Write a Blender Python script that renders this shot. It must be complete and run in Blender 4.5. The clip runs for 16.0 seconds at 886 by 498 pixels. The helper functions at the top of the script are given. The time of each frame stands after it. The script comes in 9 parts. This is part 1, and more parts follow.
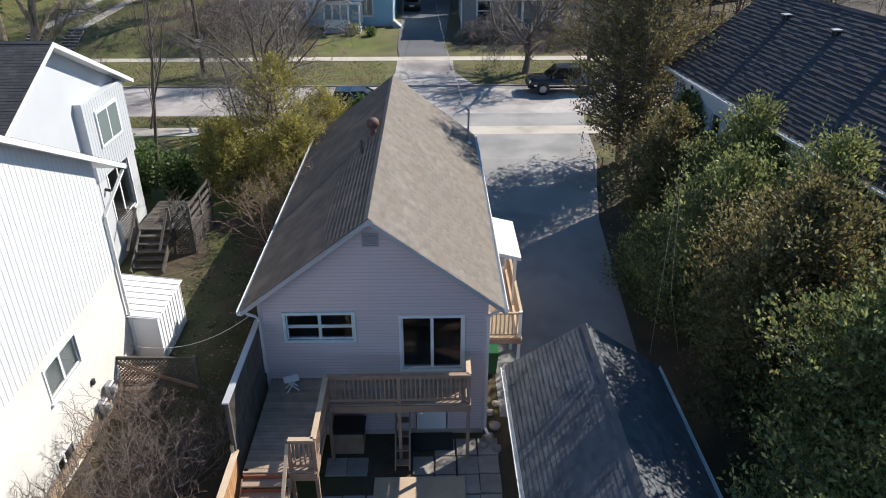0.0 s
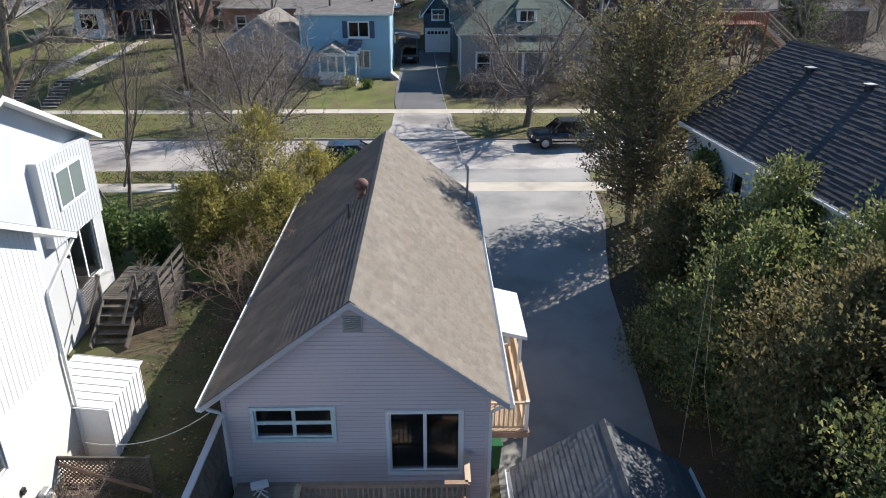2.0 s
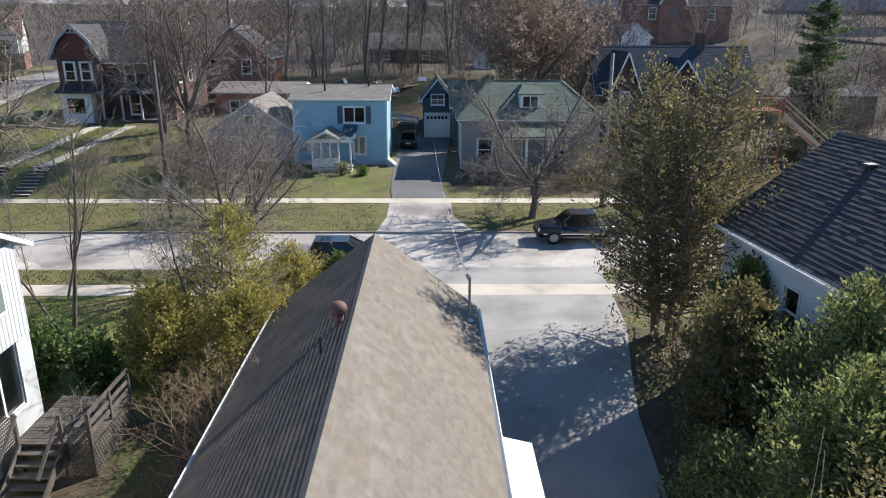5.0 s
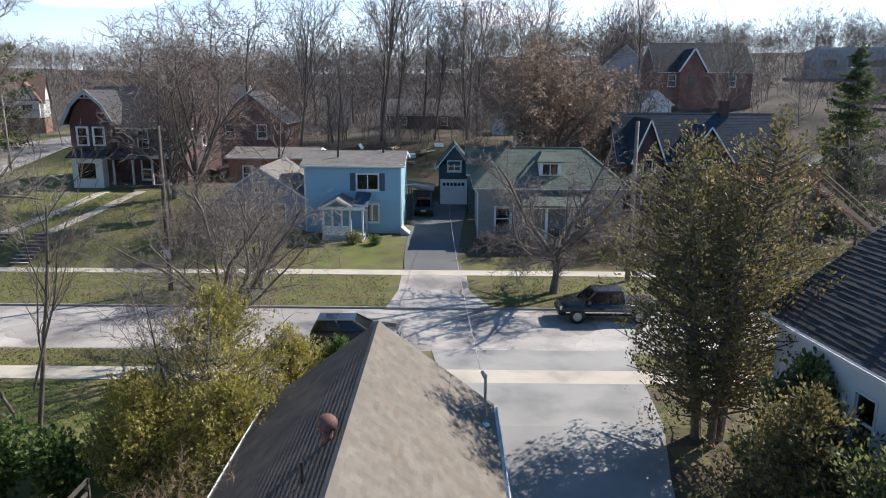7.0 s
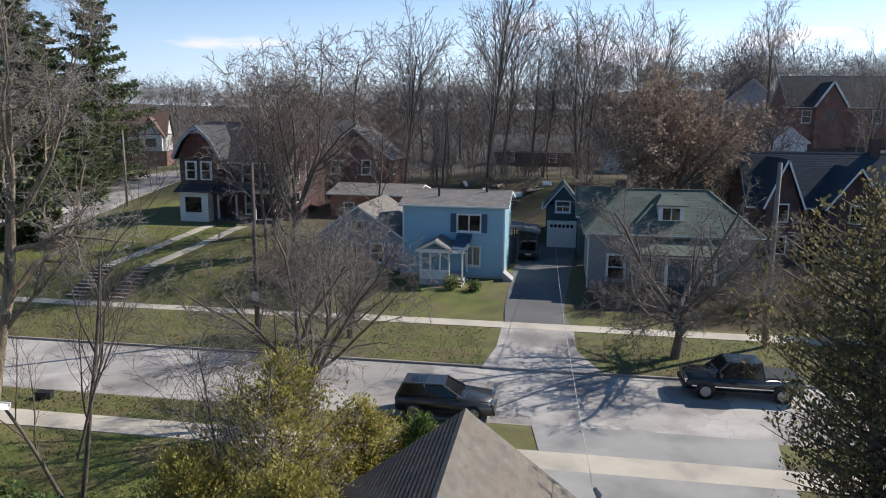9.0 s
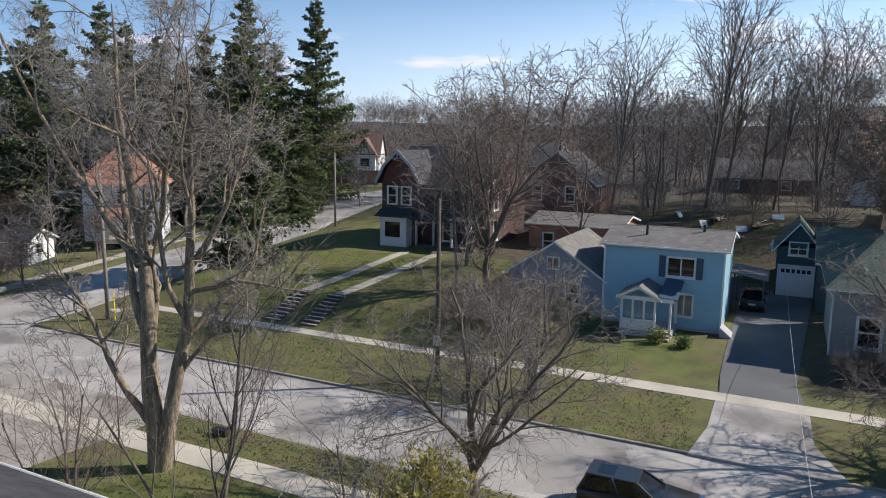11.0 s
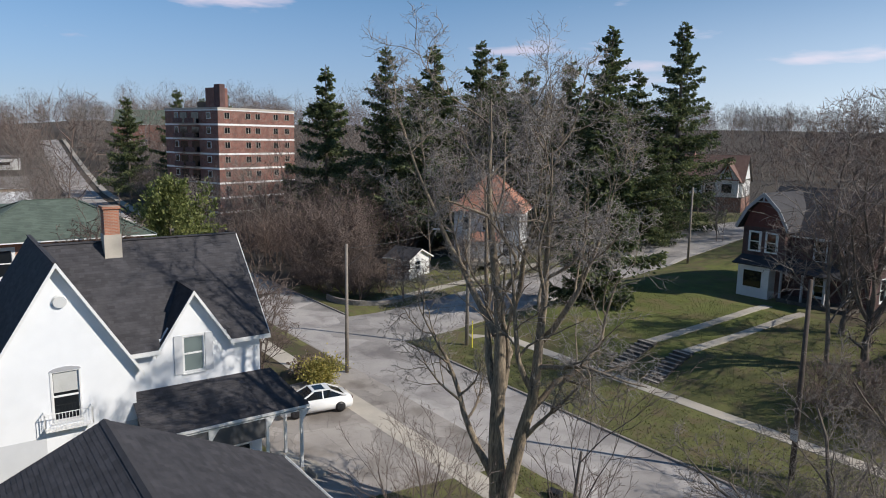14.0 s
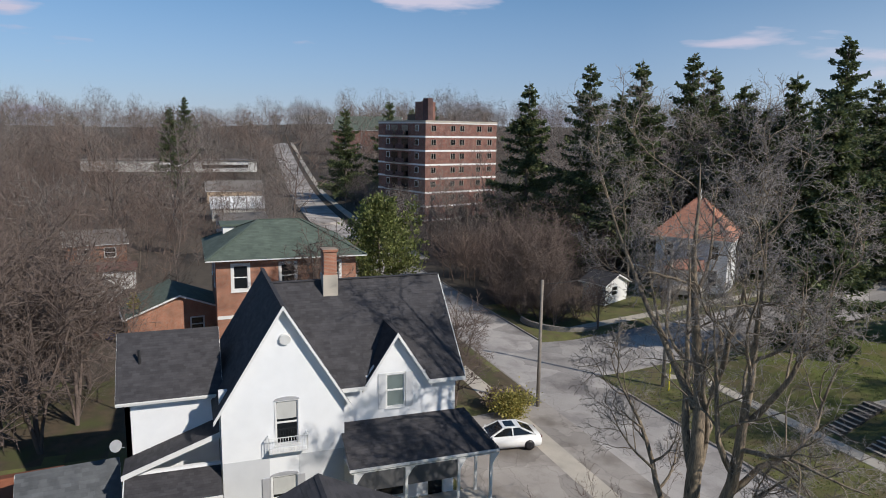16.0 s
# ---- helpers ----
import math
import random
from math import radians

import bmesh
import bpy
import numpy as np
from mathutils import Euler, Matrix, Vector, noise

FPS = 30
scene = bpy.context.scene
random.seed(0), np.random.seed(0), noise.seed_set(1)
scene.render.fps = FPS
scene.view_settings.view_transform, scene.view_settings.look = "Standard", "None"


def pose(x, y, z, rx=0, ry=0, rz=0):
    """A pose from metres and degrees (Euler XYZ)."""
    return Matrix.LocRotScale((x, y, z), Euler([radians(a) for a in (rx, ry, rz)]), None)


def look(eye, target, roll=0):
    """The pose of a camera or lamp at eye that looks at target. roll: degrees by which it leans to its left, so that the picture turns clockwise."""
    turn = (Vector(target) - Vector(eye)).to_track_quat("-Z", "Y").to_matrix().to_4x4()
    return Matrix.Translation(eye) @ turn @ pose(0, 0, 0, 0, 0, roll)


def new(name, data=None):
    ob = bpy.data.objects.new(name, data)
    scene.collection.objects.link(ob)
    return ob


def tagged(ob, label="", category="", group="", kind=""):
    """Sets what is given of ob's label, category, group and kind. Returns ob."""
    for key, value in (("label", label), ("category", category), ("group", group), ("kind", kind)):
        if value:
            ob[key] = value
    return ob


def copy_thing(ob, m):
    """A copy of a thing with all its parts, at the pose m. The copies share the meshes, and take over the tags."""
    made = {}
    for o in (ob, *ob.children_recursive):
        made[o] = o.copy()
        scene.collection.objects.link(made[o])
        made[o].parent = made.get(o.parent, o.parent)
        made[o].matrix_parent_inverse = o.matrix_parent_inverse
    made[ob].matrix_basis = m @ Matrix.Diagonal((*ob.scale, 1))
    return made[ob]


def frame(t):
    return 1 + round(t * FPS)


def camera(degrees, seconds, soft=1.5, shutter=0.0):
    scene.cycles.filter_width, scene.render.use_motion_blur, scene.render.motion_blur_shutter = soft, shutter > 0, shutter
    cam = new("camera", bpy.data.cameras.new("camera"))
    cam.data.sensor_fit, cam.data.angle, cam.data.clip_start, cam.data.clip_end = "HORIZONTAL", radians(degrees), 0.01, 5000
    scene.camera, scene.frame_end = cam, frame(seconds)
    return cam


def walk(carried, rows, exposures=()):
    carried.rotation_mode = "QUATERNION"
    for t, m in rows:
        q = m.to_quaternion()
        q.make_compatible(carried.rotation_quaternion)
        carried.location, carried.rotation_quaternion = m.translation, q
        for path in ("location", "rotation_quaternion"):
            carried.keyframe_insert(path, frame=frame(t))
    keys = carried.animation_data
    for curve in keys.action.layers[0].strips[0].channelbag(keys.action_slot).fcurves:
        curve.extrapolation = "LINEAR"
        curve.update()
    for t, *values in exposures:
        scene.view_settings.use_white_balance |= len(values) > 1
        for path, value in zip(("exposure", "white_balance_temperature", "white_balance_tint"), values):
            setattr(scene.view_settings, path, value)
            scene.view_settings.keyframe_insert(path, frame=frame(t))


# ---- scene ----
cam = camera(64.2, 16.0, 1.0)
METRES, EYE, TILT, LEAN, TURN = 26.0, 13.6, 0.0, 0.0, -1.0
ROWS = [
    (0.0, 0.0, 0.0, 0.0, -0.02, -27.84, 0.04),
    (0.5, 0.0014, 0.0301, -0.0051, -0.02, -26.95, 0.0),
    (1.0, 0.0024, 0.0581, -0.0103, -0.02, -26.0, -0.02),
    (1.5, 0.0029, 0.0837, -0.0151, -0.02, -24.97, -0.07),
    (2.0, 0.0039, 0.1085, -0.0184, -0.02, -23.94, -0.12),
    (2.5, 0.0047, 0.1347, -0.0217, -0.02, -22.92, -0.16),
    (3.0, 0.0054, 0.1625, -0.0242, -0.02, -21.93, -0.18),
    (3.5, 0.0056, 0.1923, -0.026, -0.01, -20.93, -0.24),
    (4.0, 0.0058, 0.2252, -0.0276, -0.0, -19.93, -0.24),
    (6.5, 0.0114, 0.3773, -0.0296, 0.5, -13.89, -0.34),
    (7.0, 0.0126, 0.4061, -0.0295, 1.51, -12.64, -0.38),
    (7.5, 0.013, 0.4381, -0.0298, 2.76, -11.38, -0.42),
    (8.0, 0.0128, 0.4774, -0.0307, 4.29, -10.52, -0.48),
    (10.5, -0.0104, 0.7107, -0.0029, 22.93, -9.02, -0.7),
    (11.0, -0.0163, 0.7457, 0.0122, 27.08, -8.93, -0.74),
    (11.5, -0.0217, 0.7667, 0.0276, 31.12, -8.78, -0.75),
    (12.0, -0.0236, 0.7687, 0.0449, 36.4, -8.81, -0.8),
    (12.5, -0.0272, 0.7671, 0.0652, 41.55, -8.82, -0.81),
    (13.0, -0.0285, 0.7612, 0.0894, 46.13, -8.86, -0.86),
    (13.5, -0.0312, 0.7582, 0.1148, 50.66, -8.97, -0.91),
    (14.0, -0.0306, 0.7556, 0.1391, 55.14, -9.03, -0.93),
    (14.5, -0.0299, 0.7533, 0.1666, 59.36, -9.16, -1.01),
    (15.0, -0.0316, 0.7527, 0.1924, 63.49, -9.27, -1.02),
    (15.5, -0.0331, 0.7524, 0.2184, 67.5, -9.37, -1.0),
    (16.0, -0.0336, 0.753, 0.2437, 71.14, -9.43, -0.9),
]
walk(cam, [(t, pose(0, 0, EYE, TILT, LEAN, TURN) @ pose(METRES * x, METRES * y, METRES * z, 90 + pitch, roll, yaw)) for t, x, y, z, yaw, pitch, roll in ROWS],
     exposures=((0.0, 0.76), (4.0, 1.0), (6.5, 0.94), (8.0, 0.48), (10.5, 0.45), (13.0, 0.2), (16.0, -0.06)))

# ---- light ----
SUN_DIR = Vector((0.74, 0.52, 0.65)).normalized()
sun = new("sun", bpy.data.lights.new("sun", "SUN"))
sun.data.energy, sun.data.angle, sun.data.color = 4.6, radians(0.6), (1.0, 0.935, 0.84)
sun.matrix_world = look(SUN_DIR * 200, (0, 0, 0))
world = bpy.data.worlds.new("sky")
scene.world = world
world.use_nodes = True
_n, _l = world.node_tree.nodes, world.node_tree.links
sky = _n.new("ShaderNodeTexSky")
sky.sky_type, sky.sun_disc = "NISHITA", False
sky.sun_elevation = math.asin(SUN_DIR.z)
sky.sun_rotation = math.atan2(SUN_DIR.x, SUN_DIR.y)
sky.air_density, sky.dust_density, sky.ozone_density, sky.altitude = 1.0, 0.8, 1.5, 4000
_bg = _n["Background"]
_bg.inputs["Strength"].default_value = 0.145
_co = _n.new("ShaderNodeTexCoord")
_mp = _n.new("ShaderNodeMapping")
_mp.inputs["Scale"].default_value = (1.0, 1.0, 5.0)
_nz = _n.new("ShaderNodeTexNoise")
_nz.inputs["Scale"].default_value, _nz.inputs["Detail"].default_value = 4.6, 5.0
_rp = _n.new("ShaderNodeValToRGB")
_rp.color_ramp.elements[0].position, _rp.color_ramp.elements[1].position = 0.615, 0.71
_mx = _n.new("ShaderNodeMixRGB")
_mx.inputs["Color2"].default_value = (4.9, 4.7, 5.7, 1)
_l.new(_co.outputs["Generated"], _mp.inputs["Vector"])
_l.new(_mp.outputs["Vector"], _nz.inputs["Vector"])
_l.new(_nz.outputs["Fac"], _rp.inputs["Fac"])
_l.new(_rp.outputs["Color"], _mx.inputs["Fac"])
_hs = _n.new("ShaderNodeHueSaturation")
_hs.inputs["Hue"].default_value, _hs.inputs["Saturation"].default_value, _hs.inputs["Value"].default_value = 0.491, 1.2, 0.80
_l.new(sky.outputs["Color"], _hs.inputs["Color"])
_l.new(_hs.outputs["Color"], _mx.inputs["Color1"])
# low lilac-grey cloud towards the horizon
_sp = _n.new("ShaderNodeSeparateXYZ")
_l.new(_co.outputs["Generated"], _sp.inputs[0])
_hz = _n.new("ShaderNodeMapRange")
_hz.inputs["From Min"].default_value, _hz.inputs["From Max"].default_value = 0.0, 0.24
_hz.inputs["To Min"].default_value, _hz.inputs["To Max"].default_value = 0.8, 0.0
_l.new(_sp.outputs["Z"], _hz.inputs["Value"])
_m2 = _n.new("ShaderNodeMixRGB")
_dt = _n.new("ShaderNodeVectorMath")
_dt.operation = "DOT_PRODUCT"
_dt.inputs[1].default_value = Vector((SUN_DIR.x, SUN_DIR.y, 0)).normalized()
_l.new(_co.outputs["Generated"], _dt.inputs[0])
_side = _n.new("ShaderNodeMapRange")
_side.inputs["From Min"].default_value, _side.inputs["From Max"].default_value = -0.35, 0.85
_l.new(_dt.outputs["Value"], _side.inputs["Value"])
_hc = _n.new("ShaderNodeMixRGB")
_hc.inputs["Color1"].default_value, _hc.inputs["Color2"].default_value = (2.1, 2.4, 3.5, 1), (8.2, 8.6, 9.0, 1)
_l.new(_side.outputs["Result"], _hc.inputs["Fac"])
_l.new(_hc.outputs["Color"], _m2.inputs["Color2"])
_l.new(_hz.outputs["Result"], _m2.inputs["Fac"])
_l.new(_mx.outputs["Color"], _m2.inputs["Color1"])
_l.new(_m2.outputs["Color"], _bg.inputs["Color"])

# ---- materials ----
def mat(name, a, b=None, rough=0.8, scale=6.0, fine=60.0, bump=0.15, metal=0.0, spread=0.0, stain=None, stain_scale=0.6, island=False, spec=0.4, stretch=None):
    """A surface: colours a and b mixed by noise at two sizes, with relief; stain: a third colour in patches; spread: how far pieces differ."""
    m = bpy.data.materials.new(name)
    m.use_nodes = True
    n, l = m.node_tree.nodes, m.node_tree.links
    p = n["Principled BSDF"]
    b = b or tuple(c * 0.75 for c in a)
    co = n.new("ShaderNodeTexCoord")
    big = n.new("ShaderNodeTexNoise")
    big.inputs["Scale"].default_value, big.inputs["Detail"].default_value = scale, 5
    small = n.new("ShaderNodeTexNoise")
    small.inputs["Scale"].default_value, small.inputs["Detail"].default_value = fine, 4
    src = co.outputs["Object"]
    if stretch:
        mp = n.new("ShaderNodeMapping")
        mp.inputs["Scale"].default_value = stretch
        l.new(src, mp.inputs["Vector"])
        src = mp.outputs["Vector"]
    for t in (big, small):
        l.new(src, t.inputs["Vector"])
    add = n.new("ShaderNodeMath")
    add.operation = "MULTIPLY_ADD"
    add.inputs[1].default_value, add.inputs[2].default_value = 0.5, 0.0
    l.new(small.outputs["Fac"], add.inputs[0])
    half = n.new("ShaderNodeMath")
    half.operation = "MULTIPLY_ADD"
    half.inputs[1].default_value = 0.5
    l.new(big.outputs["Fac"], half.inputs[0])
    l.new(add.outputs[0], half.inputs[2])
    ramp = n.new("ShaderNodeValToRGB")
    ramp.color_ramp.elements[0].position, ramp.color_ramp.elements[1].position = 0.36, 0.64
    ramp.color_ramp.elements[0].color, ramp.color_ramp.elements[1].color = (*b, 1), (*a, 1)
    l.new(half.outputs[0], ramp.inputs["Fac"])
    colour = ramp.outputs["Color"]
    if stain:
        st = n.new("ShaderNodeTexNoise")
        st.inputs["Scale"].default_value, st.inputs["Detail"].default_value = stain_scale, 6
        l.new(co.outputs["Object"], st.inputs["Vector"])
        sr = n.new("ShaderNodeValToRGB")
        sr.color_ramp.elements[0].position, sr.color_ramp.elements[1].position = 0.48, 0.66
        l.new(st.outputs["Fac"], sr.inputs["Fac"])
        mx = n.new("ShaderNodeMixRGB")
        mx.inputs["Color2"].default_value = (*stain, 1)
        l.new(sr.outputs["Color"], mx.inputs["Fac"])
        l.new(colour, mx.inputs["Color1"])
        colour = mx.outputs["Color"]
    if spread:
        if island:
            rnd = n.new("ShaderNodeNewGeometry").outputs["Random Per Island"]
        else:
            rnd = n.new("ShaderNodeObjectInfo").outputs["Random"]
        mr = n.new("ShaderNodeMapRange")
        mr.inputs["To Min"].default_value, mr.inputs["To Max"].default_value = 1 - spread, 1 + spread
        l.new(rnd, mr.inputs["Value"])
        hv = n.new("ShaderNodeHueSaturation")
        l.new(mr.outputs["Result"], hv.inputs["Value"])
        l.new(colour, hv.inputs["Color"])
        colour = hv.outputs["Color"]
    l.new(colour, p.inputs["Base Color"])
    p.inputs["Roughness"].default_value, p.inputs["Metallic"].default_value = rough, metal
    p.inputs["Specular IOR Level"].default_value = spec
    if bump:
        bp = n.new("ShaderNodeBump")
        bp.inputs["Strength"].default_value, bp.inputs["Distance"].default_value = bump, 0.02
        l.new(half.outputs[0], bp.inputs["Height"])
        l.new(bp.outputs["Normal"], p.inputs["Normal"])
    return m


def brick_mat(name, a, b, mortar, size=0.22, row=0.075, bump=0.5, rough=0.85, gap=0.012, flat=False):
    """Courses of bricks or shingles on a surface that stays far off."""
    m = bpy.data.materials.new(name)
    m.use_nodes = True
    n, l = m.node_tree.nodes, m.node_tree.links
    p = n["Principled BSDF"]
    co = n.new("ShaderNodeTexCoord")
    sep = n.new("ShaderNodeSeparateXYZ")
    l.new(co.outputs["Object"], sep.inputs[0])
    add = n.new("ShaderNodeMath")
    l.new(sep.outputs["X"], add.inputs[0])
    l.new(sep.outputs["Y"], add.inputs[1])
    comb = n.new("ShaderNodeCombineXYZ")
    l.new(add.outputs[0] if not flat else sep.outputs["Y"], comb.inputs["X"])
    l.new(sep.outputs["Z"], comb.inputs["Y"])
    br = n.new("ShaderNodeTexBrick")
    br.inputs["Color1"].default_value, br.inputs["Color2"].default_value = (*a, 1), (*b, 1)
    br.inputs["Mortar"].default_value = (*mortar, 1)
    br.inputs["Scale"].default_value = 1.0
    br.inputs["Brick Width"].default_value, br.inputs["Row Height"].default_value = size, row
    br.inputs["Mortar Size"].default_value = gap
    l.new(comb.outputs[0], br.inputs["Vector"])
    nz = n.new("ShaderNodeTexNoise")
    nz.inputs["Scale"].default_value, nz.inputs["Detail"].default_value = 0.9, 6
    l.new(co.outputs["Object"], nz.inputs["Vector"])
    mr = n.new("ShaderNodeMapRange")
    mr.inputs["From Min"].default_value, mr.inputs["From Max"].default_value = 0.3, 0.7
    mr.inputs["To Min"].default_value, mr.inputs["To Max"].default_value = 0.65, 1.2
    l.new(nz.outputs["Fac"], mr.inputs["Value"])
    hv = n.new("ShaderNodeHueSaturation")
    l.new(mr.outputs["Result"], hv.inputs["Value"])
    l.new(br.outputs["Color"], hv.inputs["Color"])
    l.new(hv.outputs["Color"], p.inputs["Base Color"])
    p.inputs["Roughness"].default_value = rough
    bp = n.new("ShaderNodeBump")
    bp.invert = True
    bp.inputs["Strength"].default_value, bp.inputs["Distance"].default_value = bump, 0.015
    l.new(br.outputs["Fac"], bp.inputs["Height"])
    l.new(bp.outputs["Normal"], p.inputs["Normal"])
    return m


def plain(name, c, rough=0.4, metal=0.0, spec=0.5, coat=0.0):
    m = bpy.data.materials.new(name)
    m.use_nodes = True
    p = m.node_tree.nodes["Principled BSDF"]
    p.inputs["Base Color"].default_value, p.inputs["Roughness"].default_value, p.inputs["Metallic"].default_value = (*c, 1), rough, metal
    p.inputs["Specular IOR Level"].default_value, p.inputs["Coat Weight"].default_value = spec, coat
    return m


def glass(name, tint=(0.8, 0.85, 0.87)):
    m = plain(name, tint, 0.02)
    p = m.node_tree.nodes["Principled BSDF"]
    p.inputs["Transmission Weight"].default_value, p.inputs["IOR"].default_value = 1.0, 1.45
    return m


def leaf_mat(name, a, b, c, rough=0.6):
    """Leaves that differ clump by clump between three colours, a little translucent."""
    m = bpy.data.materials.new(name)
    m.use_nodes = True
    n, l = m.node_tree.nodes, m.node_tree.links
    p = n["Principled BSDF"]
    rnd = n.new("ShaderNodeNewGeometry").outputs["Random Per Island"]
    ramp = n.new("ShaderNodeValToRGB")
    ramp.color_ramp.elements[0].color, ramp.color_ramp.elements[1].color = (*a, 1), (*c, 1)
    e = ramp.color_ramp.elements.new(0.5)
    e.color = (*b, 1)
    l.new(rnd, ramp.inputs["Fac"])
    nz = n.new("ShaderNodeTexNoise")
    nz.inputs["Scale"].default_value = 0.9
    co = n.new("ShaderNodeTexCoord")
    l.new(co.outputs["Object"], nz.inputs["Vector"])
    mr = n.new("ShaderNodeMapRange")
    mr.inputs["From Min"].default_value, mr.inputs["From Max"].default_value = 0.3, 0.7
    mr.inputs["To Min"].default_value, mr.inputs["To Max"].default_value = 0.6, 1.35
    l.new(nz.outputs["Fac"], mr.inputs["Value"])
    hv = n.new("ShaderNodeHueSaturation")
    l.new(mr.outputs["Result"], hv.inputs["Value"])
    l.new(ramp.outputs["Color"], hv.inputs["Color"])
    l.new(hv.outputs["Color"], p.inputs["Base Color"])
    p.inputs["Roughness"].default_value = rough
    tr = n.new("ShaderNodeBsdfTranslucent")
    l.new(hv.outputs["Color"], tr.inputs["Color"])
    mix = n.new("ShaderNodeMixShader")
    mix.inputs["Fac"].default_value = 0.42
    l.new(p.outputs[0], mix.inputs[1])
    l.new(tr.outputs[0], mix.inputs[2])
    l.new(mix.outputs[0], n["Material Output"].inputs["Surface"])
    return m


M = {}
M["grass"] = mat("lawn_grass", (0.158, 0.160, 0.054), (0.068, 0.070, 0.028), 0.95, 0.7, 22, 1.0, stain=(0.13, 0.105, 0.055), stain_scale=0.8)
M["leaf_fall"] = leaf_mat("fallen_brown_leaves", (0.07, 0.045, 0.03), (0.16, 0.105, 0.06), (0.30, 0.21, 0.12))
M["blade"] = leaf_mat("grass_blades", (0.09, 0.105, 0.03), (0.155, 0.172, 0.052), (0.26, 0.245, 0.10))
M["green_grass"] = mat("fresh_lawn_grass", (0.155, 0.172, 0.043), (0.076, 0.088, 0.026), 0.95, 0.7, 22, 1.0, stain=(0.15, 0.125, 0.055), stain_scale=0.45)
M["litter"] = mat("leaf_litter", (0.12, 0.085, 0.055), (0.05, 0.045, 0.028), 0.95, 1.2, 18, 1.0, stain=(0.075, 0.08, 0.03), stain_scale=0.35)
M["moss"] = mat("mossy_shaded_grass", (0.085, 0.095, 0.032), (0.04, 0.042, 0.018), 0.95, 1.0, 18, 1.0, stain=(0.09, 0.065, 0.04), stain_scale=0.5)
M["far_ground"] = mat("far_ground", (0.095, 0.078, 0.062), (0.06, 0.05, 0.04), 1.0, 0.05, 0.6, 0.3)
M["road"] = mat("worn_pale_asphalt", (0.47, 0.435, 0.41), (0.33, 0.31, 0.30), 0.9, 0.45, 30, 0.25, stain=(0.23, 0.21, 0.205), stain_scale=0.28)
def cracked(m, patch=0.5, scale=0.33):
    """Adds to a paved surface its mended patches, cracks and tar lines."""
    n, l = m.node_tree.nodes, m.node_tree.links
    p = n["Principled BSDF"]
    old = p.inputs["Base Color"].links[0].from_socket
    co = n.new("ShaderNodeTexCoord")
    nz = n.new("ShaderNodeTexNoise")
    nz.inputs["Scale"].default_value, nz.inputs["Detail"].default_value = 0.8, 6
    l.new(co.outputs["Object"], nz.inputs["Vector"])
    mixv = n.new("ShaderNodeMixRGB")
    mixv.blend_type = "ADD"
    mixv.inputs["Fac"].default_value = 1.6
    mixv.use_clamp = False
    l.new(co.outputs["Object"], mixv.inputs["Color1"])
    l.new(nz.outputs["Color"], mixv.inputs["Color2"])
    cell = n.new("ShaderNodeTexVoronoi")
    cell.inputs["Scale"].default_value = scale * 0.8
    l.new(mixv.outputs["Color"], cell.inputs["Vector"])
    mr = n.new("ShaderNodeMapRange")
    mr.inputs["To Min"].default_value, mr.inputs["To Max"].default_value = 1 - patch * 0.55, 1 + patch * 0.35
    sep = n.new("ShaderNodeSeparateColor")
    l.new(cell.outputs["Color"], sep.inputs[0])
    l.new(sep.outputs[0], mr.inputs["Value"])
    hv = n.new("ShaderNodeHueSaturation")
    l.new(mr.outputs["Result"], hv.inputs["Value"])
    l.new(old, hv.inputs["Color"])
    colour = hv.outputs["Color"]
    for sc, w, dark in ((scale, 0.010, 0.72), (scale * 2.6, 0.016, 0.86)):
        ed = n.new("ShaderNodeTexVoronoi")
        ed.feature = "DISTANCE_TO_EDGE"
        ed.inputs["Scale"].default_value = sc
        l.new(mixv.outputs["Color"], ed.inputs["Vector"])
        lr = n.new("ShaderNodeMapRange")
        lr.inputs["From Max"].default_value = w
        lr.inputs["To Min"].default_value, lr.inputs["To Max"].default_value = dark, 1.0
        l.new(ed.outputs["Distance"], lr.inputs["Value"])
        h2 = n.new("ShaderNodeHueSaturation")
        l.new(lr.outputs["Result"], h2.inputs["Value"])
        l.new(colour, h2.inputs["Color"])
        colour = h2.outputs["Color"]
    l.new(colour, p.inputs["Base Color"])
    return m


cracked(M["road"])
M["pad"] = cracked(mat("tan_grey_parking_asphalt", (0.39, 0.355, 0.325), (0.29, 0.262, 0.242), 0.9, 0.5, 30, 0.25, stain=(0.20, 0.175, 0.155), stain_scale=0.35), 0.35, 0.28)
M["drive"] = mat("driveway_asphalt", (0.35, 0.34, 0.33), (0.27, 0.262, 0.255), 0.9, 0.4, 40, 0.25, stain=(0.20, 0.20, 0.20), stain_scale=0.3)
M["dark_asphalt"] = mat("dark_asphalt", (0.15, 0.15, 0.155), (0.10, 0.10, 0.105), 0.9, 0.4, 30, 0.3)
M["concrete"] = mat("pale_concrete", (0.52, 0.47, 0.40), (0.40, 0.36, 0.31), 0.9, 1.0, 30, 0.25, stain=(0.33, 0.30, 0.26), stain_scale=0.5, spread=0.08)
M["kerb"] = mat("kerb_concrete", (0.33, 0.30, 0.27), (0.22, 0.20, 0.18), 0.9, 1.5, 30, 0.3)
M["slab"] = mat("patio_stone", (0.36, 0.33, 0.30), (0.24, 0.22, 0.2), 0.9, 2.0, 30, 0.3, spread=0.22)
M["siding"] = mat("mauve_beige_vinyl", (0.60, 0.515, 0.52), (0.55, 0.47, 0.475), 0.55, 0.8, 40, 0.05, spread=0.02)
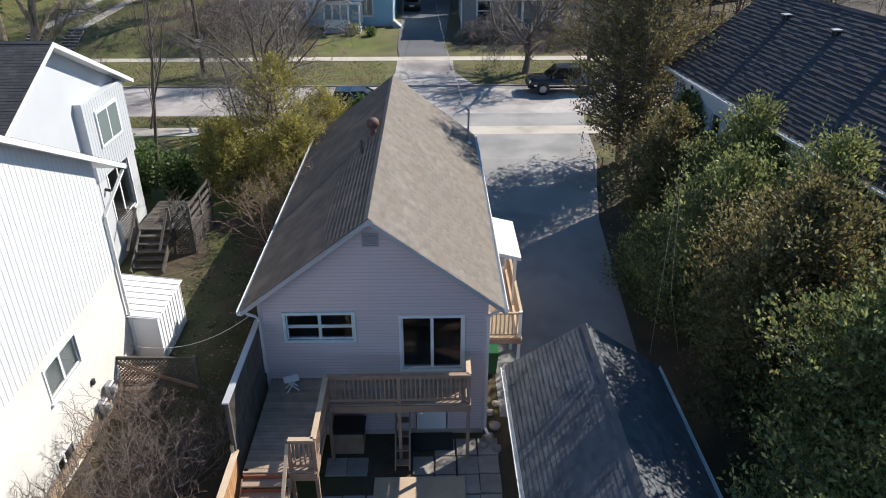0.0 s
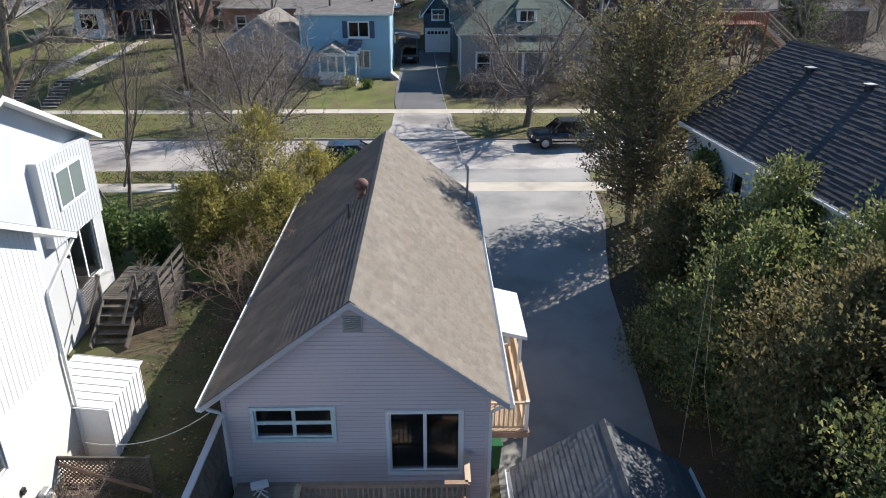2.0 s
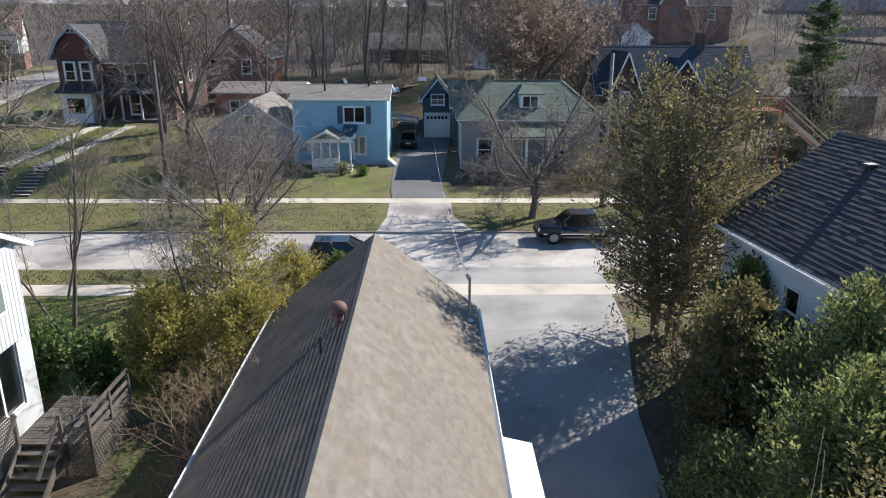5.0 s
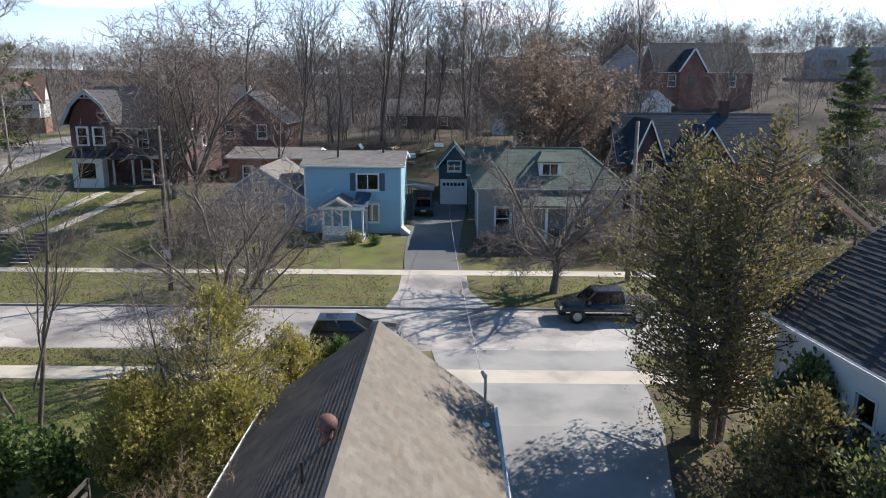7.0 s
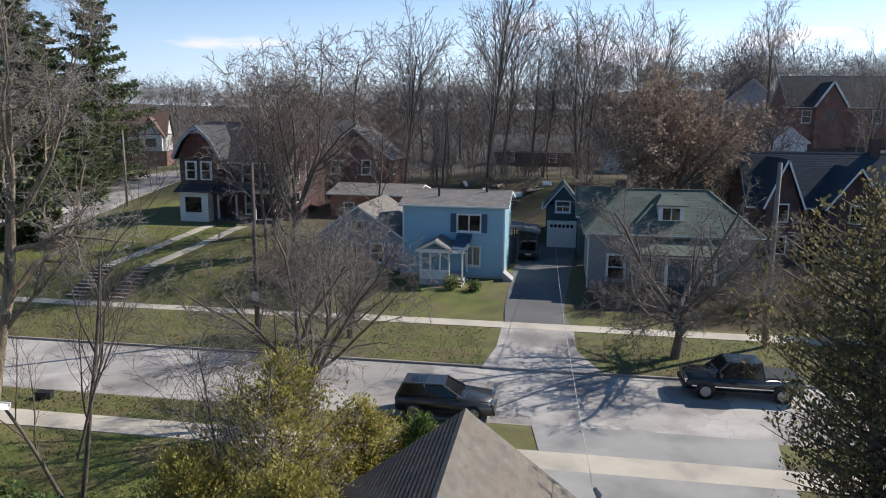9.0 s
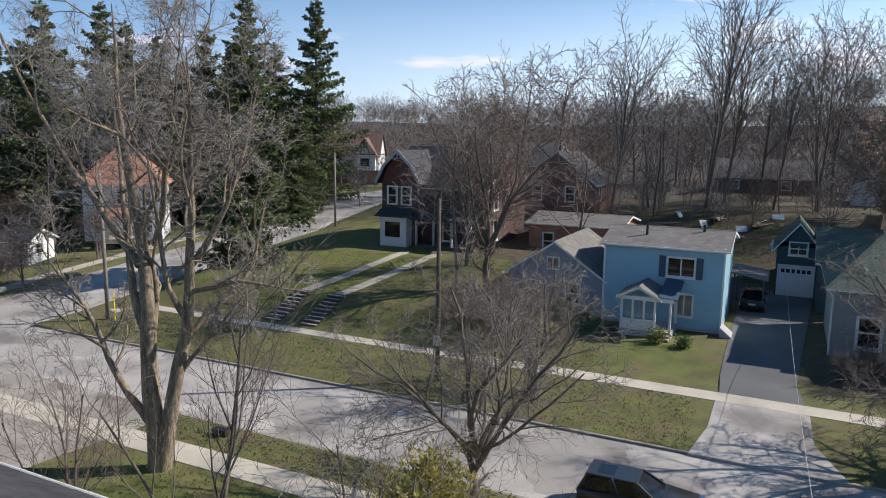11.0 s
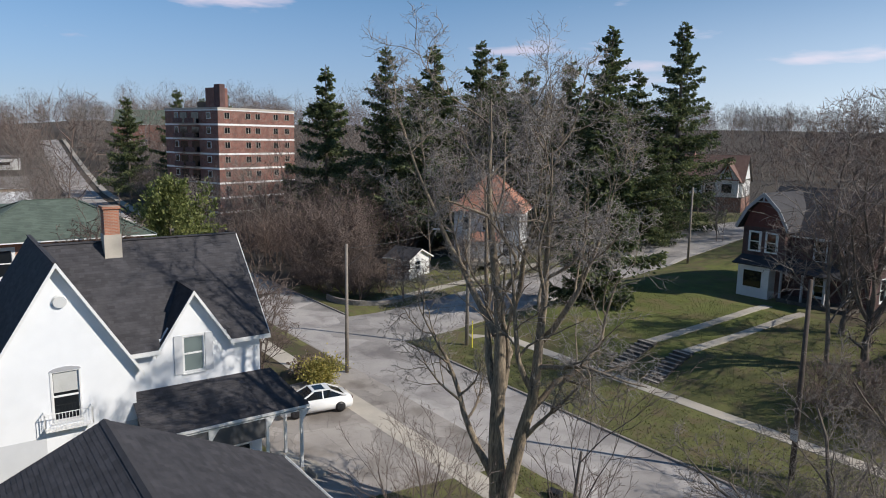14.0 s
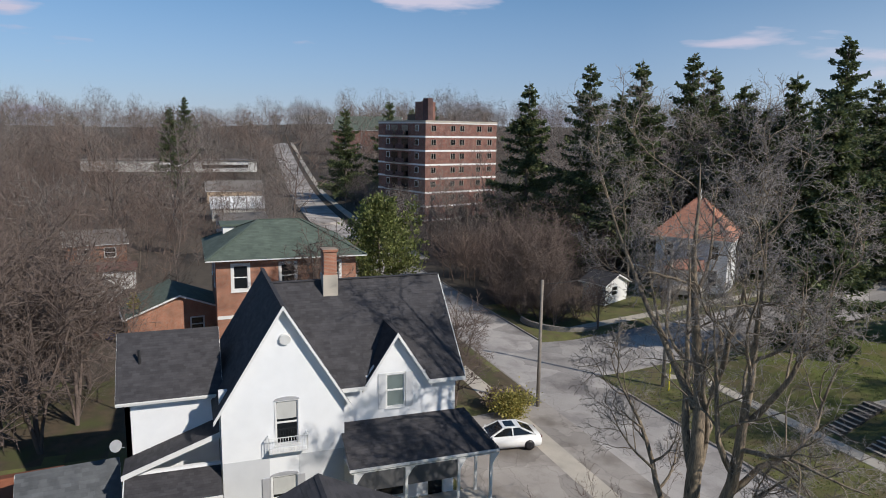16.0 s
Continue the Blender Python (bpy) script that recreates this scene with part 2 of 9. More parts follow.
# darker mauve that paints the shadow line at the siding laps
M["siding_shadow_line"] = mat("grimy_siding_seam", (0.45, 0.385, 0.395), (0.38, 0.325, 0.335), 0.8, 2, 30, 0.1)
M["white"] = mat("white_paint", (0.77, 0.77, 0.765), (0.70, 0.70, 0.69), 0.5, 1.5, 40, 0.05)
M["old_white"] = mat("weathered_white_siding", (0.61, 0.62, 0.63), (0.56, 0.57, 0.58), 0.6, 0.7, 40, 0.05, stain=(0.56, 0.565, 0.57), stain_scale=0.25)
# old_white again for the wing, with its tree shade mixed into the colour
M["wing_white"] = mat("dull_white_siding", (0.52, 0.54, 0.565), (0.46, 0.48, 0.505), 0.65, 0.7, 40, 0.05, stain=(0.47, 0.485, 0.50), stain_scale=0.3)
M["white_stucco"] = mat("white_painted_brick", (0.83, 0.84, 0.86), (0.77, 0.78, 0.80), 0.7, 1.5, 60, 0.25)
M["cream"] = mat("cream_stucco", (0.66, 0.645, 0.61), (0.60, 0.585, 0.55), 0.85, 1.0, 60, 0.3, stain=(0.56, 0.54, 0.50), stain_scale=0.5)
M["grey_trim"] = mat("grey_trim", (0.42, 0.42, 0.44), (0.36, 0.36, 0.38), 0.5, 2, 40, 0.05)
M["blue"] = mat("sky_blue_siding", (0.30, 0.50, 0.62), (0.26, 0.45, 0.56), 0.6, 0.8, 40, 0.05, spread=0.03)
M["slate_blue"] = mat("slate_blue_trim", (0.06, 0.10, 0.15), None, 0.6)
M["teal"] = mat("dark_teal_siding", (0.045, 0.085, 0.10), (0.035, 0.07, 0.085), 0.6, 1, 40, 0.05, spread=0.04)
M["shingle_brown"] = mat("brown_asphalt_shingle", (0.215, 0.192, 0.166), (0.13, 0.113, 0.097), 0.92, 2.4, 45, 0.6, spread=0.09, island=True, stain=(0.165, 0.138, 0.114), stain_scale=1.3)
# darker than shingle_brown, for the west slope of the mauve house
M["shingle_deep_brown"] = mat("weathered_brown_shingle", (0.105, 0.088, 0.077), (0.055, 0.046, 0.041), 0.95, 2.0, 60, 0.6, spread=0.05, island=True, stain=(0.13, 0.10, 0.08), stain_scale=0.9)
M["shingle_dark"] = mat("charcoal_asphalt_shingle", (0.066, 0.063, 0.069), (0.036, 0.035, 0.040), 0.85, 1.5, 90, 0.4, spread=0.2, island=True)
M["shingle_grey"] = mat("grey_asphalt_shingle", (0.12, 0.128, 0.138), (0.07, 0.075, 0.083), 0.8, 1.5, 90, 0.4, spread=0.2, island=True)
M["shingle_green"] = mat("green_asphalt_shingle", (0.118, 0.148, 0.122), (0.075, 0.098, 0.08), 0.9, 0.8, 60, 0.4, spread=0.14, island=True)
M["shingle_beige"] = mat("faded_grey_brown_shingle", (0.22, 0.20, 0.19), (0.15, 0.14, 0.13), 0.9, 0.8, 60, 0.4, spread=0.14, island=True)
M["shingle_orange"] = mat("terracotta_shingle", (0.45, 0.225, 0.155), (0.35, 0.16, 0.11), 0.9, 0.8, 60, 0.4, spread=0.14, island=True)
M["shingle_navy"] = mat("navy_shingle", (0.035, 0.052, 0.075), (0.025, 0.037, 0.055), 0.85, 0.8, 60, 0.3, spread=0.14, island=True)
M["brick_red"] = brick_mat("red_brick", (0.30, 0.105, 0.07), (0.22, 0.075, 0.052), (0.28, 0.23, 0.2))
M["brick_dark"] = brick_mat("dark_red_brick", (0.125, 0.05, 0.046), (0.085, 0.038, 0.036), (0.12, 0.10, 0.095))
M["brick_apt"] = brick_mat("brown_red_brick", (0.24, 0.088, 0.062), (0.19, 0.07, 0.05), (0.23, 0.18, 0.16))
M["brick_orange"] = brick_mat("orange_red_brick", (0.42, 0.16, 0.09), (0.34, 0.12, 0.07), (0.36, 0.28, 0.22))
M["deck"] = mat("weathered_deck_wood", (0.42, 0.32, 0.25), (0.27, 0.205, 0.16), 0.85, 3, 50, 0.35, spread=0.18)
M["rail_wood"] = mat("brown_stained_rail_wood", (0.36, 0.25, 0.185), (0.24, 0.165, 0.12), 0.8, 3, 50, 0.3, spread=0.1)
M["cedar_wood"] = mat("orange_cedar_wood", (0.46, 0.26, 0.125), (0.34, 0.185, 0.09), 0.8, 3, 50, 0.3, spread=0.12)
M["pale_wood"] = mat("pale_new_timber", (0.55, 0.43, 0.31), (0.45, 0.34, 0.24), 0.8, 3, 50, 0.2, spread=0.1)
M["old_wood"] = mat("grey_weathered_wood", (0.13, 0.115, 0.102), (0.06, 0.053, 0.047), 0.95, 3, 40, 0.5, spread=0.2)
M["red_wood"] = mat("red_brown_stained_wood", (0.30, 0.11, 0.06), (0.22, 0.08, 0.045), 0.8, 3, 40, 0.3, spread=0.12)
M["metal_white"] = mat("white_sheet_metal", (0.78, 0.79, 0.80), (0.70, 0.71, 0.73), 0.45, 1.2, 30, 0.05, spec=0.5)
M["gutter"] = mat("white_aluminium", (0.74, 0.74, 0.73), (0.62, 0.62, 0.61), 0.45, 2, 40, 0.05)
M["galv"] = mat("galvanised_steel", (0.42, 0.43, 0.45), (0.33, 0.34, 0.36), 0.45, 3, 40, 0.1, metal=0.7)
M["black"] = plain("black_plastic", (0.02, 0.02, 0.022), 0.5)
M["dark_metal"] = plain("dark_metal", (0.045, 0.045, 0.05), 0.45, 0.6)
M["rust"] = mat("rust_red_metal", (0.165, 0.08, 0.066), (0.10, 0.05, 0.043), 0.7, 6, 60, 0.2)
M["chrome"] = plain("bright_metal", (0.7, 0.7, 0.72), 0.2, 1.0)
M["glass"] = glass("window_glass")
M["dark_glass"] = plain("tinted_glass", (0.012, 0.014, 0.016), 0.04, 0, 0.6)
M["blind"] = mat("pale_blind", (0.55, 0.55, 0.53), None, 0.8, 2, 40, 0.1)
M["blind_dark"] = mat("dark_grey_blind_cloth", (0.115, 0.115, 0.12), (0.09, 0.09, 0.095), 0.8, 2, 60, 0.1)
# pale sky reflection painted as the pane's base colour
M["pale_glass"] = plain("sky_reflecting_glass", (0.17, 0.21, 0.21), 0.05, 0, 0.8)
M["pale_grey"] = mat("pale_grey_render", (0.62, 0.63, 0.65), (0.55, 0.56, 0.58), 0.85, 1.2, 50, 0.3)
M["dim_room"] = mat("dim_room_surface", (0.10, 0.095, 0.09), None, 0.9)
M["green_plastic"] = plain("green_plastic", (0.015, 0.11, 0.04), 0.45)
M["blue_plastic"] = plain("blue_plastic", (0.02, 0.05, 0.22), 0.45)
M["bark"] = mat("grey_brown_bark", (0.20, 0.165, 0.135), (0.095, 0.078, 0.064), 0.95, 3, 22, 1.0, spread=0.12)
M["bark_pale"] = mat("pale_peeling_bark", (0.36, 0.285, 0.20), (0.085, 0.07, 0.058), 0.95, 2.2, 9, 1.0, stretch=(2.6, 2.6, 0.4))
M["twig"] = mat("grey_twigs", (0.245, 0.215, 0.195), (0.145, 0.125, 0.115), 0.95, 1, 20, 0.2, spread=0.15)
M["wood_grey"] = mat("far_grey_branches", (0.23, 0.20, 0.185), (0.14, 0.122, 0.113), 0.95, 1, 20, 0.2, spread=0.25, island=True, stain=(0.15, 0.115, 0.10), stain_scale=0.045)
M["wood_brown"] = mat("far_brown_branches", (0.19, 0.136, 0.114), (0.11, 0.082, 0.07), 0.95, 1, 20, 0.2, spread=0.25, island=True, stain=(0.17, 0.145, 0.132), stain_scale=0.04)
M["twig_brown"] = mat("red_brown_twigs", (0.19, 0.145, 0.125), (0.115, 0.088, 0.077), 0.95, 1, 20, 0.2, spread=0.15)
M["twig_tan"] = mat("tan_twigs", (0.29, 0.205, 0.145), (0.20, 0.14, 0.10), 0.95, 1, 20, 0.2)
M["cedar_leaf"] = leaf_mat("cedar_foliage", (0.10, 0.128, 0.055), (0.185, 0.215, 0.08), (0.34, 0.33, 0.115))
M["cedar_olive"] = leaf_mat("olive_cedar_foliage", (0.10, 0.098, 0.048), (0.17, 0.152, 0.065), (0.29, 0.225, 0.10))
M["cedar_gold"] = leaf_mat("yellow_green_foliage", (0.22, 0.215, 0.06), (0.36, 0.325, 0.09), (0.50, 0.41, 0.13))
M["spruce_leaf"] = leaf_mat("spruce_needles", (0.06, 0.086, 0.042), (0.108, 0.14, 0.06), (0.19, 0.21, 0.085))
M["bamboo_leaf"] = leaf_mat("bamboo_leaves", (0.10, 0.13, 0.04), (0.19, 0.22, 0.07), (0.29, 0.30, 0.11))
M["leaf_tan"] = leaf_mat("dry_tan_leaves", (0.20, 0.148, 0.118), (0.28, 0.212, 0.17), (0.37, 0.29, 0.235))
M["ivy"] = leaf_mat("green_shrub_leaves", (0.05, 0.095, 0.028), (0.10, 0.165, 0.045), (0.18, 0.235, 0.07))
M["pole_wood"] = mat("dark_utility_pole_wood", (0.115, 0.092, 0.078), (0.065, 0.052, 0.045), 0.95, 3, 30, 0.5)
M["pole_grey"] = mat("grey_utility_pole_wood", (0.29, 0.255, 0.22), (0.19, 0.165, 0.145), 0.95, 3, 30, 0.5)

# ---- mesh helpers ----
def link_mesh(name, verts, faces, material, parent=None, label="", smooth=False):
    me = bpy.data.meshes.new(name)
    me.from_pydata(verts, [], faces)
    me.validate()
    if material:
        me.materials.append(material)
    if smooth:
        me.polygons.foreach_set("use_smooth", [True] * len(me.polygons))
    ob = new(name, me)
    if parent:
        ob.parent = parent
    return tagged(ob, label)


def part(name, bm, material, parent=None, label="", smooth=False):
    """Links a bmesh as one mesh object under a thing or under a part."""
    me = bpy.data.meshes.new(name)
    bmesh.ops.recalc_face_normals(bm, faces=bm.faces)
    bm.to_mesh(me)
    bm.free()
    me.materials.append(material)
    if smooth:
        me.polygons.foreach_set("use_smooth", [True] * len(me.polygons))
    ob = new(name, me)
    if parent:
        ob.parent = parent
    return tagged(ob, label)


def thing(name, m, label, category, group="", kind=""):
    ob = new(name)
    ob.empty_display_size = 0.2
    ob.matrix_world = m
    return tagged(ob, label, category, group, kind)


def box(bm, x0, x1, y0, y1, z0, z1, bevel=0.0, m=None):
    v = [bm.verts.new((x, y, z)) for z in (z0, z1) for x, y in ((x0, y0), (x1, y0), (x1, y1), (x0, y1))]
    fs = [bm.faces.new([v[i] for i in q]) for q in ((3, 2, 1, 0), (4, 5, 6, 7), (0, 1, 5, 4), (1, 2, 6, 5), (2, 3, 7, 6), (3, 0, 4, 7))]
    if bevel:
        es = list({e for f in fs for e in f.edges})
        r = bmesh.ops.bevel(bm, geom=es, offset=bevel, segments=1, affect="EDGES")
        v = list({w for f in r["faces"] for w in f.verts} | {w for w in v if w.is_valid})
    if m is not None:
        for w in v:
            w.co = m @ w.co
    return v


def B(*a, **k):
    bm = bmesh.new()
    box(bm, *a, **k)
    return bm


def prism(bm, pts, d):
    """A flat outline of points, pushed out by the vector d."""
    d = Vector(d)
    a = [bm.verts.new(p) for p in pts]
    b = [bm.verts.new(Vector(p) + d) for p in pts]
    bm.faces.new(a)
    bm.faces.new(b[::-1])
    n = len(a)
    for i in range(n):
        bm.faces.new((a[i], b[i], b[(i + 1) % n], a[(i + 1) % n]))


def P(pts, d):
    bm = bmesh.new()
    prism(bm, pts, d)
    return bm


def rod(bm, p, q, r, r2=None, n=8, caps=True):
    p, q = Vector(p), Vector(q)
    r2 = r if r2 is None else r2
    w = (q - p).normalized()
    u = w.orthogonal().normalized()
    v = w.cross(u)
    rings = []
    for c, s in ((p, r), (q, r2)):
        rings.append([bm.verts.new(c + s * (math.cos(2 * math.pi * i / n) * u + math.sin(2 * math.pi * i / n) * v)) for i in range(n)])
    for i in range(n):
        bm.faces.new((rings[0][i], rings[0][(i + 1) % n], rings[1][(i + 1) % n], rings[1][i]))
    if caps:
        bm.faces.new(rings[0][::-1])
        bm.faces.new(rings[1])


def bar(bm, p, q, w, h=None):
    """A square timber from p to q."""
    h = h or w
    p, q = Vector(p), Vector(q)
    d = (q - p).normalized()
    up = Vector((0, 0, 1)) if abs(d.z) < 0.95 else Vector((0, 1, 0))
    s = d.cross(up).normalized()
    t = s.cross(d).normalized()
    a = [bm.verts.new(c + s * i * w / 2 + t * j * h / 2) for c in (p, q) for i, j in ((-1, -1), (1, -1), (1, 1), (-1, 1))]
    for f in ((3, 2, 1, 0), (4, 5, 6, 7), (0, 1, 5, 4), (1, 2, 6, 5), (2, 3, 7, 6), (3, 0, 4, 7)):
        bm.faces.new([a[i] for i in f])


def R(*a, **k):
    bm = bmesh.new()
    rod(bm, *a, **k)
    return bm


def K(*a):
    bm = bmesh.new()
    bar(bm, *a)
    return bm


def cable(name, pts, r, material, label, category="cable", sag=0.0):
    """A thin cable hanging from point to point."""
    cu = bpy.data.curves.new(name, "CURVE")
    cu.dimensions, cu.bevel_depth, cu.bevel_resolution = "3D", r, 1
    pts = [Vector(p) for p in pts]
    full = []
    for a, b in zip(pts, pts[1:]):
        for i in range(13):
            s = i / 12
            full.append(a.lerp(b, s) - Vector((0, 0, sag * 4 * s * (1 - s))))
    sp = cu.splines.new("POLY")
    sp.points.add(len(full) - 1)
    for w, p in zip(sp.points, full):
        w.co = (*p, 1)
    cu.materials.append(material)
    return tagged(new(name, cu), label, category)


def ss(a, b, v):
    t = min(1.0, max(0.0, (v - a) / (b - a)))
    return t * t * (3 - 2 * t)


def lerp_table(v, table):
    for (a, p), (b, q) in zip(table, table[1:]):
        if v <= b:
            return p if v <= a else p + (q - p) * (v - a) / (b - a)
    return table[-1][1]


# ---- terrain ----
def level(x, y):
    """Height of the land, without kerbs."""
    z = 0.2 * ss(51, 58, y)
    w_right = 1 - ss(-17, -11, x)
    w_left = ss(-50, -45, x)
    bank = lerp_table(y, ((59.3, 0), (63.3, 1.6), (76, 2.85), (90, 3.1)))
    climb = lerp_table(y, ((56, 0), (92, 2.9), (140, 3.0)))
    hill = bank * w_left + climb * (1 - w_left)
    z += hill * w_right + 0.55 * ss(59.5, 66, y) * (1 - w_right)
    fall = min(1.0, max(0.0, (36.5 - y) / 17.0))
    east = ss(-7.2, -5.4, x) * (1 - 0.55 * ss(8.5, 11, x))
    z += -2.3 * fall * east
    z += -0.6 * min(1.0, max(0.0, (30 - y) / 10)) * (1 - ss(-7.2, -5.4, x)) * ss(-24, -18, x)
    z += lerp_table(y, ((89, 0), (106, 5.0), (160, 6.0))) * (1 - 0.6 * w_right) * (1 - ss(12, 20, x))
    z += lerp_table(y, ((98, 0), (128, 9.0), (165, 15.0), (260, 16.0))) * ss(14, 24, x)
    z += 19.0 * ss(150, 480, math.hypot(x + 20, y - 40))
    return z


def on_road(x, y):
    if 44.0 <= y <= 51.2 and x > -150:
        return True
    return -58.8 - 0.03 * (y - 60) <= x <= -49.6 - 0.03 * (y - 60) and 44 <= y <= 150


def axis(lo, hi, step, extra, far):
    a = list(np.arange(lo, hi + step / 2, step)) + list(extra)
    out, d, v = [], step, hi
    while v < far:
        d *= 1.5
        v += d
        out.append(v)
    low, d, v = [], step, lo
    while v > -far:
        d *= 1.5
        v -= d
        low.append(v)
    return sorted(set(np.round(low + a + out, 3)))


gx = axis(-74, 40, 1.2, (), 1500)
gy = axis(0, 100, 1.2, (43.98, 44.0, 51.2, 51.22), 1500)
gv = [(x, y, level(x, y) + (-0.25 if on_road(x, y) else 0.10)) for y in gy for x in gx]
nx = len(gx)
gf = [(j * nx + i, j * nx + i + 1, (j + 1) * nx + i + 1, (j + 1) * nx + i) for j in range(len(gy) - 1) for i in range(nx - 1)]
ground = link_mesh("ground", gv, gf, M["grass"], smooth=True)
for k in ("litter", "green_grass", "far_ground", "moss"):
    ground.data.materials.append(M[k])
idx = []
for j in range(len(gy) - 1):
    for i in range(nx - 1):
        x, y = (gx[i] + gx[i + 1]) / 2, (gy[j] + gy[j + 1]) / 2
        k = 0
        if -70 < x < 40:
            x, y = x + 0.9 * math.sin(7.1 * x + 3.3 * y), y + 0.9 * math.sin(5.3 * y - 4.7 * x)
        if -24 < x < -4.5 and 29.5 < y < 40:
            k = 2
        elif y < 33 and x > -24 or (-62 < x < -45.5 and y < 44) or (9 < x < 12 and y < 42) or (y > 61 and x > 1) or (y > 78 and x > -28):
            k = 1
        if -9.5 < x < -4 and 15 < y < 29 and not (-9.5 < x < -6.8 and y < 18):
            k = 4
        if -9.5 < x < -4 and 60 < y < 66 or (-46 < x < -30 and y > 62):
            k = 2
        if x < -60 and y < 44 or y > 130 or x < -74 or x > 40:
            k = 3
        idx.append(k)
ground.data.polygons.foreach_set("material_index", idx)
tagged(ground, "patchy spring grass with bare earth and leaf litter", "ground", kind="structure")


def strip(name, edge, material, label, lift=0.0, step=1.5, thick=0.12, parent=None, kind="structure", category="road"):
    """A paved strip between two lines: edge holds pairs of points left and right."""
    vs, fs = [], []
    for (a, b), (c, d) in zip(edge, edge[1:]):
        n = max(1, int(math.hypot(c[0] - a[0], c[1] - a[1]) / step))
        wn = max(1, int(math.hypot(b[0] - a[0], b[1] - a[1]) / 2.5))
        for i in range(n + 1):
            s = i / n
            l0 = (a[0] + (c[0] - a[0]) * s, a[1] + (c[1] - a[1]) * s)
            r0 = (b[0] + (d[0] - b[0]) * s, b[1] + (d[1] - b[1]) * s)
            for k in range(wn + 1):
                q = k / wn
                x, y = l0[0] + (r0[0] - l0[0]) * q, l0[1] + (r0[1] - l0[1]) * q
                vs.append((x, y, level(x, y) + lift))
        base = len(vs) - (n + 1) * (wn + 1)
        for i in range(n):
            for k in range(wn):
                p = base + i * (wn + 1) + k
                fs.append((p, p + 1, p + wn + 2, p + wn + 1))
    ob = link_mesh(name, vs, fs, material, parent)
    bm = bmesh.new()
    bm.from_mesh(ob.data)
    bmesh.ops.remove_doubles(bm, verts=bm.verts, dist=0.001)
    bmesh.ops.recalc_face_normals(bm, faces=bm.faces)
    if sum(f.normal.z for f in bm.faces) < 0:
        bmesh.ops.reverse_faces(bm, faces=bm.faces)
    r = bmesh.ops.extrude_face_region(bm, geom=list(bm.faces))
    for v in r["geom"]:
        if isinstance(v, bmesh.types.BMVert):
            v.co.z -= thick
    bmesh.ops.recalc_face_normals(bm, faces=bm.faces)
    bm.to_mesh(ob.data)
    bm.free()
    return tagged(ob, label, category, kind=kind)


strip("road", [((-360, 60.0), (-360, 67.2)), ((-210, 48.0), (-210, 55.2)), ((-149, 44.0), (-149, 51.2))], M["road"], "sun-bleached asphalt street running on into the distance", 0.45, thick=0.6)
strip("pavement", [((-360, 68.8), (-360, 70.2)), ((-210, 56.8), (-210, 58.2)), ((-149, 53.5), (-149, 55))], M["concrete"], "pale concrete pavement along the street", 0.5, category="pavement", thick=0.6)
strip("road", [((-150, 44.0), (-150, 51.2)), ((-60, 44.0), (-60, 51.2)), ((60, 44.0), (60, 51.2)), ((200, 44), (200, 51.2))], M["road"], "sun-bleached patched asphalt street with cracks", 0.0)
strip("road", [((-59.1, 51.2), (-47.0, 51.2)), ((-58.7, 54), (-49.2, 54)), ((-58.8, 60), (-49.6, 60)), ((-60.3, 110), (-51.1, 110)), ((-62, 150), (-52, 150))], M["road"], "sun-bleached asphalt side street climbing a hill", 0.004)
strip("pavement", [((-150, 40.0), (-150, 41.5)), ((-47.5, 40.0), (-47.5, 41.5)), ((60, 40.0), (60, 41.5))], M["concrete"], "pale concrete pavement along the street", 0.13, category="pavement")
strip("pavement", [((-45.5, 58.0), (-45.5, 59.4)), ((60, 58.0), (60, 59.4))], M["concrete"], "pale concrete pavement along the street", 0.13, category="pavement")
strip("pavement", [((-47.3, 56.5), (-46.0, 56.0)), ((-45.5, 58.0), (-45.5, 59.4))], M["concrete"], "pale concrete pavement at the street corner", 0.134, category="pavement")
strip("pavement", [((-62.2, 56), (-60.8, 56)), ((-63.6, 110), (-62.2, 110))], M["concrete"], "pale concrete pavement climbing the hill", 0.13, category="pavement")
strip("pavement", [((-150, 53.5), (-150, 55)), ((-104, 53.5), (-104, 55))], M["concrete"], "pale concrete pavement along the street", 0.13, category="pavement")
for y0, y1, x0, x1 in ((43.86, 44.02, -150, 60), (51.18, 51.34, -46, -3.2), (51.18, 51.34, 3.2, 60), (51.18, 51.34, -150, -60)):
    strip("kerb", [((x0, y0), (x0, y1)), ((x1, y0), (x1, y1))], M["kerb"], "worn concrete kerb", 0.11, thick=0.3, category="kerb")
# driveways
strip("driveway", [((2.2, 18), (7.4, 18)), ((2.2, 30), (7.9, 30)), ((2.2, 32.4), (8.3, 32.4)), ((0.4, 32.6), (8.3, 32.6)), ((0.3, 36), (9.0, 36)), ((0.1, 40.0), (9.3, 40.0))], M["drive"], "grey asphalt driveway sloping down beside the house", 0.13, category="driveway")
strip("driveway", [((0.1, 41.5), (9.4, 41.5)), ((-0.3, 44.1), (9.8, 44.1))], M["drive"], "grey asphalt driveway apron", 0.13, category="driveway")
strip("driveway", [((-3.2, 51.1), (3.2, 51.1)), ((-2.7, 54.5), (1.9, 54.5)), ((-2.7, 58), (1.8, 58))], M["road"], "cracked pale driveway apron", 0.125, category="driveway")
strip("driveway", [((-2.6, 59.4), (1.6, 59.4)), ((-2.8, 62), (1.2, 62)), ((-3.1, 88), (2.6, 88))], M["dark_asphalt"], "dark asphalt driveway", 0.13, category="driveway")
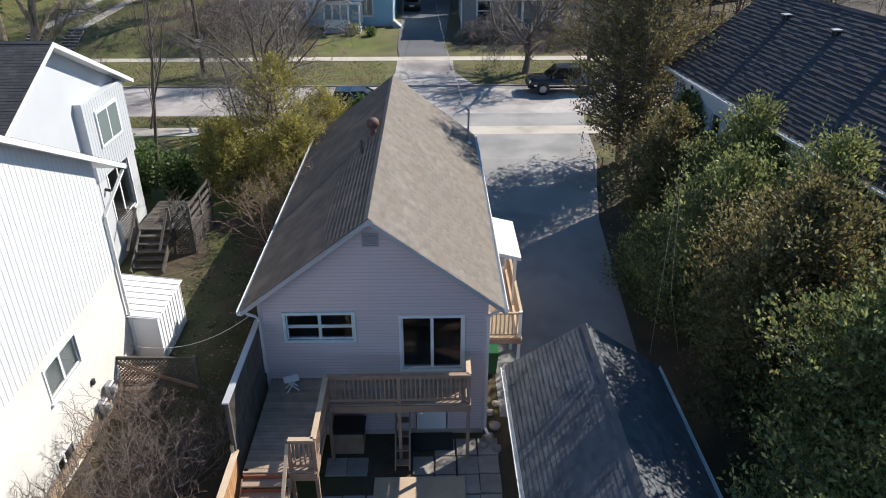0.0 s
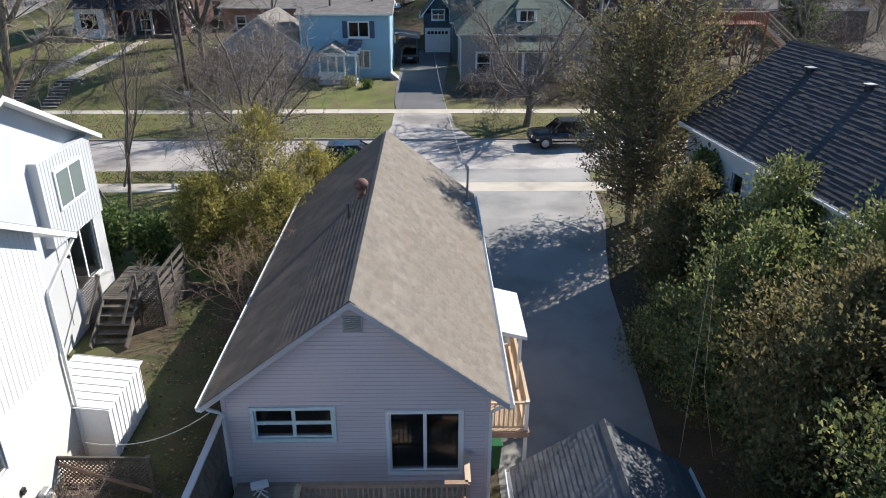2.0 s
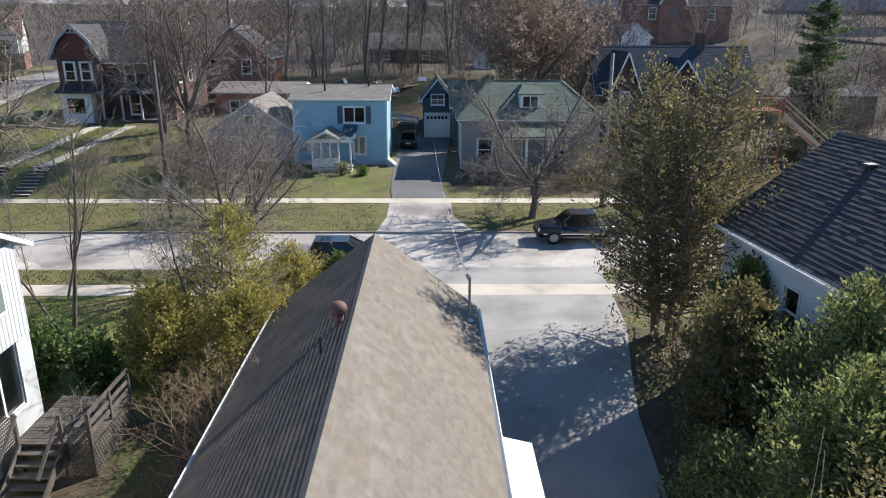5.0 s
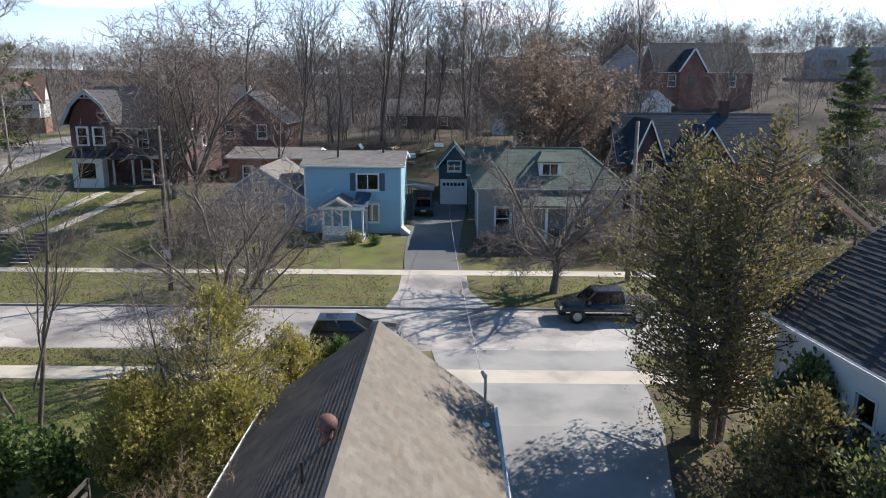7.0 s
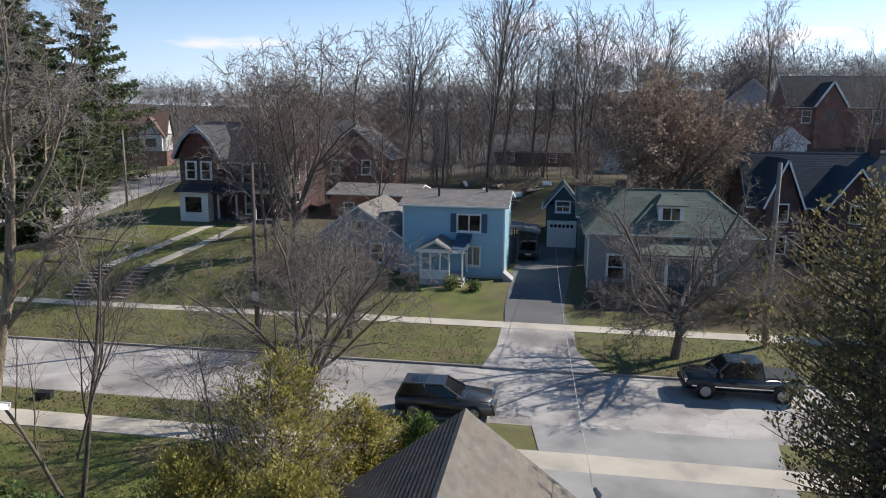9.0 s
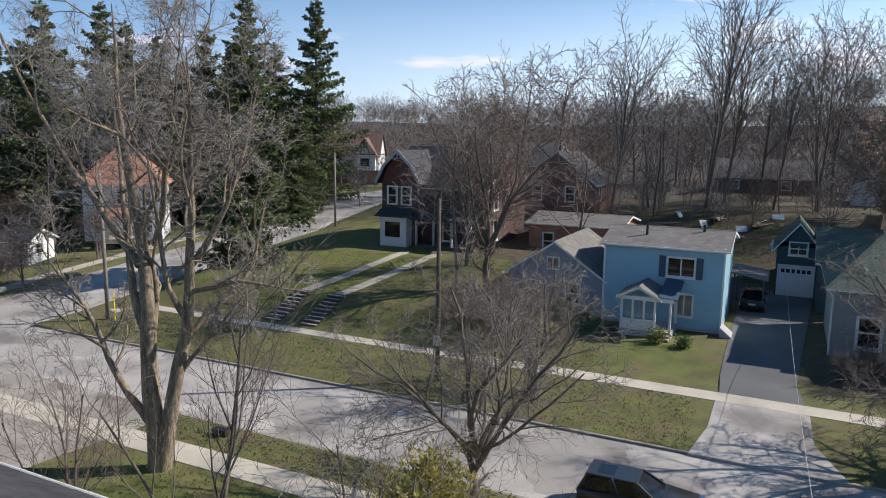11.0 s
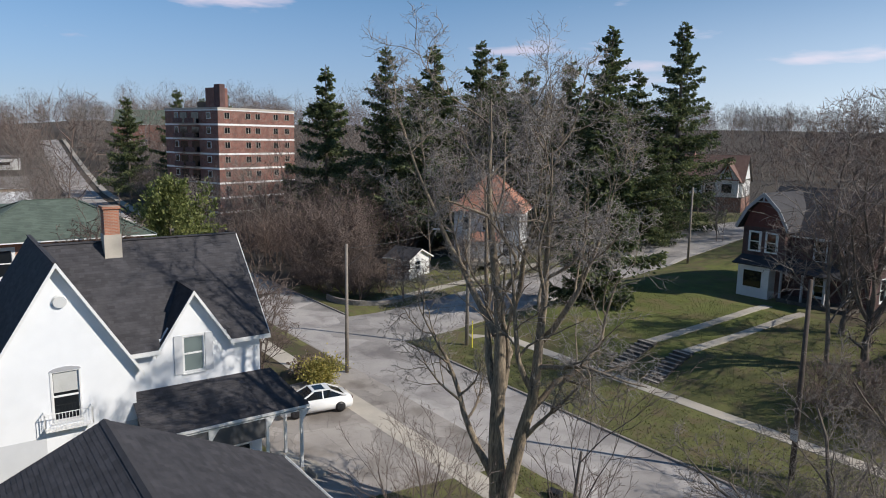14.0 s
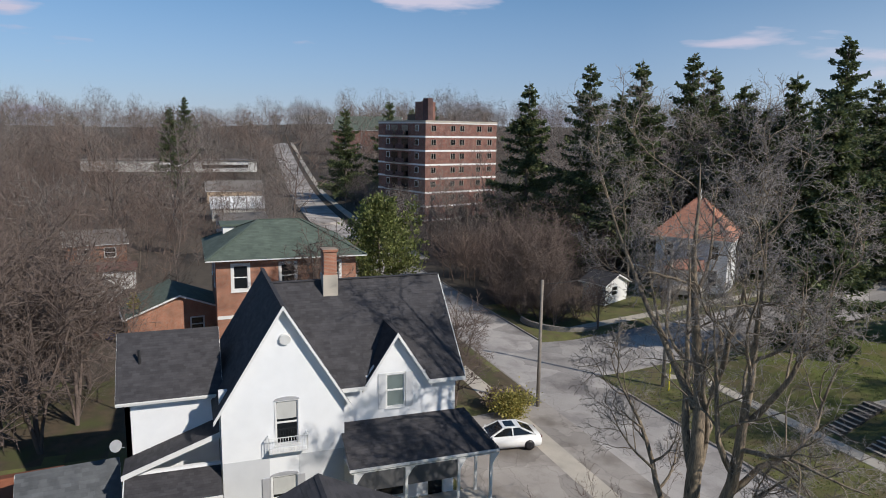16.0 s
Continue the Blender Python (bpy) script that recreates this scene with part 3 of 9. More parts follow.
strip("driveway", [((-43.5, 33.5), (-28.2, 33.5)), ((-44.5, 40.0), (-27.2, 40.0))], M["pad"], "pale cracked parking pad", 0.13, category="driveway")
strip("driveway", [((-45, 41.5), (-27, 41.5)), ((-45, 44.1), (-26.5, 44.1))], M["pad"], "pale cracked parking apron", 0.13, category="driveway")

# ---- building helpers ----
def wall(parent, O, U, L, H, material, openings=(), T=0.2, gable=None, name="wall", label=""):
    """An upright wall from O along U, outside on the right of U; openings (u0, u1, z0, z1) go through it; gable: outline above the top."""
    O, U = Vector(O), Vector(U).normalized()
    inn = Vector((-U.y, U.x, 0)) * T
    us = sorted({0.0, L, *(o[0] for o in openings), *(o[1] for o in openings), *((g[0] for g in gable[:2]) if gable else ())})
    zs = sorted({0.0, H, *(o[2] for o in openings), *(o[3] for o in openings)})
    bm = bmesh.new()
    vert = {}

    def pt(u, z):
        k = (round(u, 4), round(z, 4))
        if k not in vert:
            vert[k] = bm.verts.new(O + U * u + Vector((0, 0, z)))
        return vert[k]
    for a, b in zip(us, us[1:]):
        if a < -1e-5 or b > L + 1e-5:
            continue
        for c, d in zip(zs, zs[1:]):
            if not any(o[0] - 1e-5 < a and b < o[1] + 1e-5 and o[2] - 1e-5 < c and d < o[3] + 1e-5 for o in openings):
                bm.faces.new((pt(a, c), pt(b, c), pt(b, d), pt(a, d)))
    if gable:
        lo, hi = gable[0][0], gable[1][0]
        bm.faces.new([pt(u, H) for u in us if lo - 1e-5 <= u <= hi + 1e-5] + [pt(*g) for g in gable[2:]])
    r = bmesh.ops.extrude_face_region(bm, geom=list(bm.faces))
    for v in r["geom"]:
        if isinstance(v, bmesh.types.BMVert):
            v.co += inn
    return part(name, bm, material, parent, label)


def ring(bm, O, U, out, u0, u1, z0, z1, w, front, back):
    """A rectangular frame of width w inside the outline."""
    def loop(i, d):
        return [bm.verts.new(O + U * u + Vector((0, 0, z)) + out * d) for u, z in ((u0 + i, z0 + i), (u1 - i, z0 + i), (u1 - i, z1 - i), (u0 + i, z1 - i))]
    a, b, c, e = loop(0, front), loop(w, front), loop(w, back), loop(0, back)
    for p, q in ((a, b), (b, c), (c, e), (e, a)):
        for i in range(4):
            j = (i + 1) % 4
            bm.faces.new((p[i], p[j], q[j], q[i]))


def window(parent, O, U, o, trim=None, frame_m=None, grid=(1, 2), tw=0.1, proud=0.03, sill=True, blind=0.0, label="", name="window", pane=None, depth=0.08):
    """A window in the opening o of the wall at O along U: casing, sashes, a pane for each light, a sill."""
    O, U = Vector(O), Vector(U).normalized()
    out = Vector((U.y, -U.x, 0))
    trim, frame_m = trim or M["white"], frame_m or M["white"]
    u0, u1, z0, z1 = o

    def slab(bm, a, b, c, d, front, back):
        prism(bm, [O + U * u + Vector((0, 0, w)) + out * front for u, w in ((a, c), (b, c), (b, d), (a, d))], out * (back - front))
    bm = bmesh.new()
    if tw:
        ring(bm, O, U, out, u0 - tw, u1 + tw, z0 - tw, z1 + tw, tw, proud, -0.02)
    win = part(name, bm, trim, parent, label)
    f = 0.045
    nx_, nz_ = grid
    for i in range(nx_):
        for k in range(nz_):
            bm = bmesh.new()
            ring(bm, O, U, out, u0 + (u1 - u0) * i / nx_, u0 + (u1 - u0) * (i + 1) / nx_, z0 + (z1 - z0) * k / nz_, z0 + (z1 - z0) * (k + 1) / nz_, f, -0.03 - 0.012 * (k % 2), -depth - 0.012 * (k % 2))
            part("sash", bm, frame_m, win)
            bm = bmesh.new()
            slab(bm, u0 + (u1 - u0) * i / nx_ + f * 0.5, u0 + (u1 - u0) * (i + 1) / nx_ - f * 0.5, z0 + (z1 - z0) * k / nz_ + f * 0.5, z0 + (z1 - z0) * (k + 1) / nz_ - f * 0.5, -0.05, -0.056)
            part("pane", bm, pane or M["glass"], win)
    if blind:
        bm = bmesh.new()
        slab(bm, u0 + 0.02, u1 - 0.02, z1 - (z1 - z0) * blind, z1, -0.12, -0.13)
        part("blind", bm, M["blind"], win)
    if sill:
        bm = bmesh.new()
        slab(bm, u0 - tw - 0.04, u1 + tw + 0.04, z0 - tw - 0.05, z0 - tw + 0.002, proud + 0.05, -0.01)
        part("sill", bm, trim, win)
    return win


def shingles(parent, O, A, S, span, slope, material, expo=0.145, tab=0.33, thick=0.010, seed=1, name="shingles", single=0, band=None, even=False):
    """Courses of shingles on a slope: O at the eave, A along it, S up it; span(s) gives where a course starts and ends. Those in band (a0, a1, s0, s1) are pieces of their own, at most as many as single says."""
    rng = random.Random(seed)
    O, A, S = Vector(O), Vector(A).normalized(), Vector(S).normalized()
    N = A.cross(S)
    if N.z < 0:
        N = -N
    vs, fs, made = [], [], 0
    shared = []
    s, row = 0.0, 0
    while s < slope - 0.02:
        a0, a1 = span(s)
        e = min(expo * 1.25, slope - s)
        a = a0 - rng.random() * tab
        while a < a1:
            w = tab * rng.choice((0.7, 1.0, 1.0, 1.35))
            p, q = max(a0, a), min(a1, a + w)
            a += w
            if q - p < 0.03:
                continue
            t = thick * (1 if even else rng.uniform(0.75, 1.3))
            drop = 0.0 if even else rng.uniform(-0.004, 0.002)
            if band and made < single and band[0] < p and q < band[1] and band[2] < s < band[3]:
                made += 1
                shared.append((p, q, s + drop, e, t))
                continue
            c = [O + A * p + S * (s + drop) + N * t, O + A * q + S * (s + drop) + N * t, O + A * q + S * (s + e) + N * 0.002, O + A * p + S * (s + e) + N * 0.002,
                 O + A * p + S * (s + drop), O + A * q + S * (s + drop)]
            b = len(vs)
            vs.extend(tuple(v) for v in c)
            fs.extend(((b, b + 1, b + 2, b + 3), (b + 4, b + 5, b + 1, b), (b + 5, b + 2, b + 1), (b + 4, b, b + 3)))
        s += expo
        row += 1
    ob = link_mesh(name, vs, fs, material, parent)
    tagged(ob, kind="stuff")
    if shared:
        me = {}
        for p, q, s, e, t in shared:
            k = (round(q - p, 2), round(e, 2))
            if k not in me:
                L, H = max(0.05, k[0]), e
                m2 = bpy.data.meshes.new("shingle")
                cs = [N * t, A * L + N * t, A * L + S * H + N * 0.002, S * H + N * 0.002, Vector(), A * L]
                m2.from_pydata([tuple(v) for v in cs], [], [(0, 1, 2, 3), (4, 5, 1, 0), (5, 2, 1), (4, 0, 3)])
                m2.materials.append(M["shingle_piece"])
                me[k] = m2
            o = new("shingle", me[k])
            o.location = O + A * p + S * s
            o.parent = parent
    return ob


M["shingle_piece"] = mat("brown_asphalt_shingle_piece", (0.215, 0.192, 0.166), (0.13, 0.113, 0.097), 0.92, 2.4, 45, 0.6, spread=0.09, stain=(0.165, 0.138, 0.114), stain_scale=1.3)


def slope(parent, pts, thick, material, name="roof", label=""):
    """One roof slope as a slab below its outline."""
    bm = bmesh.new()
    prism(bm, [Vector(p) for p in pts], (0, 0, -thick))
    return part(name, bm, material, parent, label)


def gable_roof(h, x0, x1, y0, y1, ze, zr, over, shingle_m, trim_m, along="y", seed=1, expo=0.145, tab=0.33, end_over=0.3, fine=True, gutter=True, mats=None, single=0, band=None, thick=0.010):
    """Roof of two slopes over the plan x0..x1, y0..y1: eaves at ze, ridge at zr along y (or x). Slabs, shingles, barge boards, gutters."""
    sw = along == "x"
    if sw:
        x0, x1, y0, y1 = y0, y1, x0, x1
    f = (lambda x, y, z: Vector((y, x, z))) if sw else (lambda x, y, z: Vector((x, y, z)))
    xm, k = (x0 + x1) / 2, (zr - ze) / ((x1 - x0) / 2)
    e0, e1, a, b, zl = x0 - over, x1 + over, y0 - end_over, y1 + end_over, ze - k * over
    for i, (e, sgn) in enumerate(((e0, 1), (e1, -1))):
        r = slope(h, [f(e, a, zl), f(xm, a, zr), f(xm, b, zr), f(e, b, zl)], 0.12, trim_m, "roof")
        sl = math.hypot(xm - e, zr - zl)
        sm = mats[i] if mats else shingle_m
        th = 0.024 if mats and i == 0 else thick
        if fine:
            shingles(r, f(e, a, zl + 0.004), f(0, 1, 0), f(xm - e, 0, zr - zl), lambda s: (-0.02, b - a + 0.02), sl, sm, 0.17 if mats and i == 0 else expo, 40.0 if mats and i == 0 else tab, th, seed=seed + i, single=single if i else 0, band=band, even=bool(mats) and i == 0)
        else:
            bm = bmesh.new()
            prism(bm, [f(e, a, zl + 0.03), f(xm, a, zr + 0.03), f(xm, b, zr + 0.03), f(e, b, zl + 0.03)], (0, 0, -0.026))
            part("shingle_cover", bm, sm, r)
        for y, d in ((a, -0.03), (b, 0.03)):
            part("barge_board", P([f(e, y, zl - 0.16), f(xm, y, zr - 0.16), f(xm, y, zr + 0.0), f(e, y, zl + 0.0)], f(0, d, 0)), trim_m, r)
        if gutter:
            bm = bmesh.new()
            prism(bm, [f(e, a, zl - 0.14), f(e - sgn * 0.02, a, zl - 0.15), f(e - sgn * 0.11, a, zl - 0.13), f(e - sgn * 0.13, a, zl - 0.02), f(e - sgn * 0.10, a, zl - 0.02), f(e - sgn * 0.09, a, zl - 0.11), f(e, a, zl - 0.11)], f(0, b - a, 0))
            part("gutter", bm, M["gutter"], r)
    bm = bmesh.new()
    dz = 0.14 * k
    prism(bm, [f(xm - 0.14, a, zr + 0.035 - dz), f(xm, a, zr + 0.04), f(xm + 0.14, a, zr + 0.035 - dz), f(xm, a, zr + 0.0)], f(0, b - a, 0))
    part("ridge_cap", bm, mats[1] if mats else shingle_m, h)


def house_box(h, x0, x1, y0, y1, H, material, opens=None, gable_axis=None, rise=0.0, z0=0.0, T=0.2, names=("wall",)):
    """Four walls; opens: face letter -> list of openings (u from the wall's left, seen from outside)."""
    opens = opens or {}
    w, d = x1 - x0, y1 - y0
    faces = {"s": ((x0, y0, z0), (1, 0, 0), w), "e": ((x1, y0, z0), (0, 1, 0), d), "n": ((x1, y1, z0), (-1, 0, 0), w), "w": ((x0, y1, z0), (0, -1, 0), d)}
    for k, (O, U, L) in faces.items():
        g = None
        if gable_axis == "y" and k in "sn" or gable_axis == "x" and k in "ew":
            g = [(0, H), (L, H), (L / 2, H + rise)]
        if k in "ew":
            O = Vector(O) + Vector(U) * T
            ops = [(a - T, b - T, c, e) for a, b, c, e, *_ in opens.get(k, ())]
            if g:
                g = [(-T, H), (L - T, H), (L / 2 - T, H + rise)]
            wall(h, O, U, L - 2 * T, H, material, ops, T, g)
        else:
            wall(h, O, U, L, H, material, [o[:4] for o in opens.get(k, ())], T, g)
    return faces


def put_windows(h, faces, opens, **kw):
    for k, ops in opens.items():
        O, U, L = faces[k]
        for o in ops:
            extra = dict(kw)
            if len(o) > 4:
                extra.update(o[4])
            window(h, O, U, o[:4], **extra)


# ---- plants ----
def tubes(lines):
    """Vertices and faces (arrays of quads and of triangles) of tapered tubes along lines (points, radii, sides)."""
    groups = {}
    for pts, rad, n in lines:
        groups.setdefault((len(pts), n, len(pts) == 2 and rad[-1] == 0), []).append((pts, rad))
    V, quads, tris, base = [], [np.zeros((0, 4), int)], [np.zeros((0, 3), int)], 0
    for (k, n, cone), items in groups.items():
        p = np.array([i[0] for i in items], float)
        r = np.array([i[1] for i in items], float)
        m = len(items)
        d = np.gradient(p, axis=1)
        d /= np.linalg.norm(d, axis=2)[..., None] + 1e-9
        ref = np.where((np.abs(d[:, :1, 2:3]) < 0.8), np.array((0.31, 0.17, 0.93)), np.array((0.97, 0.2, 0.1)))
        u = np.cross(d, np.broadcast_to(ref, d.shape))
        u /= np.linalg.norm(u, axis=2)[..., None] + 1e-9
        v = np.cross(d, u)
        ang = np.arange(n) * 2 * np.pi / n
        ring_ = p[:, :, None, :] + r[:, :, None, None] * (np.cos(ang)[None, None, :, None] * u[:, :, None, :] + np.sin(ang)[None, None, :, None] * v[:, :, None, :])
        j = np.arange(n)
        if cone:
            V.append(np.concatenate([ring_[:, 0], p[:, 1:2]], axis=1).reshape(-1, 3))
            o = base + np.arange(m)[:, None] * (n + 1)
            tris.append(np.stack([o + j, o + (j + 1) % n, np.broadcast_to(o + n, (m, n))], axis=2).reshape(-1, 3))
            base += m * (n + 1)
        else:
            V.append(ring_.reshape(-1, 3))
            o = base + (np.arange(m)[:, None, None] * k + np.arange(k - 1)[None, :, None]) * n
            quads.append(np.stack([o + j, o + (j + 1) % n, o + n + (j + 1) % n, o + n + j], axis=3).reshape(-1, 4))
            base += m * k * n
    return np.concatenate(V), (np.concatenate(quads), np.concatenate(tris))


def link_arrays(name, V, faces, material, parent=None, label="", smooth=False):
    """Links a large mesh from arrays of vertices, quads and triangles."""
    q, t = faces
    me = bpy.data.meshes.new(name)
    me.vertices.add(len(V))
    me.vertices.foreach_set("co", np.ascontiguousarray(V, dtype=np.float32).ravel())
    idx_ = np.concatenate([q.ravel(), t.ravel()]).astype(np.int32)
    start = np.concatenate([np.arange(len(q)) * 4, len(q) * 4 + np.arange(len(t)) * 3]).astype(np.int32)
    me.loops.add(len(idx_))
    me.loops.foreach_set("vertex_index", idx_)
    me.polygons.add(len(start))
    me.polygons.foreach_set("loop_start", start)
    if smooth:
        me.polygons.foreach_set("use_smooth", np.ones(len(start), bool))
    me.update(calc_edges=True)
    me.materials.append(material)
    ob = new(name, me)
    if parent:
        ob.parent = parent
    return tagged(ob, label)


def grow(rng, p, d, length, r, lev, cfg, out):
    """A limb with its side limbs, down to twigs. rng: a random.Random."""
    k = cfg["seg"][lev]
    r = max(r, cfg["rmin"][lev])
    last = lev + 1 >= len(cfg["n"])
    end = 0 if last else r * cfg["taper"][lev]
    dx, dy, dz = d
    f = 1 / math.sqrt(dx * dx + dy * dy + dz * dz)
    dx, dy, dz = dx * f, dy * f, dz * f
    x, y, z = p
    pts, rad = [(x, y, z)], [r]
    w, up, st = cfg["wob"][lev], cfg["up"][lev], length / k
    g = rng.gauss
    for i in range(k):
        dx, dy, dz = dx + g(0, w), dy + g(0, w), dz + g(0, w) + up
        f = 1 / math.sqrt(dx * dx + dy * dy + dz * dz)
        dx, dy, dz = dx * f, dy * f, dz * f
        x, y, z = x + dx * st, y + dy * st, z + dz * st
        pts.append((x, y, z))
        rad.append(r + (end - r) * (i + 1) / k)
    out[lev].append((pts, rad, cfg["sides"][lev]))
    if last:
        return
    n = max(1, int(round(cfg["n"][lev] * rng.uniform(0.8, 1.2))))
    s0 = cfg["start"][lev]
    for i in range(n):
        s = min(0.999, s0 + (1 - s0) * (i + rng.uniform(0.2, 0.9)) / n)
        j = int(s * k)
        q = s * k - j
        a, b = pts[j], pts[j + 1]
        px, py, pz = (b[0] - a[0]) / st, (b[1] - a[1]) / st, (b[2] - a[2]) / st
        rx, ry, rz = (0.3, 0.2, 0.93) if abs(pz) < 0.8 else (0.99, 0.0, 0.1)
        ux, uy, uz = py * rz - pz * ry, pz * rx - px * rz, px * ry - py * rx
        f = 1 / math.sqrt(ux * ux + uy * uy + uz * uz)
        ux, uy, uz = ux * f, uy * f, uz * f
        vx, vy, vz = py * uz - pz * uy, pz * ux - px * uz, px * uy - py * ux
        az = i * 2.4 + rng.uniform(-0.6, 0.6)
        ca, sa = math.cos(az), math.sin(az)
        an = radians(cfg["ang"][lev] * rng.uniform(0.75, 1.25))
        cn, sn = math.cos(an), math.sin(an)
        nd = (cn * px + sn * (ca * ux + sa * vx), cn * py + sn * (ca * uy + sa * vy), cn * pz + sn * (ca * uz + sa * vz))
        rr = (r + (end - r) * s) * cfg["ratio"][lev] * rng.uniform(0.8, 1.1)
        ll = length * cfg["len"][lev] * rng.uniform(0.7, 1.2) * (1.15 - 0.45 * s)
        grow(rng, (a[0] + (b[0] - a[0]) * q, a[1] + (b[1] - a[1]) * q, a[2] + (b[2] - a[2]) * q), nd, ll, rr, lev + 1, cfg, out)


def bare_tree(name, m, seed, stems, cfg, wood, twig, label, category="tree", group=""):
    """A leafless tree: a trunk with its limbs, and the crown of twigs."""
    rng = random.Random(seed)
    out = [[] for _ in cfg["n"]] + [[]]
    for d, ln, r, *off in stems:
        grow(rng, off[0] if off else (0, 0, -0.15), d, ln, r, 0, cfg, out)
    t = thing(name, m, label, category, group)
    split = cfg.get("split", 2)
    v, f = tubes(sum(out[:split], []))
    link_arrays("trunk", v, f, wood, t, smooth=True)
    rest = sum(out[split:], [])
    if rest:
        v, f = tubes(rest)
        link_arrays("crown", v, f, twig, t, "fine bare twigs")
    return t


CFG = dict(n=[9, 6, 6, 5, 0], seg=[6, 5, 3, 2, 1], taper=[0.35, 0.3, 0.3, 0.35, 0.4], wob=[0.06, 0.11, 0.14, 0.16, 0.15], up=[0.05, 0.05, 0.03, 0.02, 0.02], sides=[8, 5, 4, 3, 3],
           start=[0.25, 0.2, 0.15, 0.1, 0.1], ang=[42, 42, 45, 45, 40], ratio=[0.55, 0.55, 0.5, 0.55, 0.5], len=[0.62, 0.55, 0.5, 0.5, 0.5], split=2, rmin=[0.03, 0.02, 0.012, 0.009, 0.007, 0.006])


def cfg_with(**k):
    c = dict(CFG)
    c.update(k)
    return c


def sprays(rng, centres, normals, size, droop=0.0, fold=0.35, slim=1.0):
    """Small leaf sprays, each a bent pair of blades, at the given places."""
    n = len(centres)
    nr = normals + rng.normal(0, 0.45, (n, 3))
    nr[:, 2] += 0.25 - droop
    nr /= np.linalg.norm(nr, axis=1)[:, None]
    side = np.cross(nr, rng.normal(0, 1, (n, 3)))
    side /= np.linalg.norm(side, axis=1)[:, None] + 1e-9
    up = np.cross(side, nr)
    ln = size * rng.uniform(0.6, 1.4, (n, 1))
    wd = ln * rng.uniform(0.3, 0.55, (n, 1)) * slim
    a = centres
    tip = a + nr * ln
    mid = a + nr * ln * 0.55
    l, r = mid + side * wd + up * wd * fold, mid - side * wd + up * wd * fold
    V = np.stack([a, l, tip, r], axis=1).reshape(-1, 3)
    b = np.arange(n)[:, None] * 4
    return V, (np.zeros((0, 4), int), np.concatenate([b + np.array((0, 1, 2)), b + np.array((0, 2, 3))], axis=1).reshape(-1, 3))


def cedar(name, m, seed, height, radius, leaf, label, count=7000, size=0.3, lobes=26, trunks=1, low=0.04, gap=0.25, group="", shape=0.8, bark=None, category="tree", fluff=0.26, tuft=13, spread=0.22):
    """An evergreen with a ragged crown: limbs round the stems, each hung with upswept tufts of narrow sprays, and gaps between them."""
    rng = np.random.default_rng(seed)
    t = thing(name, m, label, category, group)
    lines = []
    C, N = [], []
    for k in range(trunks):
        off = np.array((0, 0, 0)) if trunks == 1 else np.array((np.cos(k * 2.3), np.sin(k * 2.3), 0)) * radius * 0.22
        hh = height * (1 if k == 0 else rng.uniform(0.75, 0.97))
        pts = [off * 0.4 + (off * 1.1) * s + np.array((0, 0, -0.2 + hh * s)) + rng.normal(0, 0.05, 3) * (s > 0) for s in np.linspace(0, 0.97, 7)]
        lines.append((pts, np.linspace(0.022 * height ** 0.75 + 0.03, 0.02, 7), 7))
        for i in range(lobes):
            s = low + (0.97 - low) * ((i + rng.uniform(0, 1)) / lobes)
            j = s * 6 / 0.97
            base = np.array(pts[min(5, int(j))])
            base = base + (np.array(pts[min(6, int(j) + 1)]) - base) * (j - int(j))
            prof = (np.sin(np.pi * min(1.0, (s * 0.9 + 0.16)) ** shape)) ** 0.75
            az = i * 2.4 + k + rng.uniform(-0.5, 0.5)
            reach = radius * prof * rng.uniform(0.55, 1.12) * (1 if trunks == 1 else 0.8)
            d = np.array((np.cos(az), np.sin(az), rng.uniform(0.15, 0.7)))
            tip = base + d * reach
            mid = (base + tip) / 2 + np.array((0, 0, -0.06 * reach))
            lines.append(([base, mid, tip], [0.045, 0.028, 0.008], 4))
            nt = max(3, int(count / (lobes * trunks * tuft) * (0.35 + prof)))
            u = rng.normal(0, 1, (nt, 3))
            u /= np.linalg.norm(u, axis=1)[:, None]
            q = rng.uniform(0.3, 1.05, (nt, 1))
            cc = base + d * reach * q + u * (fluff * radius * (0.45 + 0.5 * prof)) * rng.uniform(0.3, 1.1, (nt, 1)) * np.array((1, 1, 1.25))
            cc = cc[rng.random(nt) > gap]
            nt = len(cc)
            if not nt:
                continue
            way = d * 0.55 + rng.normal(0, 0.3, (nt, 3)) + np.array((0, 0, 0.75))
            way /= np.linalg.norm(way, axis=1)[:, None]
            w = np.repeat(way, tuft, axis=0)
            along = rng.uniform(-0.6, 1.0, (nt * tuft, 1))
            fan = rng.normal(0, 1, (nt * tuft, 3))
            C.append(np.repeat(cc, tuft, axis=0) + w * along * spread * 1.5 + fan * spread * 0.45 * (1.15 - np.abs(along)))
            N.append(w * 0.9 + fan * 0.4)
    v, f = tubes(lines)
    link_arrays("trunk", v, f, bark or M["bark"], t, smooth=True)
    C, N = np.concatenate(C), np.concatenate(N)
    C[:, 2] = np.maximum(C[:, 2], 0.1)
    v, f = sprays(rng, C, N, size, slim=0.62)
    link_arrays("crown", v, f, leaf, t, "dense small evergreen sprays")
    return t


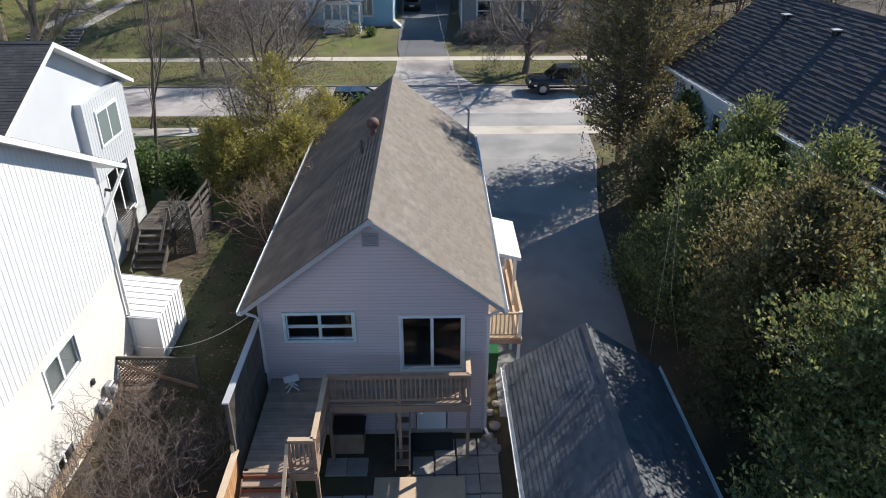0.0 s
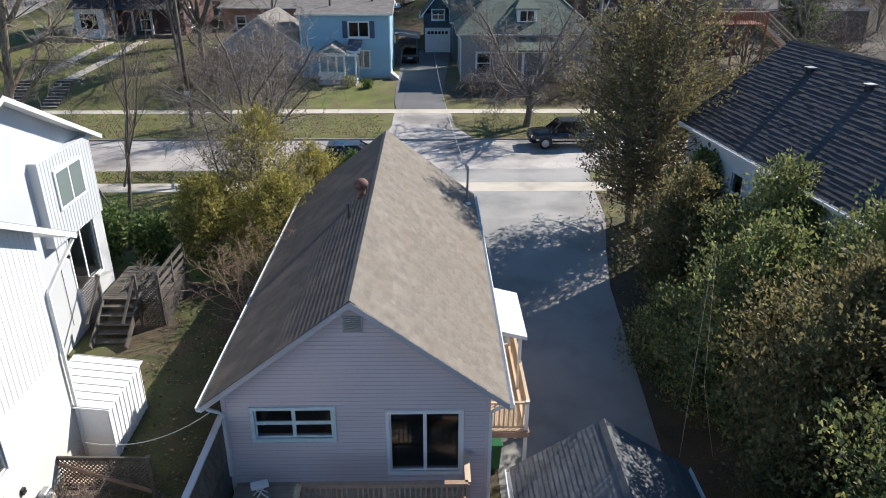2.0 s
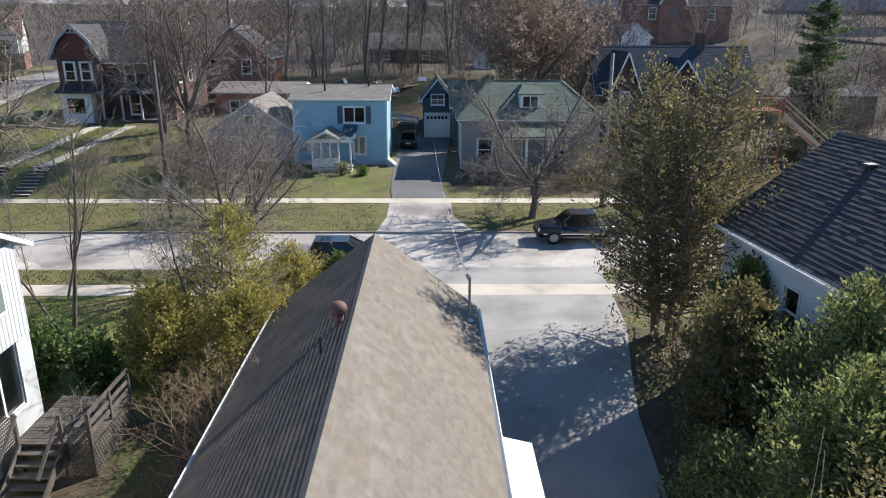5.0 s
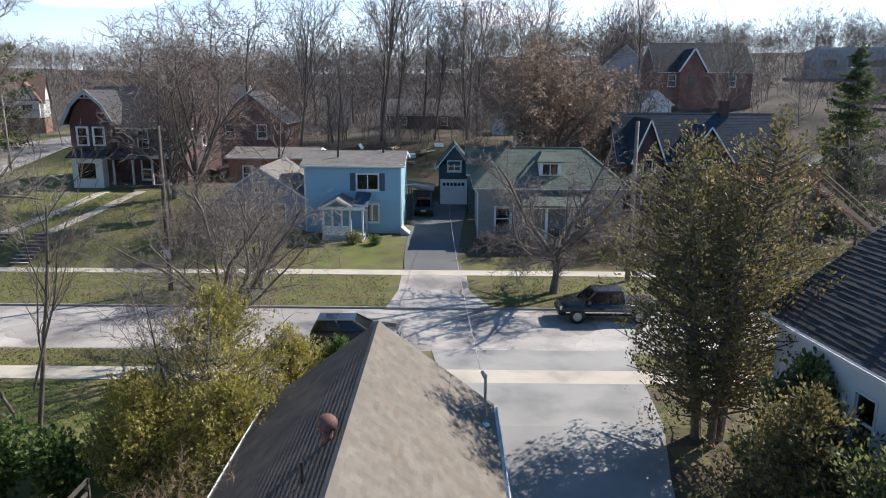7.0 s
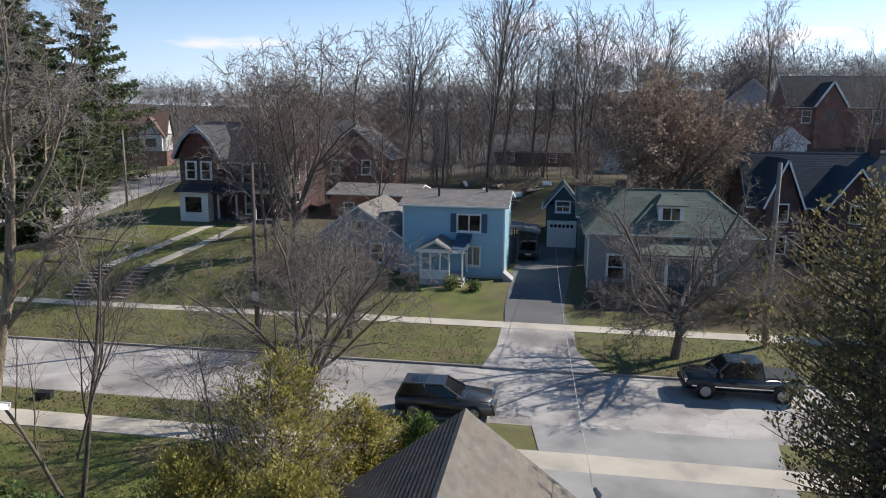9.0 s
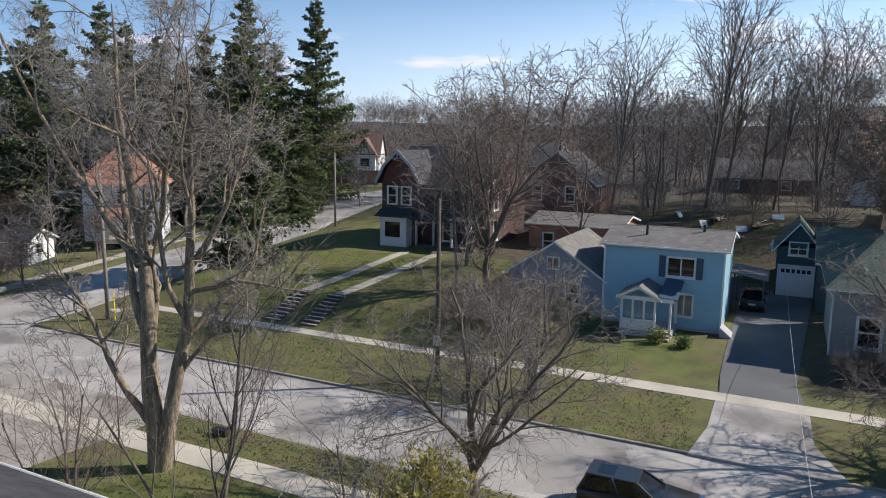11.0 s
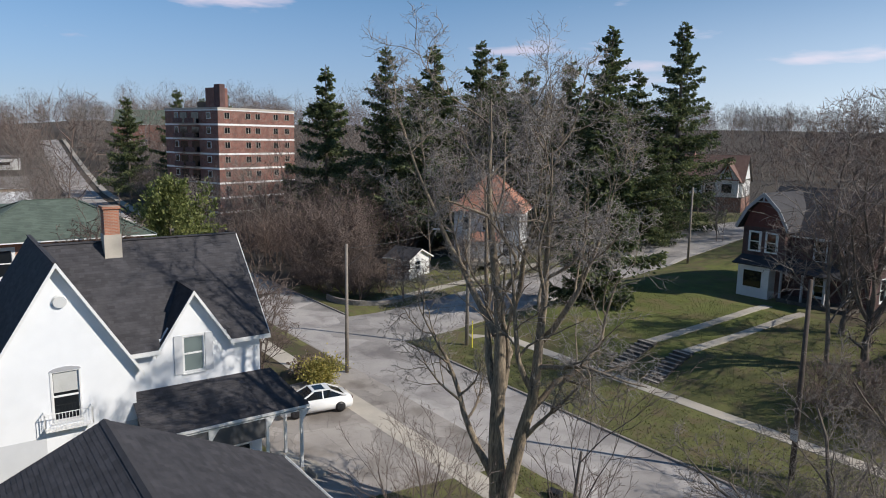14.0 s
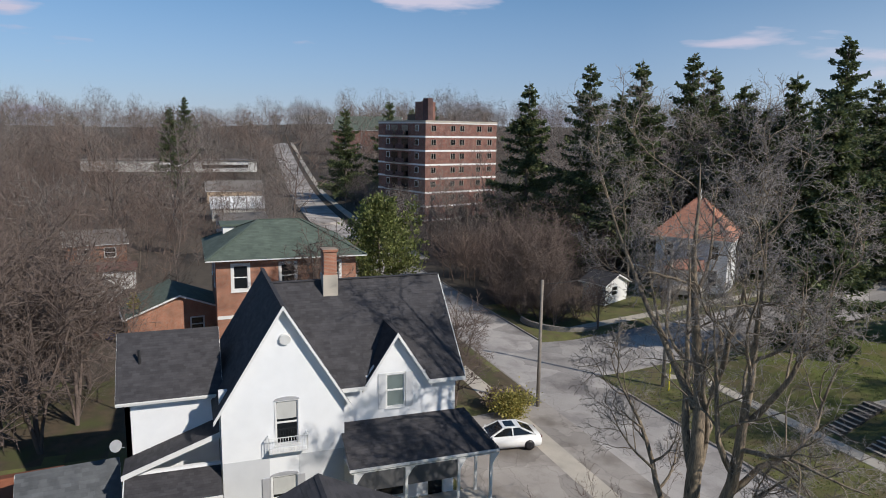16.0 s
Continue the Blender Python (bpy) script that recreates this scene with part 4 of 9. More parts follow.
def spruce(name, m, seed, height, radius, label, count=5200, group="", bare=0.12):
    """A tall old spruce: uneven tiers of long limbs that sag and lift at their tips, hung with needle sprays, with gaps of sky between."""
    rng = np.random.default_rng(seed)
    t = thing(name, m, label, "tree", group)
    lines = [([(0, 0, -0.2), (0, 0, height * 0.5), (0.1, 0, height)], [0.016 * height, 0.010 * height, 0.03], 7)]
    C, N = [], []
    z, whorl = bare * height, 0
    while z < height * 0.985:
        s = z / height
        full = radius * min(1.0, (1 - s) / (1 - bare) * 1.12) ** 0.86
        bulge = rng.uniform(0.7, 1.15)
        for j in range(5):
            if rng.random() < 0.16:
                continue
            az = 2 * np.pi * j / 5 + whorl * 0.9 + rng.uniform(-0.45, 0.45)
            ln = full * bulge * rng.uniform(0.45, 1.25) + 0.16
            h0 = z + rng.uniform(-0.6, 0.6)
            d = np.array((np.cos(az), np.sin(az), 0))
            sd = np.array((-d[1], d[0], 0))
            drop = 0.22 * (1 - s) - 0.10 * s
            p0, p1, p2 = np.array((0, 0, h0)), d * ln * 0.55 + np.array((0, 0, h0 - drop * ln)), d * ln + np.array((0, 0, h0 - drop * ln * 0.7 + (0.10 + 0.12 * s) * ln))
            lines.append(([p0, p1, p2], [0.06, 0.04, 0.012], 3))
            n = max(12, int(count * ln / (radius * height * 1.5)))
            q = rng.uniform(0.06, 1.0, n)
            c = p0 * ((1 - q) ** 2)[:, None] + 2 * p1 * (q * (1 - q))[:, None] + p2 * (q ** 2)[:, None]
            off = rng.normal(0, 0.42, n) * 0.32 * ln * (1.08 - q) ** 0.8 * np.minimum(1, q * 3)
            c = c + sd * off[:, None]
            c[:, 2] -= np.abs(rng.normal(0, 0.10 + 0.5 * (1 - s), n)) + 0.12 * np.abs(off)
            C.append(c)
            N.append(d * 0.8 + sd * np.sign(off)[:, None] * 0.5 + np.array((0, 0, -0.35 + 0.5 * s)))
        z += 0.8 * (1.2 - 0.6 * s) * rng.uniform(0.75, 1.3)
        whorl += 1
    v, f = tubes(lines)
    link_arrays("trunk", v, f, M["bark"], t, smooth=True)
    v, f = sprays(rng, np.concatenate(C), np.concatenate(N), 0.43, droop=0.35, slim=0.55)
    link_arrays("crown", v, f, M["spruce_leaf"], t, "drooping dark needle limbs")
    return t


def shrub(name, m, seed, radius, height, leaf, label, count=1600, size=0.12, stems=14, category="shrub"):
    rng = np.random.default_rng(seed)
    t = thing(name, m, label, category)
    lines, C, N = [], [], []
    for i in range(stems):
        az, tilt = i * 2.4, rng.uniform(0.1, 0.9)
        d = np.array((np.cos(az) * tilt, np.sin(az) * tilt, 1.0))
        tip = d * np.array((radius, radius, height)) * rng.uniform(0.6, 1.0)
        lines.append(([(0, 0, -0.1), tip * 0.5 + rng.normal(0, 0.08, 3), tip], [0.025, 0.018, 0.006], 4))
        if leaf:
            n = count // stems
            q = rng.uniform(0.25, 1.05, (n, 1))
            u = rng.normal(0, 1, (n, 3))
            C.append(tip * q + u * radius * 0.17)
            N.append(u)
    v, f = tubes(lines)
    link_arrays("stem", v, f, M["bark"], t)
    if leaf:
        C = np.concatenate(C)
        C[:, 2] = np.maximum(C[:, 2], 0.03)
        v, f = sprays(rng, C, np.concatenate(N), size)
        link_arrays("leaves", v, f, leaf, t)
    return t


def at(x, y, rz=0, s=1.0, dz=0.0):
    """A pose on the land at x, y."""
    return pose(x, y, level(x, y) + 0.08 + dz, 0, 0, rz) @ Matrix.Scale(s, 4)

# ---- the pale mauve house ----
def boards(parent, O, U, L, z0, z1, expo, opens, material, top=None):
    """Lap siding, board by board; top(u) limits a board under a gable."""
    O, U = Vector(O), Vector(U).normalized()
    out = Vector((U.y, -U.x, 0))
    cache = {}
    z = z0
    while z < z1 - 0.02:
        zc = min(z + expo, z1)
        a0, a1 = (0.0, L) if top is None else top(zc)
        cuts = [(a0, a1)]
        for o in opens:
            if o[2] < zc - 0.01 and o[3] > z + 0.01:
                cuts = [c for a, b in cuts for c in ((a, min(b, o[0])), (max(a, o[1]), b)) if c[1] - c[0] > 0.05]
        for a, b in cuts:
            if b - a < 0.05:
                continue
            k = (round(b - a, 2), round(zc - z, 3))
            if k not in cache:
                me = bpy.data.meshes.new("siding_board")
                w, t = k
                pts = [Vector((0, 0, 0)) + out * 0.034, U * w + out * 0.034, U * w + Vector((0, 0, t)) + out * 0.008, Vector((0, 0, t)) + out * 0.008, Vector((0, 0, 0)), U * w, U * w + Vector((0, 0, t)), Vector((0, 0, t))]
                # thin strip at the board's foot, its lap shadow given as colour
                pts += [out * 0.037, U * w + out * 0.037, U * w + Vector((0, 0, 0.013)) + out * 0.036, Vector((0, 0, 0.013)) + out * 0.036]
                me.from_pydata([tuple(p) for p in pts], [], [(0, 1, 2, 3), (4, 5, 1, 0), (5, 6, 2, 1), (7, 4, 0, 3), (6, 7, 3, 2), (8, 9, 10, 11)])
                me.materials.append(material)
                me.materials.append(M["siding_shadow_line"])
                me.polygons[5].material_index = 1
                cache[k] = me
            o = new("siding_board", cache[k])
            o.location = O + U * a + Vector((0, 0, z))
            o.parent = parent
        z += expo


def downpipe(parent, pts, r=0.045):
    bm = bmesh.new()
    for a, b in zip(pts, pts[1:]):
        bar(bm, a, b, 0.08, 0.065)
    part("downpipe", bm, M["gutter"], parent, "white metal downpipe")


def main_house():
    h = thing("house", pose(-1.7, 17.3, -2.35), "single-storey house with mauve-beige vinyl siding and brown shingle gable roof", "house")
    rise = 7.9 - 5.43
    opens = {"s": [(0.66, 2.61, 3.82, 4.70), (4.03, 5.82, 2.72, 4.56), (4.38, 5.39, 0.05, 2.05)], "e": [(2.6, 3.5, 2.7, 4.7), (9.0, 10.2, 3.6, 4.7)], "n": [(1, 2.4, 3.4, 4.7)]}
    faces = house_box(h, -3.25, 3.25, 0, 14.6, 5.43, M["siding"], opens, "y", rise)
    O, U, L = faces["s"]
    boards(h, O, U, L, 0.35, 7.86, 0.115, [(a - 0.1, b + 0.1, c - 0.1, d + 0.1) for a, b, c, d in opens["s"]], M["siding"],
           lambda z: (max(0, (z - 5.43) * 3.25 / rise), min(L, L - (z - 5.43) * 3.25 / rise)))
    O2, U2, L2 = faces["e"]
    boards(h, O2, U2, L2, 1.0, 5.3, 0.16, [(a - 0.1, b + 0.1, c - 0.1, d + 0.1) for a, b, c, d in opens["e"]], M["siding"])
    mint = mat("mint_white_paint", (0.62, 0.74, 0.75), None, 0.5)
    window(h, O, U, (0.66, 2.61, 3.82, 4.70), trim=mint, frame_m=mint, grid=(2, 2), tw=0.09, proud=0.05, sill=False, label="mint-white framed double window with sliding sashes")
    window(h, O, U, opens["s"][1], grid=(2, 1), tw=0.085, proud=0.05, sill=False, name="patio_door", label="white sliding glass patio door")
    window(h, O2, U2, opens["e"][1], grid=(1, 2), tw=0.085, proud=0.05)
    window(h, *faces["n"][:2], opens["n"][0], grid=(2, 1), tw=0.085)
    part("side_door", B(3.2, 3.26, 2.6, 3.5, 2.7, 4.7), M["white"], h, "white side door")
    d = part("basement_door", B(-3.25 + 4.42, -3.25 + 5.35, -0.02, 0.05, 0.06, 2.02), M["white"], h, "white basement door")
    part("door_handle", R((-3.25 + 4.52, -0.06, 1.0), (-3.25 + 4.62, -0.06, 1.0), 0.02), M["chrome"], d)
    for sx in (-1, 1):
        part("corner_board", B(sx * 3.25 - 0.07 + 0.03 * sx, sx * 3.25 + 0.07 + 0.03 * sx - 0.03, -0.045, 0.07, 0.3, 5.3), M["siding"], h)
    gable_roof(h, -3.25, 3.25, 0, 14.6, 5.43, 7.9, 0.5, M["shingle_brown"], M["grey_trim"], seed=3, mats=(M["shingle_deep_brown"], M["shingle_brown"]), end_over=0.35, single=300, band=(0.4, 7.4, 0.6, 4.2))
    # gable vent with louvres
    v = part("gable_vent", B(-0.24, 0.24, -0.05, -0.02, 6.92, 7.34), M["grey_trim"], h, "grey louvred gable vent")
    for i in range(7):
        part("louvre", K((-0.2, -0.06, 6.97 + 0.055 * i), (0.2, -0.06, 6.97 + 0.055 * i), 0.03, 0.02), M["galv"], v)
    downpipe(h, [(3.62, -0.3, 4.95), (3.4, -0.15, 4.75), (3.33, -0.08, 4.6), (3.33, -0.08, 0.4), (3.5, -0.5, 0.2)])
    downpipe(h, [(-3.62, -0.3, 4.95), (-3.4, -0.15, 4.75), (-3.33, -0.08, 4.6), (-3.33, -0.08, 2.7)])
    # turbine vent, plumbing stack, service mast
    zt = 7.9 - 0.76 * 0.42
    tv = part("roof_vent", R((-0.42, 7.55, zt - 0.1), (-0.42, 7.55, zt + 0.32), 0.13, n=14), M["rust"], h, "rust-red turbine roof vent", True)
    bm = bmesh.new()
    bmesh.ops.create_uvsphere(bm, u_segments=18, v_segments=10, radius=0.24, matrix=pose(-0.42, 7.55, zt + 0.45) @ Matrix.Diagonal((1, 1, 0.85, 1)))
    part("turbine", bm, M["rust"], tv, smooth=True)
    bm = bmesh.new()
    for i in range(14):
        a = 2 * math.pi * i / 14
        bar(bm, (-0.42 + 0.2 * math.cos(a), 7.55 + 0.2 * math.sin(a), zt + 0.3), (-0.42 + 0.15 * math.cos(a + 0.3), 7.55 + 0.15 * math.sin(a + 0.3), zt + 0.6), 0.03, 0.02)
    part("vane", bm, M["rust"], tv)
    zp = 7.9 - 0.76 * 0.72
    part("vent_pipe", R((-0.72, 6.2, zp - 0.1), (-0.72, 6.2, zp + 0.5), 0.045, n=10), M["black"], h, "black plumbing vent pipe")
    zm = 7.9 - 0.76 * 3.36
    mast = part("service_mast", R((3.36, 12.9, zm - 0.4), (3.36, 13.0, zm + 1.55), 0.045, n=10), M["galv"], h, "grey electrical service mast")
    part("weatherhead", R((3.36, 13.0, zm + 1.5), (3.25, 13.0, zm + 1.68), 0.075, 0.05, n=10), M["galv"], mast)
    part("bracket", K((3.36, 12.95, zm + 0.7), (2.6, 12.6, zm + 0.6), 0.03), M["galv"], mast)
    part("flashing", R((3.36, 12.92, zm + 0.0), (3.36, 12.92, zm + 0.08), 0.16, 0.06, n=12), M["white"], mast)
    # foundation
    part("foundation", B(-3.28, 3.28, -0.03, 14.63, -0.5, 0.34), M["concrete"], h, "grey concrete foundation")
    bm = bmesh.new()
    box(bm, -3.0, 3.0, 0.3, 14.3, 2.4, 2.55)
    part("inner_floor", bm, M["dim_room"], h)
    return h


main_house()


def side_porch():
    p = thing("side_porch", pose(1.62, 19.3, -2.15), "covered timber side porch with white canopy roof and rails", "porch")
    z = 2.2
    part("canopy", P([(-0.02, 2.0, 4.35), (1.45, 2.0, 4.0), (1.45, 2.0, 4.12), (-0.02, 2.0, 4.5)], (0, 2.9, 0)), M["metal_white"], p, "white metal canopy")
    for i in range(9):
        part("floor_board", B(0.02 + i * 0.145, 0.155 + i * 0.145, 0, 4.8, z - 0.04, z), M["pale_wood"], p)
    for x, y in ((1.25, 0.05), (1.25, 2.1), (1.25, 4.7)):
        part("post", B(x - 0.05, x + 0.05, y - 0.05, y + 0.05, -0.3, 4.05 if y > 1 else z + 1.0), M["white"], p)
    for a, b in (((1.28, 0.05), (1.28, 4.75)), ((0.05, 0.03), (1.28, 0.03))):
        part("rail", K((*a, z + 0.95), (*b, z + 0.95), 0.09, 0.05), M["pale_wood"], p)
        part("rail", K((*a, z + 0.12), (*b, z + 0.12), 0.05, 0.05), M["pale_wood"], p)
        n = int(math.hypot(b[0] - a[0], b[1] - a[1]) / 0.13)
        for i in range(1, n):
            q = i / n
            x, y = a[0] + (b[0] - a[0]) * q, a[1] + (b[1] - a[1]) * q
            part("baluster", B(x - 0.02, x + 0.02, y - 0.02, y + 0.02, z + 0.1, z + 0.95), M["pale_wood"], p)
    part("joist", B(0.0, 1.34, -0.04, 0.0, z - 0.22, z - 0.04), M["rail_wood"], p)
    part("joist", B(1.31, 1.35, 0.0, 4.8, z - 0.22, z - 0.04), M["rail_wood"], p)


side_porch()


def rail_run(d, a, b, z, material, cap=None):
    """A railing from a to b: posts, cap, rails and each baluster."""
    a, b = Vector((*a, 0)), Vector((*b, 0))
    L = (b - a).length
    u = (b - a) / L
    Z = Vector((0, 0, 1))
    part("handrail", K(a + Z * (z + 1.0), b + Z * (z + 1.0), 0.14, 0.04), cap or material, d)
    part("rail", K(a + Z * (z + 0.92), b + Z * (z + 0.92), 0.04, 0.09), material, d)
    part("rail", K(a + Z * (z + 0.12), b + Z * (z + 0.12), 0.04, 0.09), material, d)
    n = int(L / 0.125)
    me = None
    for i in range(1, n):
        p = a + u * (L * i / n)
        if me is None:
            o = part("baluster", B(-0.019, 0.019, -0.019, 0.019, 0.08, 0.94), material, d)
            me = o.data
        else:
            o = new("baluster", me)
            o.parent = d
        o.location = (p.x, p.y, z)


def deck():
    d = thing("deck", pose(-4.0, 15.4, -2.3), "L-shaped weathered timber deck with brown railings and steps", "deck")
    z = 2.35
    ox, oy = -4.0, 15.4
    for i in range(28):
        y = 13.45 - oy + i * 0.138
        part("deck_board", B(-4.92 - ox, -3.05 - ox, y, y + 0.128, z - 0.035, z), M["deck"], d)
    for i in range(9):
        y = 16.05 - oy + i * 0.138
        part("deck_board", B(-3.04 - ox, 1.05 - ox, y, y + 0.128, z - 0.035, z), M["deck"], d)
    for a, b in (((-4.92, 13.43), (-3.05, 13.43)), ((-3.03, 13.43), (-3.03, 16.0)), ((-3.03, 16.02), (1.05, 16.02)), ((1.07, 16.02), (1.07, 17.2))):
        part("fascia", K((a[0] - ox, a[1] - oy, z - 0.16), (b[0] - ox, b[1] - oy, z - 0.16), 0.04, 0.24), M["rail_wood"], d)
    rail_run(d, (-3.05 - ox, 13.55 - oy), (-3.05 - ox, 16.1 - oy), z, M["rail_wood"], M["pale_wood"])
    rail_run(d, (-3.68 - ox, 13.55 - oy), (-3.05 - ox, 13.55 - oy), z, M["rail_wood"], M["pale_wood"])
    rail_run(d, (-3.05 - ox, 16.1 - oy), (1.02 - ox, 16.1 - oy), z, M["rail_wood"])
    rail_run(d, (1.02 - ox, 16.1 - oy), (1.02 - ox, 17.2 - oy), z, M["rail_wood"], M["pale_wood"])
    for x, y in ((-3.05, 13.55), (-3.68, 13.55), (-3.05, 16.1), (1.02, 16.1), (-1.0, 16.1), (-4.85, 13.55)):
        part("post", B(x - ox - 0.05, x - ox + 0.05, y - oy - 0.05, y - oy + 0.05, -0.1, z + (0.98 if x > -4.8 else 0.0)), M["rail_wood"], d)
    # steps down to the yard
    for i in range(9):
        part("tread", B(-4.9 - ox, -3.72 - ox, 13.4 - oy - 0.27 * (i + 1), 13.4 - oy - 0.27 * i + 0.02, z - 0.2 * (i + 1), z - 0.2 * (i + 1) + 0.045), M["deck"], d)
        part("riser", B(-4.9 - ox, -3.72 - ox, 13.4 - oy - 0.27 * i - 0.02, 13.4 - oy - 0.27 * i, z - 0.2 * (i + 1) - 0.0, z - 0.2 * i - 0.04), M["red_wood"], d)
    for x in (-4.92, -3.7):
        part("stringer", K((x - ox, 13.4 - oy, z - 0.2), (x - ox, 13.4 - oy - 2.45, z - 2.0), 0.04, 0.26), M["rail_wood"], d)
    part("handrail", K((-3.7 - ox, 13.5 - oy, z + 0.9), (-3.7 - ox, 11.0 - oy, z - 1.0), 0.09, 0.05), M["pale_wood"], d)


deck()


def lattice(parent, O, U, L, z0, z1, material, pitch=0.11, name="lattice", slope_=0.0):
    O, U = Vector(O), Vector(U).normalized()
    out = Vector((U.y, -U.x, 0))
    H = z1 - z0
    bm = bmesh.new()
    k = -H
    while k < L:
        for s, off in ((1, 0.006), (-1, -0.006)):
            a, b = k, k + H
            lo, hi = max(a, 0), min(b, L)
            if hi - lo < 0.03:
                continue
            za, zb = (z0 + (lo - a), z0 + (hi - a)) if s > 0 else (z1 - (lo - a), z1 - (hi - a))
            bar(bm, O + U * lo + Vector((0, 0, za)) + out * off, O + U * hi + Vector((0, 0, zb)) + out * off, 0.012, 0.036)
        k += pitch
    return tagged(part(name, bm, material, parent), kind="stuff")


def yard_fence():
    f = thing("privacy_screen", pose(-5.1, 15.5, 0.05), "grey lattice privacy screen with weathered wooden boards beside the deck", "fence")
    for y in (-1.8, 0.0, 1.75):
        part("post", B(-0.05, 0.05, y - 0.05, y + 0.05, -2.4, 2.09), M["old_wood"], f)
    lattice(f, (0.03, 1.75, 0), (0, -1, 0), 3.55, 0.9, 2.1, M["old_wood"], 0.13)
    part("cap", B(-0.08, 0.08, -1.9, 1.8, 2.1, 2.15), M["grey_trim"], f)
    for i in range(26):
        part("fence_board", B(-0.015, 0.015, -1.8 + i * 0.137, -1.8 + i * 0.137 + 0.128, -1.0, 0.9), M["old_wood"], f)
    g = thing("board_fence", pose(-5.08, 11.5, -2.3), "orange cedar board fence with pale cap rail", "fence")
    for i in range(32):
        part("fence_board", B(-0.015, 0.015, -2.3 + i * 0.14, -2.3 + i * 0.14 + 0.13, 0.1, 2.85), M["cedar_wood"], g)
    part("cap", B(-0.08, 0.08, -2.35, 2.2, 2.85, 2.9), M["pale_wood"], g)
    for y in (-2.3, 0, 2.15):
        part("post", B(-0.1, -0.02, y - 0.05, y + 0.05, -0.2, 3.1), M["pale_wood"], g)


yard_fence()


def hip(h, x0, x1, y0, y1, ze, zr, over, inset, sm, trim, along="x", expo=0.2, tab=0.4, seed=5, open_end=None):
    """Roof of four slopes. open_end: 'lo' or 'hi' makes that end a gable."""
    x0, x1, y0, y1 = x0 - over, x1 + over, y0 - over, y1 + over
    sw = along == "y"
    if sw:
        x0, x1, y0, y1 = y0, y1, x0, x1
    f = (lambda x, y, z: Vector((y, x, z))) if sw else (lambda x, y, z: Vector((x, y, z)))
    ym = (y0 + y1) / 2
    r0 = x0 if open_end == "lo" else x0 + inset
    r1 = x1 if open_end == "hi" else x1 - inset
    a, b, c, d = f(x0, y0, ze), f(x1, y0, ze), f(x1, y1, ze), f(x0, y1, ze)
    p, q = f(r0, ym, zr), f(r1, ym, zr)
    for k, poly in enumerate(([a, b, q, p], [c, d, p, q], [d, a, p] if open_end != "lo" else None, [b, c, q] if open_end != "hi" else None)):
        if not poly:
            continue
        r = slope(h, poly, 0.1, trim)
        O, A = poly[0], poly[1] - poly[0]
        L = A.length
        A = A.normalized()
        t0 = (poly[-1] - O).dot(A)
        t1 = (poly[2] - O).dot(A)
        S = poly[-1] - O - A * t0
        sl = S.length
        shingles(r, O + Vector((0, 0, 0.004)), A, S, lambda s, t0=t0, t1=t1, L=L, sl=sl: (t0 * s / sl, L + (t1 - L) * s / sl), sl, sm, expo, tab, seed=seed + k)
    bm = bmesh.new()
    for u, v in ((p, q), (a, p), (d, p), (b, q), (c, q)):
        if (u - v).length > 0.1:
            bar(bm, u + Vector((0, 0, 0.02)), v + Vector((0, 0, 0.02)), 0.22, 0.05)
    part("ridge_cap", bm, sm, h)


def garage():
    g = thing("garage", pose(4.55, 13.4, -2.35), "white garage with blue-grey asphalt shingle gable roof", "garage")
    faces = house_box(g, -2.1, 2.1, -4.5, 3.9, 2.75, M["white"], {"n": [(0.7, 3.5, 0.1, 2.3)]}, "y", 1.4)
    gable_roof(g, -2.1, 2.1, -4.5, 3.9, 2.75, 4.15, 0.25, M["shingle_grey"], M["white"], seed=11, end_over=0.2)
    part("garage_door", B(-1.4, 1.4, 3.78, 3.84, 0.08, 2.3), M["white"], g)


garage()


